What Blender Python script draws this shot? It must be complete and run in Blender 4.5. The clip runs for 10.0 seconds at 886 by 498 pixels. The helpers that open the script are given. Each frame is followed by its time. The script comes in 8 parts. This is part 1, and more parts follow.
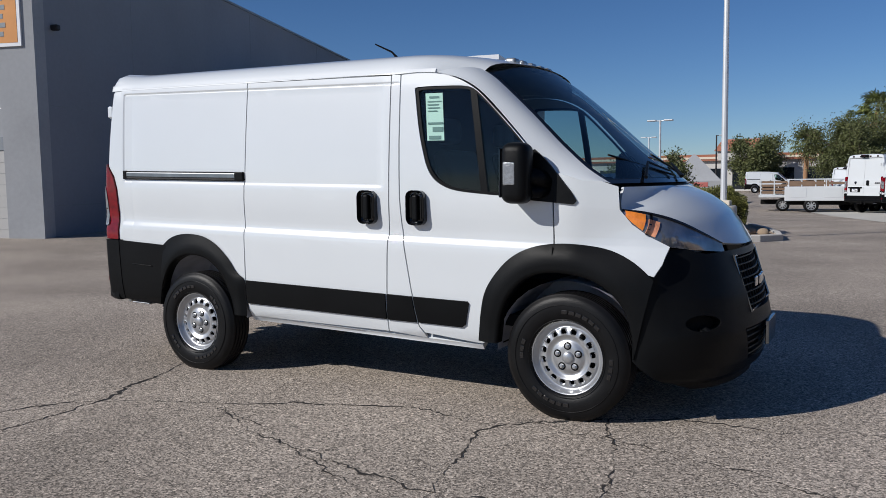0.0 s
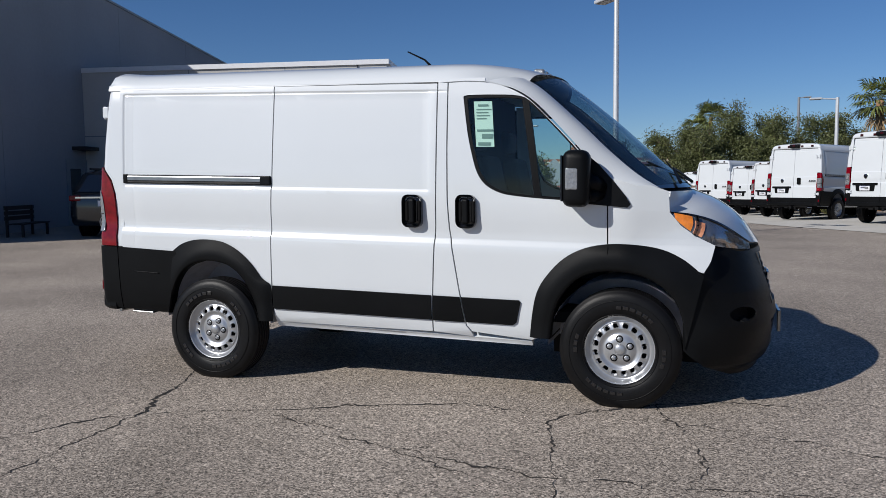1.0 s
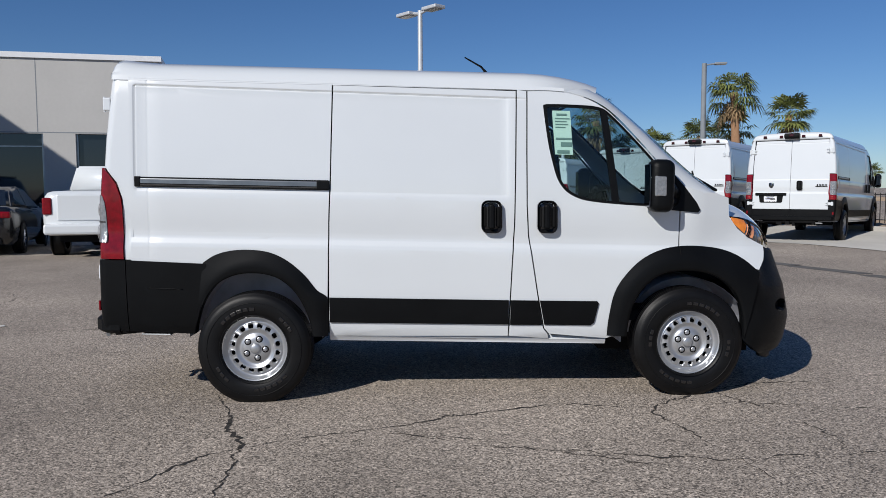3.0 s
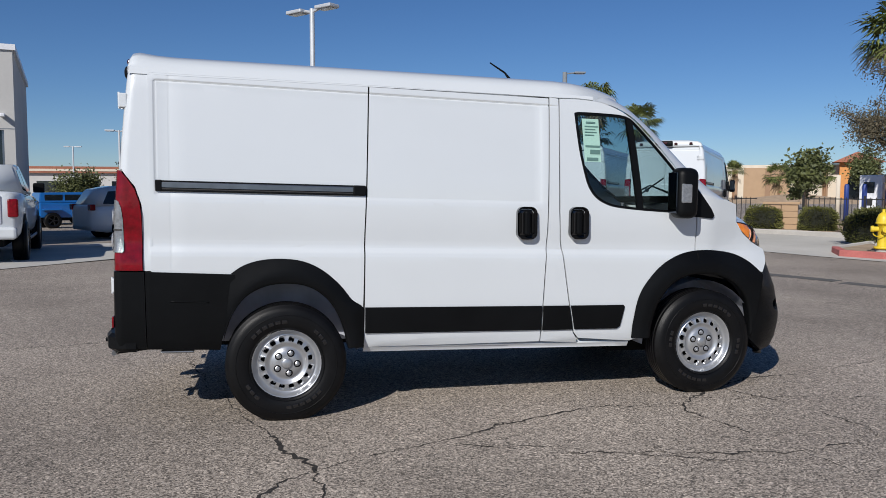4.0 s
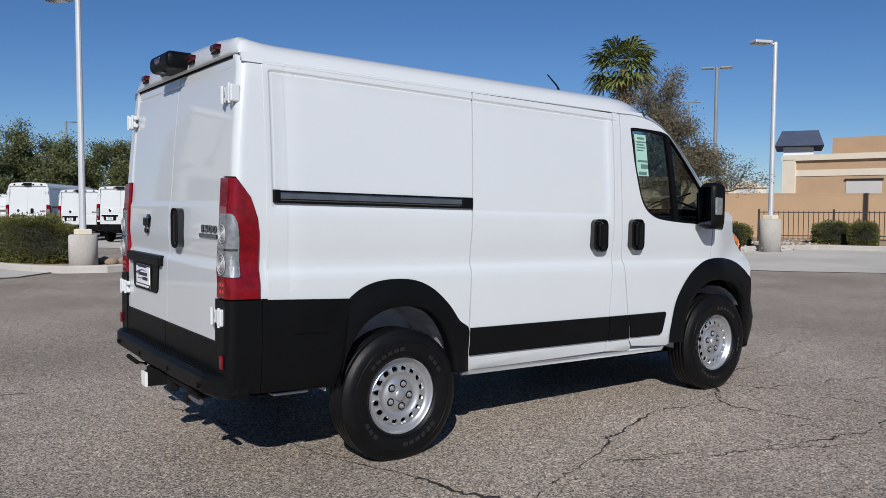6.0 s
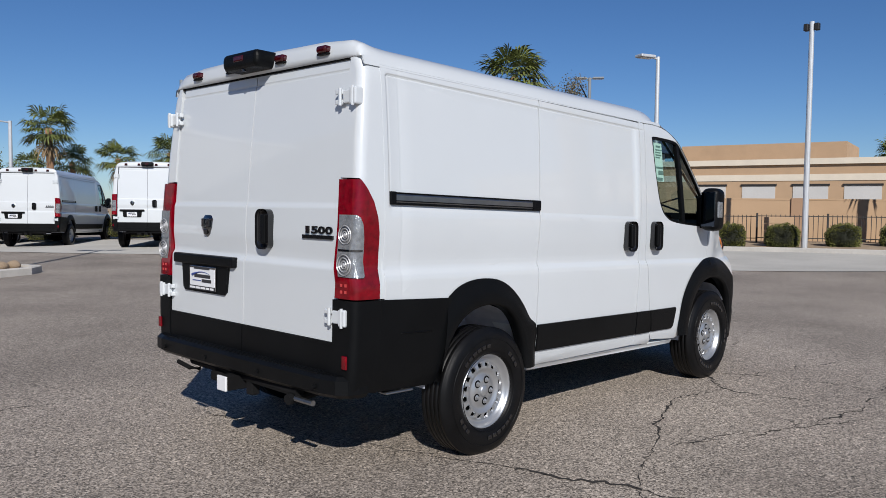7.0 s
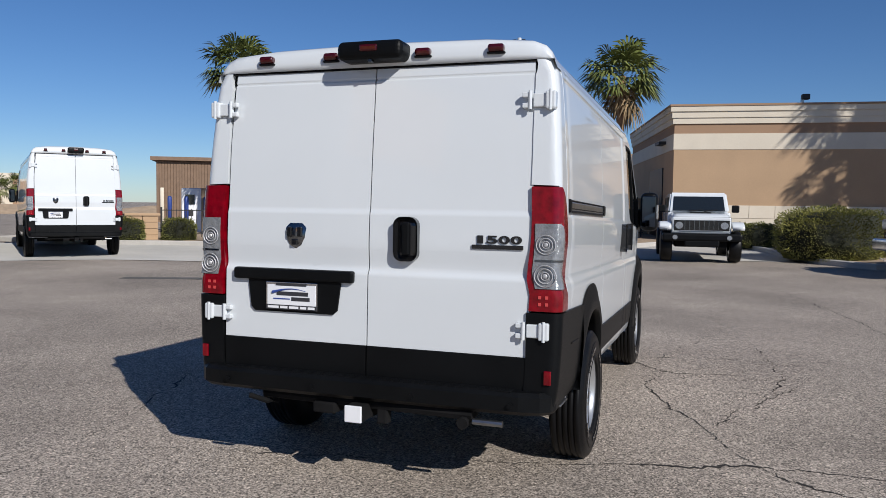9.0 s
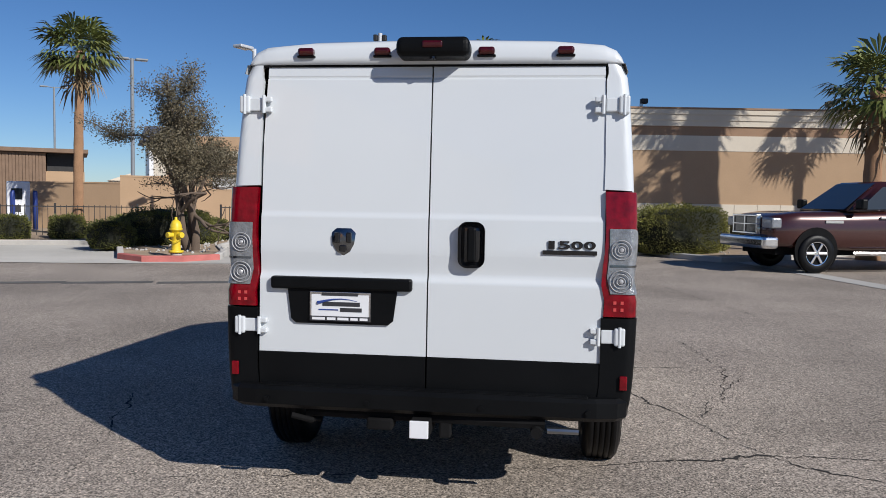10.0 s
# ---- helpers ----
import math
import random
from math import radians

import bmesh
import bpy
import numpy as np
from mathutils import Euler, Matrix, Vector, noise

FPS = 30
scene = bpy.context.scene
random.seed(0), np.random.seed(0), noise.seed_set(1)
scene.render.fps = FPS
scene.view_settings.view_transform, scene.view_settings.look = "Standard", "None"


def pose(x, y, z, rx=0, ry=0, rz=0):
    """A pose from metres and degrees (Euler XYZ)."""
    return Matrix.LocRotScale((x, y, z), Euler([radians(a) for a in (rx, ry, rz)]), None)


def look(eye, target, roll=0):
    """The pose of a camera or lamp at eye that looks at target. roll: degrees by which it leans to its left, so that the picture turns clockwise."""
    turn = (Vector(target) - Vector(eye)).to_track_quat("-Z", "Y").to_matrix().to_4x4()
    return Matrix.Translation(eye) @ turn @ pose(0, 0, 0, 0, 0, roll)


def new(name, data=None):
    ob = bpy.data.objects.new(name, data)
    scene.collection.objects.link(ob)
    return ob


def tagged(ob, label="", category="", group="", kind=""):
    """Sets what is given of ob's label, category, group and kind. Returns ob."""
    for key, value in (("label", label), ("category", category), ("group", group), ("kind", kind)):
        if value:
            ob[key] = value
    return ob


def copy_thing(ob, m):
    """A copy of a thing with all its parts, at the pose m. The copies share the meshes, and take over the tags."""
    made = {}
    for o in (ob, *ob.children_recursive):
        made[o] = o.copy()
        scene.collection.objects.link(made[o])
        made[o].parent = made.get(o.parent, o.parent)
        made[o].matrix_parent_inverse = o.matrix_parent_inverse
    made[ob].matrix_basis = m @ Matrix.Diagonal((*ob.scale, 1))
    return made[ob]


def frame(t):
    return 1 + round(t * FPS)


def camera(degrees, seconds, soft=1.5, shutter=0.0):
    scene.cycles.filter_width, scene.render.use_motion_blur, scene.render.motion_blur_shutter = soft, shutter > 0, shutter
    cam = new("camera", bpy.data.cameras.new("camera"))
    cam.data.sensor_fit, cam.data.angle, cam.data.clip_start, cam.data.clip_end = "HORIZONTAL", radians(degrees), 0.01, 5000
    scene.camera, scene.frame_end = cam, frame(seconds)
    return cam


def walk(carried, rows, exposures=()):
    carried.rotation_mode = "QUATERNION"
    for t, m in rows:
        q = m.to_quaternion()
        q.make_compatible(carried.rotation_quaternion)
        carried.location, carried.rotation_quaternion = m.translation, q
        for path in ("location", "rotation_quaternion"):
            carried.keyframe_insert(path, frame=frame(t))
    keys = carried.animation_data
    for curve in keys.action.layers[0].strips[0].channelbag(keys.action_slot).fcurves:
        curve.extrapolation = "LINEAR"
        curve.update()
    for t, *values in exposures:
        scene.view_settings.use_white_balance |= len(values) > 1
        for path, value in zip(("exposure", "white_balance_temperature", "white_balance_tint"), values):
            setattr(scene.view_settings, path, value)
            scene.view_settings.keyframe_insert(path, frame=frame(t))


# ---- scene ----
cam = camera(58.6, 10.0, soft=0.6)
PATH = [
    (0, (3.19, -5.34, 1.435), (2.214, -3.602, 1.262), -0.8),
    (0.5, (2.652, -5.75, 1.479), (1.848, -3.927, 1.297), -0.8),
    (1, (2.096, -6.033, 1.462), (1.458, -4.145, 1.292), -0.7),
    (1.5, (1.501, -6.255, 1.459), (1.034, -4.317, 1.303), -0.6),
    (2, (0.92, -6.414, 1.467), (0.624, -4.442, 1.317), -0.6),
    (2.5, (0.313, -6.408, 1.469), (0.194, -4.417, 1.318), -0.5),
    (2.7, (0.043, -6.409, 1.46), (0.001, -4.415, 1.309), -0.4),
    (3.8, (-1.403, -6.16, 1.472), (-1.01, -4.205, 1.316), 0.1),
    (4, (-1.648, -6.116, 1.493), (-1.18, -4.178, 1.343), 0.1),
    (4.5, (-2.253, -5.811, 1.499), (-1.589, -3.931, 1.353), 0.1),
    (5, (-2.87, -5.525, 1.505), (-2.018, -3.721, 1.367), 0.1),
    (5.5, (-3.393, -5.153, 1.478), (-2.373, -3.437, 1.353), -0.0),
    (5.7, (-3.59, -5.001, 1.48), (-2.508, -3.323, 1.359), 0.1),
    (6.8, (-4.79, -4.22, 1.485), (-3.402, -2.784, 1.377), 0.5),
    (7, (-5.015, -4.046, 1.475), (-3.574, -2.664, 1.367), 0.6),
    (7.5, (-5.446, -3.546, 1.477), (-3.875, -2.313, 1.37), 0.6),
    (8, (-5.794, -2.953, 1.49), (-4.102, -1.892, 1.383), 0.7),
    (8.5, (-6.091, -2.345, 1.507), (-4.292, -1.479, 1.398), 0.7),
    (9, (-6.256, -1.707, 1.514), (-4.37, -1.05, 1.402), 0.7),
    (9.5, (-6.402, -1.07, 1.539), (-4.454, -0.634, 1.425), 0.8),
    (10, (-6.38, -0.509, 1.546), (-4.398, -0.273, 1.427), 0.9),
]
EXPOSURE = ((0, 0.1), (1.5, 0.07), (4.0, 0.08), (7.0, 0.13), (10.0, 0.24))
walk(cam, [(t, look(eye, target, roll)) for t, eye, target, roll in PATH], EXPOSURE)

# ---- light ----
SUN_TO = Vector((-0.98, -1.23, 1.0)).normalized()
world = bpy.data.worlds.new("sky")
scene.world = world
world.use_nodes = True
wn = world.node_tree.nodes
sky = wn.new("ShaderNodeTexSky")
sky.sky_type = "NISHITA"
sky.sun_disc = False
sky.sun_elevation = math.asin(SUN_TO.z)
sky.sun_rotation = math.atan2(SUN_TO.x, SUN_TO.y)
sky.air_density, sky.dust_density, sky.ozone_density, sky.altitude = 0.9, 0.3, 3.0, 1200
wn["Background"].inputs["Strength"].default_value = 0.056
tint = wn.new("ShaderNodeHueSaturation")
tint.inputs["Saturation"].default_value = 1.15
bluer = wn.new("ShaderNodeMix")
bluer.data_type, bluer.blend_type = "RGBA", "MULTIPLY"
bluer.inputs[0].default_value = 1.0
bluer.inputs[7].default_value = (0.92, 1.04, 1.24, 1)
world.node_tree.links.new(sky.outputs["Color"], tint.inputs["Color"])
world.node_tree.links.new(tint.outputs["Color"], bluer.inputs[6])
world.node_tree.links.new(bluer.outputs[2], wn["Background"].inputs["Color"])
sun_data = bpy.data.lights.new("sun", "SUN")
sun_data.energy, sun_data.angle, sun_data.color = 4.0, radians(0.53), (1.0, 0.965, 0.92)
sun = new("sun", sun_data)
sun.matrix_world = look((-30, -38, 31), (0, 0, 0))


# ---- materials ----
def mat(name, color, rough=0.5, metal=0.0, vary=0.0, scale=6.0, bump=0.0, bump_scale=60.0, coat=0.0, spec=0.5, second=None, fine=0.0, island=0.0):
    """A principled surface whose colour varies at two scales and whose relief is fine noise."""
    m = bpy.data.materials.new(name)
    m.use_nodes = True
    nt = m.node_tree
    bs = nt.nodes["Principled BSDF"]
    bs.inputs["Base Color"].default_value = (*color, 1)
    bs.inputs["Roughness"].default_value = rough
    bs.inputs["Metallic"].default_value = metal
    bs.inputs["Coat Weight"].default_value = coat
    bs.inputs["Coat Roughness"].default_value = 0.04
    bs.inputs["Specular IOR Level"].default_value = spec
    if rough > 0.84:
        bs.inputs["Diffuse Roughness"].default_value = 0.35
    co = nt.nodes.new("ShaderNodeTexCoord")
    if vary or fine or second:
        n1 = nt.nodes.new("ShaderNodeTexNoise")
        n1.inputs["Scale"].default_value, n1.inputs["Detail"].default_value = scale, 5
        n2 = nt.nodes.new("ShaderNodeTexNoise")
        n2.inputs["Scale"].default_value, n2.inputs["Detail"].default_value = scale * 18, 3
        nt.links.new(co.outputs["Object"], n1.inputs["Vector"])
        nt.links.new(co.outputs["Object"], n2.inputs["Vector"])
        mixn = nt.nodes.new("ShaderNodeMix")
        mixn.inputs[0].default_value = fine
        nt.links.new(n1.outputs["Fac"], mixn.inputs[2])
        nt.links.new(n2.outputs["Fac"], mixn.inputs[3])
        ramp = nt.nodes.new("ShaderNodeValToRGB")
        lo = tuple(c * (1 - vary) for c in color)
        hi = second if second else tuple(min(1, c * (1 + vary)) for c in color)
        ramp.color_ramp.elements[0].color, ramp.color_ramp.elements[1].color = (*lo, 1), (*hi, 1)
        ramp.color_ramp.elements[0].position, ramp.color_ramp.elements[1].position = 0.3, 0.7
        nt.links.new(mixn.outputs[0], ramp.inputs["Fac"])
        out = ramp.outputs["Color"]
        if island:
            geo = nt.nodes.new("ShaderNodeNewGeometry")
            mr = nt.nodes.new("ShaderNodeMapRange")
            mr.inputs["To Min"].default_value, mr.inputs["To Max"].default_value = 1 - island, 1 + island
            nt.links.new(geo.outputs["Random Per Island"], mr.inputs["Value"])
            mul = nt.nodes.new("ShaderNodeMix")
            mul.data_type, mul.blend_type = "RGBA", "MULTIPLY"
            mul.inputs[0].default_value = 1.0
            nt.links.new(out, mul.inputs[6])
            nt.links.new(mr.outputs[0], mul.inputs[7])
            out = mul.outputs[2]
        nt.links.new(out, bs.inputs["Base Color"])
    if bump:
        nb = nt.nodes.new("ShaderNodeTexNoise")
        nb.inputs["Scale"].default_value, nb.inputs["Detail"].default_value = bump_scale, 4
        nt.links.new(co.outputs["Object"], nb.inputs["Vector"])
        bp = nt.nodes.new("ShaderNodeBump")
        bp.inputs["Strength"].default_value, bp.inputs["Distance"].default_value = bump, 0.01
        nt.links.new(nb.outputs["Fac"], bp.inputs["Height"])
        nt.links.new(bp.outputs["Normal"], bs.inputs["Normal"])
    return m


def glass_mat(name, color, rough=0.0, alpha=0.0):
    """Clear glazing: mostly see-through with a mirror gloss that grows at grazing angles."""
    m = bpy.data.materials.new(name)
    m.use_nodes = True
    nt = m.node_tree
    nt.nodes.remove(nt.nodes["Principled BSDF"])
    tr = nt.nodes.new("ShaderNodeBsdfTransparent")
    tr.inputs["Color"].default_value = (*color, 1)
    gl = nt.nodes.new("ShaderNodeBsdfGlossy")
    gl.inputs["Roughness"].default_value = rough
    lw = nt.nodes.new("ShaderNodeLayerWeight")
    pw = nt.nodes.new("ShaderNodeMath")
    pw.operation, pw.inputs[1].default_value = "POWER", 4.0
    nt.links.new(lw.outputs["Facing"], pw.inputs[0])
    fr = nt.nodes.new("ShaderNodeMath")
    fr.operation, fr.inputs[1].default_value, fr.inputs[2].default_value = "MULTIPLY_ADD", 0.75, 0.045
    nt.links.new(pw.outputs[0], fr.inputs[0])
    mx = nt.nodes.new("ShaderNodeMixShader")
    nt.links.new(fr.outputs[0], mx.inputs[0])
    nt.links.new(tr.outputs[0], mx.inputs[1])
    nt.links.new(gl.outputs[0], mx.inputs[2])
    nt.links.new(mx.outputs[0], nt.nodes["Material Output"].inputs["Surface"])
    return m


PAINT = mat("white_paint", (0.615, 0.645, 0.665), 0.34, vary=0.015, scale=1.5, coat=0.9)
BLACK = mat("black_plastic", (0.0040, 0.0044, 0.0050), 0.42, vary=0.25, scale=3, bump=0.12, bump_scale=900, spec=0.13)
GLOSSBLACK = mat("gloss_black", (0.008, 0.008, 0.009), 0.15, coat=0.4)
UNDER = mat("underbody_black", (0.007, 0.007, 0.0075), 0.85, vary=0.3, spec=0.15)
RUBBER = mat("rubber", (0.0045, 0.0045, 0.005), 0.42, vary=0.35, scale=8, bump=0.12, bump_scale=220, spec=0.2)
STEEL = mat("silver_steel", (0.46, 0.47, 0.485), 0.33, metal=0.7, vary=0.06, scale=14, bump=0.05, bump_scale=300)
MIRROR = mat("mirror_glass", (0.05, 0.06, 0.08), 0.03, metal=1.0)
DARKCHROME = mat("dark_chrome", (0.22, 0.23, 0.24), 0.15, metal=1.0, vary=0.2, scale=30)
CHROME = mat("chrome", (0.75, 0.76, 0.78), 0.12, metal=1.0, vary=0.05, scale=9)
ALU = mat("brushed_aluminium", (0.30, 0.31, 0.32), 0.28, metal=0.9, vary=0.1, scale=5)
GLASS = glass_mat("window_glass", (0.72, 0.85, 0.85))
WSGLASS = glass_mat("windscreen_glass", (0.50, 0.60, 0.62))
RED = mat("red_lens", (0.17, 0.0006, 0.006), 0.25, coat=0.6, spec=0.15, vary=0.35, scale=22, bump=0.15, bump_scale=60)
MARKER = mat("dark_red_lens", (0.045, 0.0005, 0.002), 0.2, coat=0.8, spec=0.3, vary=0.3, scale=40)
REDDOT = mat("red_reflector", (0.55, 0.06, 0.06), 0.2, spec=0.6)
CLEAR = mat("clear_lens", (0.29, 0.30, 0.31), 0.14, metal=0.45, vary=0.45, scale=40, coat=0.5, bump=0.35, bump_scale=140, fine=0.5)
RINGGLASS = mat("ring_lens", (0.42, 0.42, 0.43), 0.3, metal=0.2, vary=0.2, scale=60, coat=0.5)
HEADLENS = mat("headlamp_lens", (0.16, 0.18, 0.22), 0.10, metal=0.5, vary=0.4, scale=9, coat=1.0)
PALEAMBER = mat("pale_amber_lens", (0.72, 0.30, 0.16), 0.2, coat=0.8, vary=0.2, scale=40)
AMBER = mat("amber_lens", (0.75, 0.22, 0.03), 0.15, coat=0.8, vary=0.15, scale=40)
SEAT = mat("seat_cloth", (0.035, 0.036, 0.04), 0.9, vary=0.2, scale=20)
PAPER = mat("sticker_paper", (0.55, 0.72, 0.62), 0.6, vary=0.04, scale=12)
INK = mat("dark_ink", (0.03, 0.03, 0.035), 0.6)
STICKERINK = mat("sticker_ink", (0.16, 0.25, 0.22), 0.6)
RAIL = mat("rail_metal", (0.30, 0.31, 0.32), 0.28, metal=0.95, vary=0.15, scale=12)
WHITEPL = mat("white_plate", (0.75, 0.76, 0.78), 0.45, vary=0.03)
BLUE = mat("blue_print", (0.03, 0.06, 0.25), 0.4)


# ---- building blocks ----
def part(name, bm, material, parent=None, label="", smooth=False, matrix=None):
    """Links a bmesh as one mesh object, under parent if one is given."""
    me = bpy.data.meshes.new(name)
    bm.normal_update()
    bm.to_mesh(me)
    bm.free()
    if smooth:
        me.shade_smooth()
    ob = new(name, me)
    for m in material if isinstance(material, (list, tuple)) else (material,):
        me.materials.append(m)
    if parent is not None:
        ob.parent = parent
    if matrix is not None:
        ob.matrix_basis = matrix
    if label:
        tagged(ob, label)
    return ob


def thing(name, label, category, x=0, y=0, z=0, rz=0, group="", kind=""):
    ob = new(name)
    ob.empty_display_size = 0.2
    ob.matrix_basis = pose(x, y, z, 0, 0, rz)
    return tagged(ob, label, category, group, kind)


def box(bm, x0, y0, z0, x1, y1, z1, bevel=0.0, segments=2):
    """Adds a box, with rounded edges where bevel is given."""
    r = bmesh.ops.create_cube(bm, size=1, matrix=Matrix.LocRotScale(((x0 + x1) / 2, (y0 + y1) / 2, (z0 + z1) / 2), None, (x1 - x0, y1 - y0, z1 - z0)))
    if bevel:
        es = list({e for v in r["verts"] for e in v.link_edges})
        bmesh.ops.bevel(bm, geom=es, offset=bevel, segments=segments, affect="EDGES", profile=0.5)
    return bm


def boxed(*a, **k):
    return box(bmesh.new(), *a, **k)


def tube(bm, pts, radii, sides=8, cap=True):
    """A tapered tube along points."""
    pts = [Vector(p) for p in pts]
    if not isinstance(radii, (list, tuple)):
        radii = [radii] * len(pts)
    rings = []
    for i, p in enumerate(pts):
        d = (pts[min(i + 1, len(pts) - 1)] - pts[max(i - 1, 0)]).normalized()
        a = d.orthogonal().normalized() if abs(d.z) < 0.95 else Vector((1, 0, 0))
        a = (a - d * a.dot(d)).normalized()
        b = d.cross(a)
        rings.append([bm.verts.new(p + radii[i] * (math.cos(t) * a + math.sin(t) * b)) for t in (2 * math.pi * k / sides for k in range(sides))])
    for r0, r1 in zip(rings, rings[1:]):
        for k in range(sides):
            bm.faces.new((r0[k], r0[(k + 1) % sides], r1[(k + 1) % sides], r1[k]))
    if cap:
        bm.faces.new(rings[0][::-1])
        bm.faces.new(rings[-1])
    return bm


def lathe(bm, prof, segs=48, axis="y"):
    """Turns (radius, offset) pairs round the y axis."""
    rings = []
    for r, o in prof:
        rings.append([bm.verts.new((r * math.cos(t), o, r * math.sin(t))) for t in (2 * math.pi * k / segs for k in range(segs))])
    for r0, r1 in zip(rings, rings[1:]):
        for k in range(segs):
            bm.faces.new((r0[k], r1[k], r1[(k + 1) % segs], r0[(k + 1) % segs]))
    return bm


def grid(bm, f, nu, nv):
    """A sheet of nu x nv cells through f(u, v), u and v from 0 to 1."""
    vs = [[bm.verts.new(f(i / nu, j / nv)) for j in range(nv + 1)] for i in range(nu + 1)]
    for i in range(nu):
        for j in range(nv):
            bm.faces.new((vs[i][j], vs[i + 1][j], vs[i + 1][j + 1], vs[i][j + 1]))
    return bm


def lip(bm, depth):
    """Gives the sheet's border a folded edge that runs inwards by depth."""
    bm.normal_update()
    edges = [e for e in bm.edges if len(e.link_faces) == 1]
    made = {}
    for e in edges:
        for v in e.verts:
            if v not in made:
                n = v.normal
                made[v] = (bm.verts.new(v.co), bm.verts.new(v.co - n * depth))
    for e in edges:
        a, b = e.verts
        f = bm.faces.new((made[a][0], made[b][0], made[b][1], made[a][1]))
        f.smooth = False


def skin(outer, f, holes=(), us=(), vs=(), depth=0.0, flip=False):
    """A bent sheet: a flat outline with holes, cut along the lines us and vs and carried to space by f(u, v)."""
    from mathutils.geometry import tessellate_polygon
    loops = [[Vector((p[0], p[1], 0)) for p in lp] for lp in (outer, *holes)]
    flat = [p for lp in loops for p in lp]
    bm = bmesh.new()
    vv = [bm.verts.new(p) for p in flat]
    for t in tessellate_polygon(loops):
        if len(set(t)) == 3:
            try:
                bm.faces.new([vv[i] for i in t])
            except ValueError:
                pass
    for axis, cuts in ((0, us), (1, vs)):
        n = Vector((1, 0, 0)) if axis == 0 else Vector((0, 1, 0))
        for c in cuts:
            bmesh.ops.bisect_plane(bm, geom=bm.verts[:] + bm.edges[:] + bm.faces[:], dist=1e-5, plane_co=n * c, plane_no=n)
    loose = [v for v in bm.verts if not v.link_faces]
    bmesh.ops.delete(bm, geom=loose, context="VERTS")
    bmesh.ops.recalc_face_normals(bm, faces=bm.faces)
    for v in bm.verts:
        v.co = f(v.co.x, v.co.y)
    bm.normal_update()
    if flip:
        bmesh.ops.reverse_faces(bm, faces=bm.faces)
    for fc in bm.faces:
        fc.smooth = True
    if depth:
        lip(bm, depth)
    return bm


def outward(bm, centre):
    """Turns the sheet's faces away from centre, on the whole."""
    bm.normal_update()
    s = sum((f.calc_center_median() - centre).dot(f.normal) * f.calc_area() for f in bm.faces)
    if s < 0:
        bmesh.ops.reverse_faces(bm, faces=bm.faces)
    return bm


def span(a, b, step):
    n = max(1, int(abs(b - a) / step))
    return [a + (b - a) * i / n for i in range(1, n)]


def smooth_line(pts, n=6):
    """A rounded open line through the points."""
    out = []
    P = [Vector((*p, 0)) if len(p) == 2 else Vector(p) for p in pts]
    for i in range(len(P) - 1):
        p0, p1, p2, p3 = P[max(i - 1, 0)], P[i], P[i + 1], P[min(i + 2, len(P) - 1)]
        for k in range(n):
            t = k / n
            out.append(0.5 * ((2 * p1) + (p2 - p0) * t + (2 * p0 - 5 * p1 + 4 * p2 - p3) * t * t + (3 * p1 - p0 - 3 * p2 + p3) * t ** 3))
    out.append(P[-1])
    return [tuple(p)[: len(pts[0])] for p in out]


def lerp(x, xs, ys):
    return float(np.interp(x, xs, ys))


def step(x, a, b):
    t = min(1, max(0, (x - a) / (b - a)))
    return t * t * (3 - 2 * t)


# ---- the cargo van ----
RAKE = 0.024
PROF_Z = (0.40, 0.42, 0.44, 0.50, 0.60, 0.75, 0.95, 1.03, 1.055, 1.09, 1.13, 1.22, 1.30, 1.50, 1.70, 1.90, 2.05, 2.14, 2.18, 2.215, 2.243, 2.264, 2.279, 2.287)
PROF_Y = (0.925, 0.95, 0.972, 0.988, 1.0, 1.008, 1.014, 1.015, 1.011, 0.996, 0.996, 1.005, 1.010, 1.007, 0.998, 0.985, 0.974, 0.962, 0.943, 0.906, 0.835, 0.68, 0.36, 0.0)
WHEEL_R, WHEEL_F, TYRE_R = -1.447, 1.566, 0.386
ARCH_F_OUT = [(0.985, 0.455), (1.0, 0.60), (1.045, 0.75), (1.115, 0.865), (1.22, 0.975), (1.35, 1.045), (1.50, 1.075), (1.66, 1.075), (1.82, 1.05), (1.95, 0.99), (2.06, 0.90)]
ARCH_F_IN = [(1.12, 0.455), (1.145, 0.62), (1.20, 0.75), (1.30, 0.86), (1.42, 0.912), (1.56, 0.922), (1.70, 0.90), (1.82, 0.84), (1.91, 0.74), (1.955, 0.60), (1.965, 0.45)]
ARCH_R_OUT = [(-1.775, 0.908), (-1.70, 0.958), (-1.60, 0.99), (-1.475, 1.0), (-1.34, 0.985), (-1.22, 0.93), (-1.11, 0.835), (-1.03, 0.74), (-0.955, 0.692), (-0.945, 0.60), (-0.945, 0.427)]
ARCH_R_IN = [(-1.845, 0.435), (-1.83, 0.52), (-1.785, 0.65), (-1.70, 0.77), (-1.58, 0.838), (-1.44, 0.858), (-1.30, 0.835), (-1.19, 0.76), (-1.115, 0.65), (-1.07, 0.53), (-1.05, 0.427)]
DOOR_TOP = [(0.427, 2.13), (0.55, 2.134), (0.68, 2.127), (0.78, 2.108), (0.87, 2.075), (0.95, 2.03), (1.02, 1.975), (1.21, 1.785), (1.43, 1.545), (1.50, 1.44), (1.487, 1.34)]
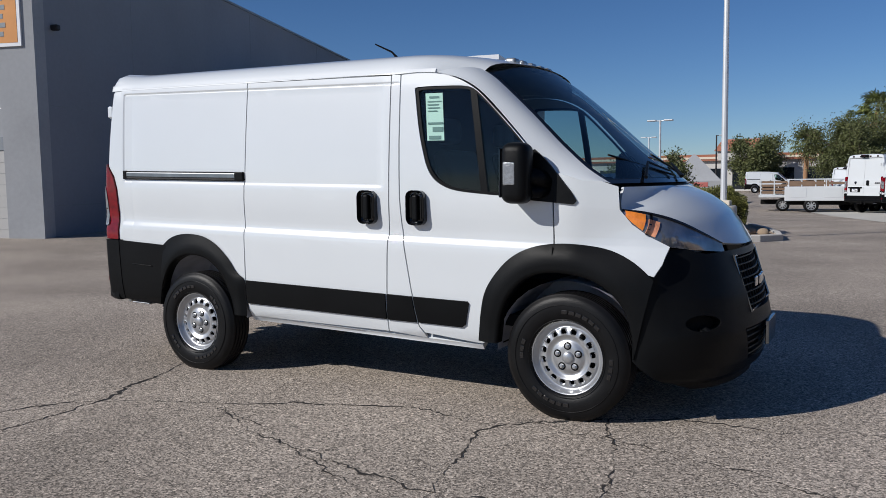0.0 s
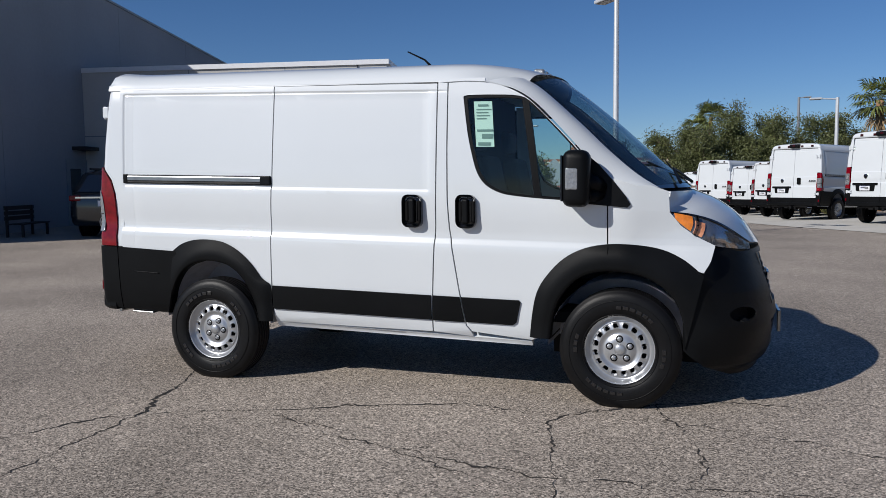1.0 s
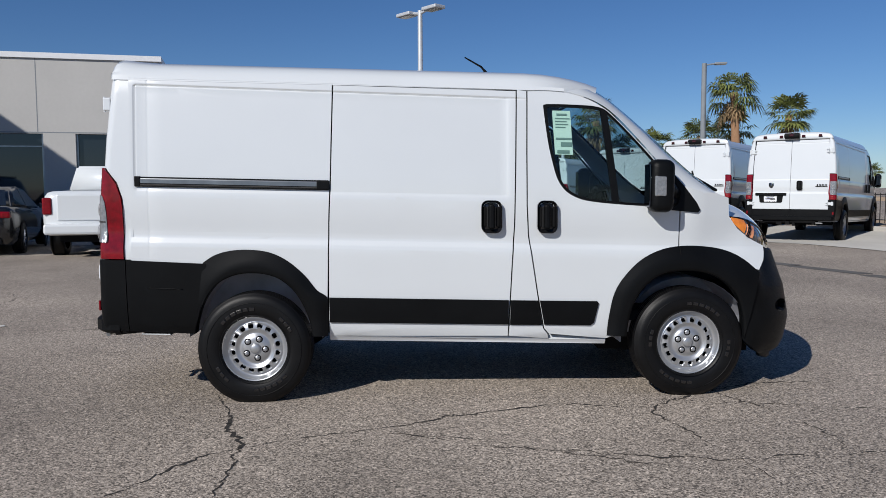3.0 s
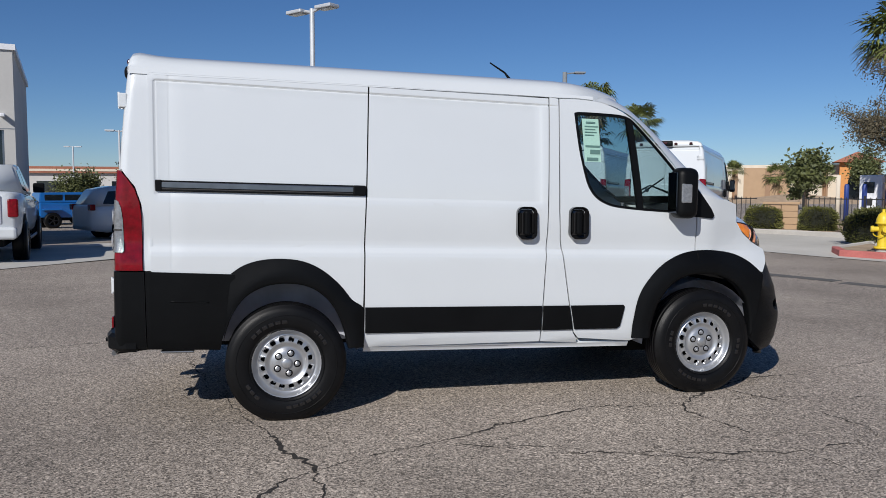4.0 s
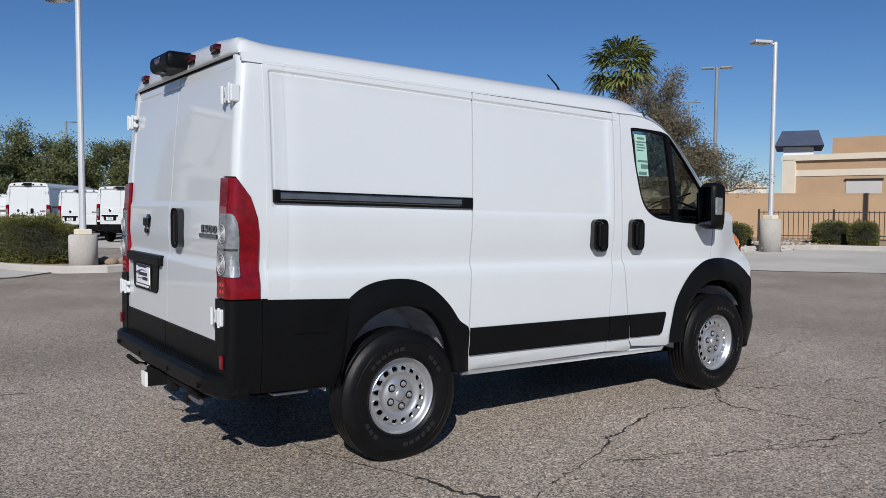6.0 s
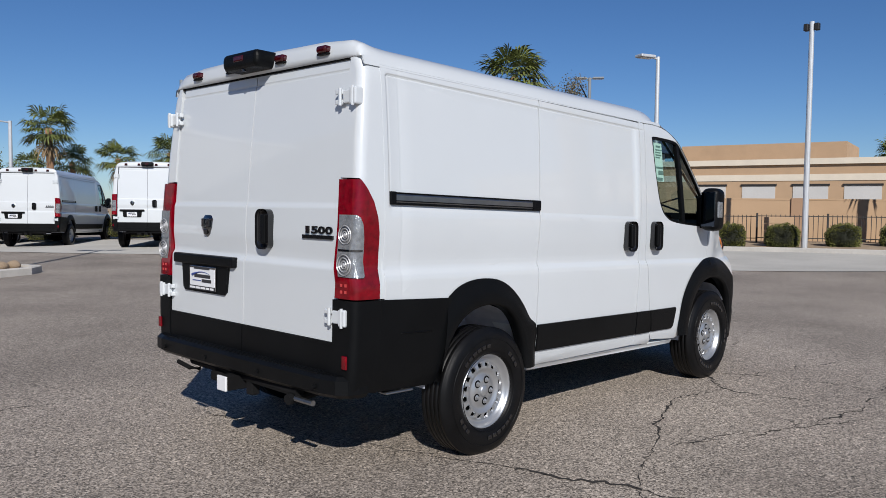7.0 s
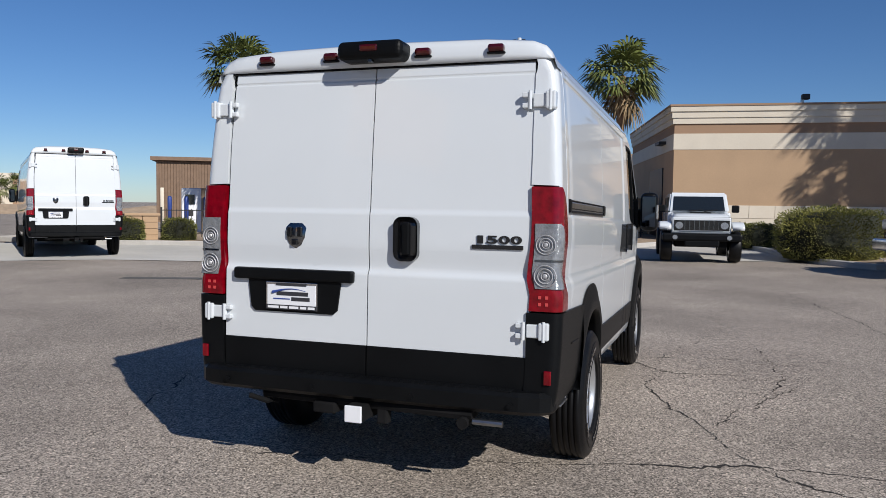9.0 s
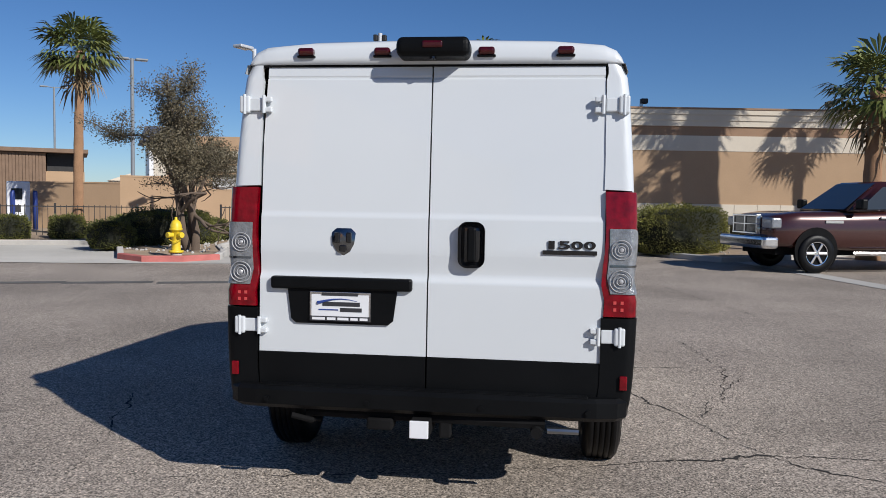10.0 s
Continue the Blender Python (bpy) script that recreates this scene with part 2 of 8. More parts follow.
WINDOW = [(0.535, 2.03), (0.56, 2.046), (0.75, 2.046), (0.92, 2.034), (1.015, 1.975), (1.20, 1.79), (1.36, 1.615), (1.45, 1.50), (1.485, 1.40), (1.45, 1.358), (1.25, 1.362), (1.04, 1.372), (0.86, 1.388), (0.77, 1.41), (0.69, 1.455), (0.635, 1.53), (0.60, 1.64), (0.565, 1.80)]


def body_y(x, z):
    """Half width of the body at a place along it and a height."""
    y = lerp(z, PROF_Z, PROF_Y)
    y -= lerp(x, (1.30, 1.60, 1.86, 2.0, 2.14, 2.30), (0, 0.008, 0.078, 0.11, 0.16, 0.30)) * (0.25 + 0.75 * step(z, 0.85, 1.25))
    top = 2.09 - 0.011 * (x + 0.9)
    inside = step(x, -2.235, -2.205) * (1 - step(x, 0.275, 0.305)) * (1 - step(z, top - 0.012, top + 0.012)) * step(z, 1.395, 1.42)
    groove = 0.0014 * max(0.0, 1 - abs(x + 2.14) / 0.006) * step(z, 0.94, 0.96)
    if -2.24 < x < 0.36:
        groove += 0.010 * max(0.0, 1 - abs(z - top - 0.002) / 0.006) * step(x, -2.225, -2.20)
    if 1.42 < z < top:
        groove += 0.006 * max(0.0, 1 - abs(x + 2.22) / 0.007)
    return y - 0.008 * inside - groove


def rise(u, v):
    """How far the panel lines climb towards the rear at the roof's edge."""
    return 0.011 * (u + 0.9) * step(v, 1.75, 2.0)


def unrise(u, w):
    v = w
    for _ in range(8):
        v = w - rise(u, v)
    return v


def rear_x(z):
    return lerp(z, (0.40, 0.60, 1.05, 1.40, 1.75, 2.10, 2.20), (-2.470, -2.470, -2.462, -2.446, -2.420, -2.385, -2.372))


def wheel(name, mirror, tyre_r=TYRE_R):
    """A steel wheel with its tyre; its outer face looks along -y, or +y where mirror is set."""
    w = thing(name, "", "")
    s = -1 if mirror else 1
    bm = bmesh.new()
    R = tyre_r
    prof = [(0.216, -0.055), (0.222, -0.088), (0.240, -0.101), (0.27, -0.108), (0.305, -0.110), (0.338, -0.106), (0.356, -0.101), (R - 0.016, -0.092), (R - 0.004, -0.080)]
    for k in range(5):
        a = -0.078 + k * 0.0325
        prof += [(R, a), (R, a + 0.024)] + ([(R - 0.010, a + 0.0255), (R - 0.010, a + 0.031)] if k < 4 else [])
    prof += [(R - 0.004, 0.080), (R - 0.016, 0.092), (0.30, 0.11), (0.235, 0.10), (0.205, 0.06)]
    lathe(bm, [(r, o * s) for r, o in prof], 64)
    for r0, r1 in ((0.318, 0.322), (0.232, 0.237)):
        lathe(bm, [(r0, -0.1095 * s), ((r0 + r1) / 2, -0.1135 * s), (r1, -0.1095 * s)], 64)
    bmesh.ops.recalc_face_normals(bm, faces=bm.faces)
    tyre = part("tyre", bm, RUBBER, w, "black all-terrain tyre with raised sidewall ribs", True)
    for a0, n in ((20, 6), (200, 6), (110, 3), (290, 3)):
        for k in range(n):
            a = radians(a0 + 9 * k)
            b2 = boxed(-0.012, -0.0025, -0.017, 0.012, 0.0025, 0.017, bevel=0.002)
            bmesh.ops.transform(b2, matrix=Matrix.Rotation(a, 4, "Y") @ Matrix.Translation((0.278, -0.1105 * s, 0)), verts=b2.verts)
            part("sidewall_bar", b2, GLOSSBLACK, tyre)

    def depth(r):
        return lerp(r, (0, 0.05, 0.085, 0.092, 0.108, 0.118, 0.130, 0.165, 0.176, 0.188, 0.203, 0.212), (-0.062, -0.062, -0.060, -0.050, -0.050, -0.060, -0.066, -0.058, -0.045, -0.052, -0.080, -0.090))

    ring = lambda r, n: [(r * math.cos(2 * math.pi * k / n), r * math.sin(2 * math.pi * k / n)) for k in range(n)]
    sq = lambda c: math.copysign(abs(c) ** 0.75, c)
    holes = []
    for k in range(16):
        a = 2 * math.pi * (k + 0.5) / 16
        e = [(math.cos(a), math.sin(a)), (-math.sin(a), math.cos(a))]
        holes.append([(0.149 * e[0][0] + 0.0185 * sq(math.cos(t)) * e[0][0] + 0.0185 * sq(math.sin(t)) * e[1][0], 0.149 * e[0][1] + 0.0185 * sq(math.cos(t)) * e[0][1] + 0.0185 * sq(math.sin(t)) * e[1][1]) for t in (2 * math.pi * q / 12 for q in range(12))])
    bm = bmesh.new()
    # the dished disc is cut as rings so that it follows the pressed shape
    rs = [0.0, 0.05, 0.085, 0.092, 0.108, 0.118, 0.128]
    lathe(bm, [(max(r, 0.001), depth(r) * s) for r in rs], 64)
    lathe(bm, [(r, depth(r) * s) for r in (0.168, 0.176, 0.182, 0.188, 0.196, 0.203, 0.212)] + [(0.212, -0.02 * s)], 64)
    band = skin(ring(0.168, 64), lambda u, v: Vector((u, depth(math.hypot(u, v)) * s, v)), holes=[ring(0.128, 64), *holes])
    lip(band, 0.012)
    me = bpy.data.meshes.new("band")
    band.to_mesh(me)
    band.free()
    bm.from_mesh(me)
    bpy.data.meshes.remove(me)
    bmesh.ops.recalc_face_normals(bm, faces=bm.faces)
    for v in bm.verts:
        v.co.x *= 1.06
        v.co.z *= 1.06
    part("rim", bm, STEEL, w, "silver pressed steel rim with round vent holes", True)
    bm = bmesh.new()
    lathe(bm, [(0.001, -0.02 * s), (0.205, -0.02 * s)], 32)
    part("brake_disc", bm, UNDER, w)
    bm = bmesh.new()
    lathe(bm, [(0.001, -0.080 * s), (0.026, -0.079 * s), (0.036, -0.072 * s), (0.037, -0.05 * s)], 24)
    bmesh.ops.recalc_face_normals(bm, faces=bm.faces)
    part("centre_cap", bm, STEEL, w, "", True)
    for k in range(5):
        a = 2 * math.pi * k / 5 + 0.3
        bm = bmesh.new()
        lathe(bm, [(0.001, -0.079 * s), (0.009, -0.078 * s), (0.012, -0.072 * s), (0.012, -0.066 * s), (0.0165, -0.064 * s), (0.0165, -0.058 * s)], 6)
        bmesh.ops.translate(bm, verts=bm.verts, vec=(0.068 * math.cos(a), 0, 0.068 * math.sin(a)))
        bmesh.ops.recalc_face_normals(bm, faces=bm.faces)
        part("lug_nut", bm, STEEL, w)
        # flat near-black disc paints the shaded recess round the nut
        bm = bmesh.new()
        lathe(bm, [(0.0005, -0.0635 * s), (0.0235, -0.0635 * s), (0.0245, -0.060 * s)], 16)
        bmesh.ops.translate(bm, verts=bm.verts, vec=(0.068 * math.cos(a), 0, 0.068 * math.sin(a)))
        bmesh.ops.recalc_face_normals(bm, faces=bm.faces)
        part("nut_seat", bm, UNDER, w)
    return w


def adopt(child, parent, m):
    """Makes a finished piece with its own pieces a part of parent."""
    child.parent = parent
    child.matrix_basis = m
    for key in ("label", "category", "group", "kind"):
        if key in child:
            del child[key]
    return child


def cargo_van(label, stretch=0.0, tall=1.0, detail=True):
    """A panel van, nose along +x; stretch lengthens the load bay and tall raises the roof."""
    van = thing("cargo_van", label, "van", 0, 0.042)

    def warp(p):
        x, y, z = p[0], p[1] * 1.0175, p[2]
        if z > 2.17:
            z = 2.17 + (z - 2.17) * 1.3
        if stretch:
            x = x - stretch * (1 - step(x, -0.9, 0.3)) if x > -0.9 else x - stretch
            z = z if z < 1.6 else 1.6 + (z - 1.6) * tall
            y = y * (1 - (0.05 * step(z, 1.7, 2.7) if tall > 1 else 0))
        return Vector((x, y, z - RAKE * x))

    centre = Vector((-0.3 - stretch / 2, 0, 1.2))

    def add(name, bm, material, parent=van, text="", smooth=False):
        for v in bm.verts:
            v.co = warp(v.co)
        return part(name, bm, material, parent, text, smooth)

    gx, gz = 0.11, 0.055

    def side_sheet(outer, sgn, off=0.0, holes=(), depth=0.02, du=gx, dv=gz):
        outer = [(u, v + rise(u, v)) for u, v in outer]
        holes = [[(u, v + rise(u, v)) for u, v in h] for h in holes]
        us = [p[0] for p in outer]
        vs = [p[1] for p in outer]
        cu = span(min(us), max(us), du) + [c for c in (-2.235, -2.228, -2.22, -2.212, -2.205, -2.148, -2.14, -2.132, 0.275, 0.29, 0.305) if min(us) < c < max(us)]
        cv = span(min(vs), max(vs), dv) + [c for c in (1.03, 1.048, 1.065, 1.078, 1.09, 1.13, 1.17, 1.055, 1.11, 1.22, 1.395, 1.408, 1.42, 2.078, 2.086, 2.092, 2.098, 2.106) if min(vs) < c < max(vs)]
        bm = skin(outer, lambda u, w: Vector((u, sgn * (body_y(u, unrise(u, w)) + off), unrise(u, w))), holes, cu, cv)
        outward(bm, centre)
        if depth:
            lip(bm, depth)
        return bm

    g = 0.0045
    seam_s = [(-0.897, 2.145), (-0.905, 1.9), (-0.918, 1.5), (-0.932, 1.2), (-0.935, 1.08), (-0.938, 0.9), (-0.945, 0.42)]
    seam_b = [(0.352, 2.138), (0.345, 1.6), (0.338, 1.2), (0.322, 0.95), (0.305, 0.6), (0.30, 0.44)]
    seam_d = [(0.425, 2.13), (0.422, 1.7), (0.424, 1.35), (0.435, 1.15), (0.462, 0.98), (0.50, 0.74), (0.545, 0.50), (0.575, 0.468)]
    for sgn in (-1, 1):
        right = sgn < 0
        # rear quarter
        arch = smooth_line([(x, z - 0.03) for x, z in ARCH_R_OUT[:-2]], 4) + [(-0.975, 0.66), (-0.972, 0.43)]
        arch_mid = smooth_line([((a[0] + b[0]) / 2, (a[1] + b[1]) / 2) for a, b in zip(ARCH_R_OUT, ARCH_R_IN)], 4)
        outer = [(-2.26, 2.145)] + [(x - g, z) for x, z in seam_s[:-1]] + [(-0.945 - g, 0.66), (-1.0, 0.66)] + arch_mid[::-1][6:-6] + [(-1.79, 0.86), (-2.26, 0.86)]
        add("rear_quarter_panel", side_sheet(outer, sgn), PAINT)
        # sliding door
        outer = [(x + g, z) for x, z in seam_s] + [(x - g, z) for x, z in reversed(seam_b)]
        outer[0], outer[-1] = (-0.897 + g, 2.138), (0.352 - g, 2.129)
        door = add("sliding_door" if right else "load_bay_panel", side_sheet(outer, sgn), PAINT)
        # door pillar
        outer = [(x + g, z) for x, z in seam_b] + [(0.585, 0.42), (0.575, 0.455)] + [(x - g, z) for x, z in reversed(seam_d[:-1])]
        add("door_pillar", side_sheet(outer, sgn), PAINT)
        # sill
        outer = [(-0.945, 0.418), (0.99, 0.412), (0.99, 0.455), (0.58, 0.455), (0.30, 0.43), (-0.945, 0.424)]
        add("sill", side_sheet([(-0.94, 0.385), (0.99, 0.385), (0.99, 0.418), (-0.94, 0.418)], sgn, 0.0, depth=0.06), PAINT)
        # front door with its window opening
        archf = [(x - 0.035, z) for x, z in smooth_line(ARCH_F_OUT[:7], 4)]
        mid_f = smooth_line([((a[0] + b[0]) / 2, (a[1] + b[1]) / 2) for a, b in zip(ARCH_F_OUT, ARCH_F_IN)], 4)
        low = [p for p in mid_f if p[0] < 1.48 - g]
        outer = [(x + g, z) for x, z in seam_d[:-1]] + [(0.585, 0.46), (0.99, 0.43)] + low + [(1.487 - g, 1.0), (1.487 - g, 1.33)] + [(x, z) for x, z in reversed(smooth_line(DOOR_TOP[:-1], 3))]
        hole = smooth_line(WINDOW + [WINDOW[0]], 3)[:-1]
        fdoor = add("front_door", side_sheet(outer, sgn, holes=[hole]), PAINT)
        # window rubber, glass and post
        c0 = Vector((1.0, 1.7, 0))
        inner = [(x + (c0.x - x) * 0.055, z + (c0.y - z) * 0.055) for x, z in hole]
        add("window_seal", side_sheet(hole, sgn, -0.006, holes=[inner], depth=0.02), BLACK, fdoor)
        gl = add("window_glass", side_sheet(inner, sgn, -0.016, depth=0.0, du=0.2, dv=0.2), GLASS, fdoor)
        gl.visible_shadow = False
        add("window_post", side_sheet([(0.93, 2.032), (0.975, 2.02), (1.065, 1.37), (1.018, 1.372)], sgn, -0.004, depth=0.03), BLACK, fdoor)
        # fender
        hi = [p for p in mid_f if p[0] > 1.487 + g and p[0] < 1.93]
        outer = [(1.487 + g, 0.99), (1.487 + g, 1.335), (1.50 + g, 1.43), (1.512, 1.508), (1.58, 1.488), (1.66, 1.463), (1.75, 1.465), (1.855, 1.43), (1.862, 1.30), (1.93, 1.215), (2.02, 1.15), (2.135, 1.095), (2.11, 1.0), (2.07, 0.93), (1.97, 0.955)] + [p for p in reversed(hi)]
        add("front_fender", side_sheet(outer, sgn, du=0.06, dv=0.04), PAINT)
        # roof side strip
        outer = [(-2.26, 2.152), (-0.9, 2.149), (0.42, 2.138), (0.55, 2.142), (0.68, 2.135), (0.68, 2.16), (0.42, 2.165), (-2.26, 2.165)]
        add("roof_gutter", side_sheet(outer, sgn, 0.002, depth=0.02), PAINT)
        # lower cladding
        for name, x0, x1, ends in (("side_cladding", -0.935, 0.298, 0), ("side_cladding", 0.309, 0.497, 1), ("side_cladding", 0.515, 0.925, 2)):
            o = [(x0, 0.695), (x1, 0.695), (x1, 0.524), (x0, 0.522)]
            if ends == 1:
                o = [(0.313, 0.695), (0.503, 0.695), (0.533, 0.524), (0.309, 0.522)]
            if ends == 2:
                o = [(0.515, 0.695), (0.915, 0.697), (0.925, 0.685), (0.895, 0.545), (0.87, 0.526), (0.548, 0.526)]
            add(name, side_sheet(o, sgn, 0.012, depth=0.016, du=0.2, dv=0.05), BLACK, text="black moulded plastic rubbing strip")
        # arch flares
        def flare(outer_c, inner_c, n=4, extra=0.0):
            cx = WHEEL_F if outer_c[0][0] > 0 else WHEEL_R
            wide = []
            for x, z in outer_c:
                d = Vector((x - cx, z - 0.37))
                k = 1 + 0.016 * step(z, 0.6, 0.8) / d.length
                wide.append((cx + d.x * k, 0.37 + d.y * k))
            a, b = smooth_line(wide, n), smooth_line(inner_c, n)
            bm = bmesh.new()
            def f(u, v):
                i = u * (len(a) - 1)
                k = min(int(i), len(a) - 2)
                t = i - k
                p = [a[k][q] + (a[k + 1][q] - a[k][q]) * t for q in (0, 1)]
                w = [b[k][q] + (b[k + 1][q] - b[k][q]) * t for q in (0, 1)]
                if v <= 0.75:
                    s = v / 0.75
                    x, z = p[0] + (w[0] - p[0]) * s, p[1] + (w[1] - p[1]) * s
                    bul = 0.004 + 0.026 * math.sin(min(1, s * 1.25) * math.pi * 0.62)
                    if s == 0:
                        bul = 0.006
                    return Vector((x, sgn * (body_y(x, max(z, 0.55)) + bul), z))
                s = (v - 0.75) / 0.25
                x, z = w[0], w[1]
                return Vector((x, sgn * (body_y(x, max(z, 0.55)) + 0.022 - 0.075 * s), z))
            grid(bm, f, len(a) - 1, 8)
            bm.normal_update()
            fc = max(bm.faces, key=lambda q: q.calc_area())
            if fc.normal.y * sgn < 0:
                bmesh.ops.reverse_faces(bm, faces=bm.faces)
            for q in bm.faces:
                q.smooth = True
            return bm
        add("wheel_arch_flare", flare(ARCH_F_OUT, ARCH_F_IN), BLACK, text="black plastic wheel arch flare")
        add("wheel_arch_flare", flare(ARCH_R_OUT, ARCH_R_IN), BLACK, text="black plastic wheel arch flare")
        add("flare_seam", tube(bmesh.new(), [Vector((1.49, sgn * (body_y(1.49, z) + (0.021 if z > 0.95 else 0.012)), z)) for z in (0.93, 0.96, 1.0, 1.04, 1.073)], 0.003, 6), UNDER)
        # wheel houses
        for cx, r in ((WHEEL_R, 0.455), (WHEEL_F, 0.47)):
            bm = bmesh.new()
            def house(u, v, cx=cx, r=r):
                a = math.pi * u
                return Vector((cx + r * math.cos(a) * 1.0, sgn * (0.955 - 0.42 * v), 0.40 + r * math.sin(a)))
            grid(bm, house, 16, 2)
            vs = [bm.verts.new((cx + r * math.cos(math.pi * k / 16), sgn * 0.535, 0.40 + r * math.sin(math.pi * k / 16))) for k in range(17)]
            bm.faces.new(vs)
            add("wheel_house", bm, mat_house)
            if cx < 0:
                fl = grid(bmesh.new(), lambda u, v: Vector((cx + 0.447 * math.cos(0.1 + 0.65 * u), sgn * (0.945 - 0.16 * v), 0.40 + 0.447 * math.sin(0.1 + 0.65 * u))), 8, 2)
                add("wheel_house_flange", fl, PAINT, text="white painted inner flange", smooth=True)
        # rear pillar
        def corner(s, z, off=0.0):
            w, xr, r = body_y(-2.26, z) + off, rear_x(z) - off, 0.048
            L0 = (-2.2 - (xr + r))
            if s <= L0:
                return Vector((-2.2 - s, sgn * w, z))
            a = (s - L0) / r
            if a < math.pi / 2:
                return Vector((xr + r - r * math.sin(a), sgn * (w - r + r * math.cos(a)), z))
            return Vector((xr, sgn * (w - r - (s - L0 - r * math.pi / 2)), z))
        def corner_sheet(outer, off, depth, du=0.014, dv=0.07):
            us, vs = [p[0] for p in outer], [p[1] for p in outer]
            bm = skin(outer, lambda u, v: corner(u, v, off), (), span(min(us), max(us), du), span(min(vs), max(vs), dv))
            outward(bm, centre)
            lip(bm, depth)
            return bm
        def s_end(z, off=0.0):
            return 2 * off + (-2.2 - rear_x(z) - 0.048) + 0.048 * math.pi / 2 + (body_y(-2.26, z) - 0.048 - 0.862)
        top = [(0.048, 2.19), (s_end(2.19), 2.19)]
        rim = [(s_end(z), z) for z in (2.1, 2.0, 1.8, 1.56)]
        add("rear_pillar", corner_sheet(top + rim + [(0.22, 1.555), (0.14, 1.45), (0.106, 1.34), (0.104, 0.935), (0.048, 0.935)], -0.0012, 0.03), PAINT)
        lamp = add("tail_light", corner_sheet([(s_end(1.54, 0.012) - 0.003, 1.55), (0.225, 1.548), (0.185, 1.50), (0.145, 1.44), (0.118, 1.36), (0.108, 1.28), (0.108, 0.938), (s_end(0.94, 0.012) - 0.003, 0.938)], 0.012, 0.04), RED, text="tall red tail light with clear centre")
        add("reversing_lens", corner_sheet([(s_end(1.37, 0.017) - 0.026, 1.368), (0.255, 1.368), (0.236, 1.355), (0.222, 1.32), (0.214, 1.25), (0.212, 1.06), (0.22, 1.05), (s_end(1.07, 0.017) - 0.026, 1.05)], 0.017, 0.02), CLEAR, lamp, "clear ribbed lens")
        for zc, rr in ((1.112, 0.056), (1.265, 0.050)):
            bm = bmesh.new()
            sc = s_end(zc, 0.022) - 0.082
            c = corner(sc, zc, 0.022)
            for q in range(3):
                r0 = rr * (1 - 0.30 * q)
                lathe(bm, [(r0, 0), (r0 - 0.003, 0.004), (r0 - 0.006, 0)], 28)
            lathe(bm, [(rr * 0.22, 0.001), (rr * 0.12, 0.006), (0.0005, 0.007)], 20)
            bmesh.ops.transform(bm, matrix=Matrix.Translation(c) @ Vector((-1, 0, 0)).to_track_quat("Y", "Z").to_matrix().to_4x4(), verts=bm.verts)
            bmesh.ops.recalc_face_normals(bm, faces=bm.faces)
            add("lens_ring", bm, RINGGLASS, lamp)
        s0 = s_end(1.18, 0.02)
        add("lens_divider", corner_sheet([(s0 - 0.03, 1.192), (0.222, 1.192), (0.222, 1.182), (s0 - 0.03, 1.182)], 0.02, 0.006), DARKCHROME, lamp)
        for dz in (0, 1):
            for ds in (0, 1):
                s0 = s_end(1.0, 0.014) - 0.048 - 0.034 * ds
                z0 = 0.965 + 0.034 * dz
                add("reflector_cell", corner_sheet([(s0, z0 + 0.016), (s0 - 0.014, z0 + 0.016), (s0 - 0.014, z0), (s0, z0)], 0.015, 0.004), REDDOT, lamp)
        # rear corner of the bumper and quarter cladding
        q = [(-1.775 + 0.01, 0.915), (-2.295, 0.93), (-2.295, 0.44), (-1.86, 0.425), (-1.845, 0.50), (-1.80, 0.64), (-1.76, 0.72), (-1.745, 0.80), (-1.755, 0.88)]
        add("quarter_cladding", side_sheet(q, sgn, 0.012, depth=0.03, du=0.1), BLACK, text="black plastic quarter panel cladding")
        crease = [(-2.15, 0.744), (-2.04, 0.742), (-1.92, 0.738)]
        add("cladding_crease", tube(bmesh.new(), [Vector((x, sgn * (body_y(x, z) + 0.0125), z)) for x, z in smooth_line(crease, 4)], 0.004, 8), BLACK, smooth=True)
        add("bumper_corner", corner_sheet([(0.099, 0.93), (s_end(0.9, 0.02), 0.93), (s_end(0.6, 0.02), 0.60), (s_end(0.6, 0.02), 0.50), (0.12, 0.44), (0.099, 0.44)], 0.016, 0.04), BLACK)
        bm = boxed(-0.018, -0.006, -0.035, 0.018, 0.006, 0.035, bevel=0.004)
        c = corner(s_end(0.7) - 0.06, 0.615, 0.024)
        bmesh.ops.transform(bm, matrix=Matrix.Translation(c) @ Matrix.Rotation(math.pi / 2, 4, "Z"), verts=bm.verts)
        add("reflector", bm, RED, text="small red rear reflector")
        # hinges
        for zc in ((0.84,), (1.975,))[0:2]:
            zc = zc[0]
            h = bmesh.new()
            xr = rear_x(zc)
            yo = sgn * 0.892
            box(h, xr - 0.022, yo - 0.055, zc - 0.034, xr - 0.004, yo + 0.035, zc + 0.034, 0.006)
            box(h, xr - 0.034, yo + sgn * 0.052 - 0.026, zc - 0.044, xr + 0.02, yo + sgn * 0.052 + 0.026, zc + 0.044, 0.008)
            for dz in (-0.026, 0.026):
                box(h, xr - 0.03, yo - sgn * 0.066 - 0.022, zc + dz - 0.013, xr - 0.002, yo - sgn * 0.066 + 0.022, zc + dz + 0.013, 0.005)
            tube(h, [(xr - 0.028, yo - sgn * 0.048, zc - 0.045), (xr - 0.028, yo - sgn * 0.048, zc + 0.045)], 0.009, 8)
            tube(h, [(xr - 0.03, yo + sgn * 0.052, zc - 0.05), (xr - 0.03, yo + sgn * 0.052, zc + 0.05)], 0.008, 8)
            add("door_hinge", h, PAINT, text="white painted door hinge")
        # rear door
        y0, y1 = (0.0038, 0.857)
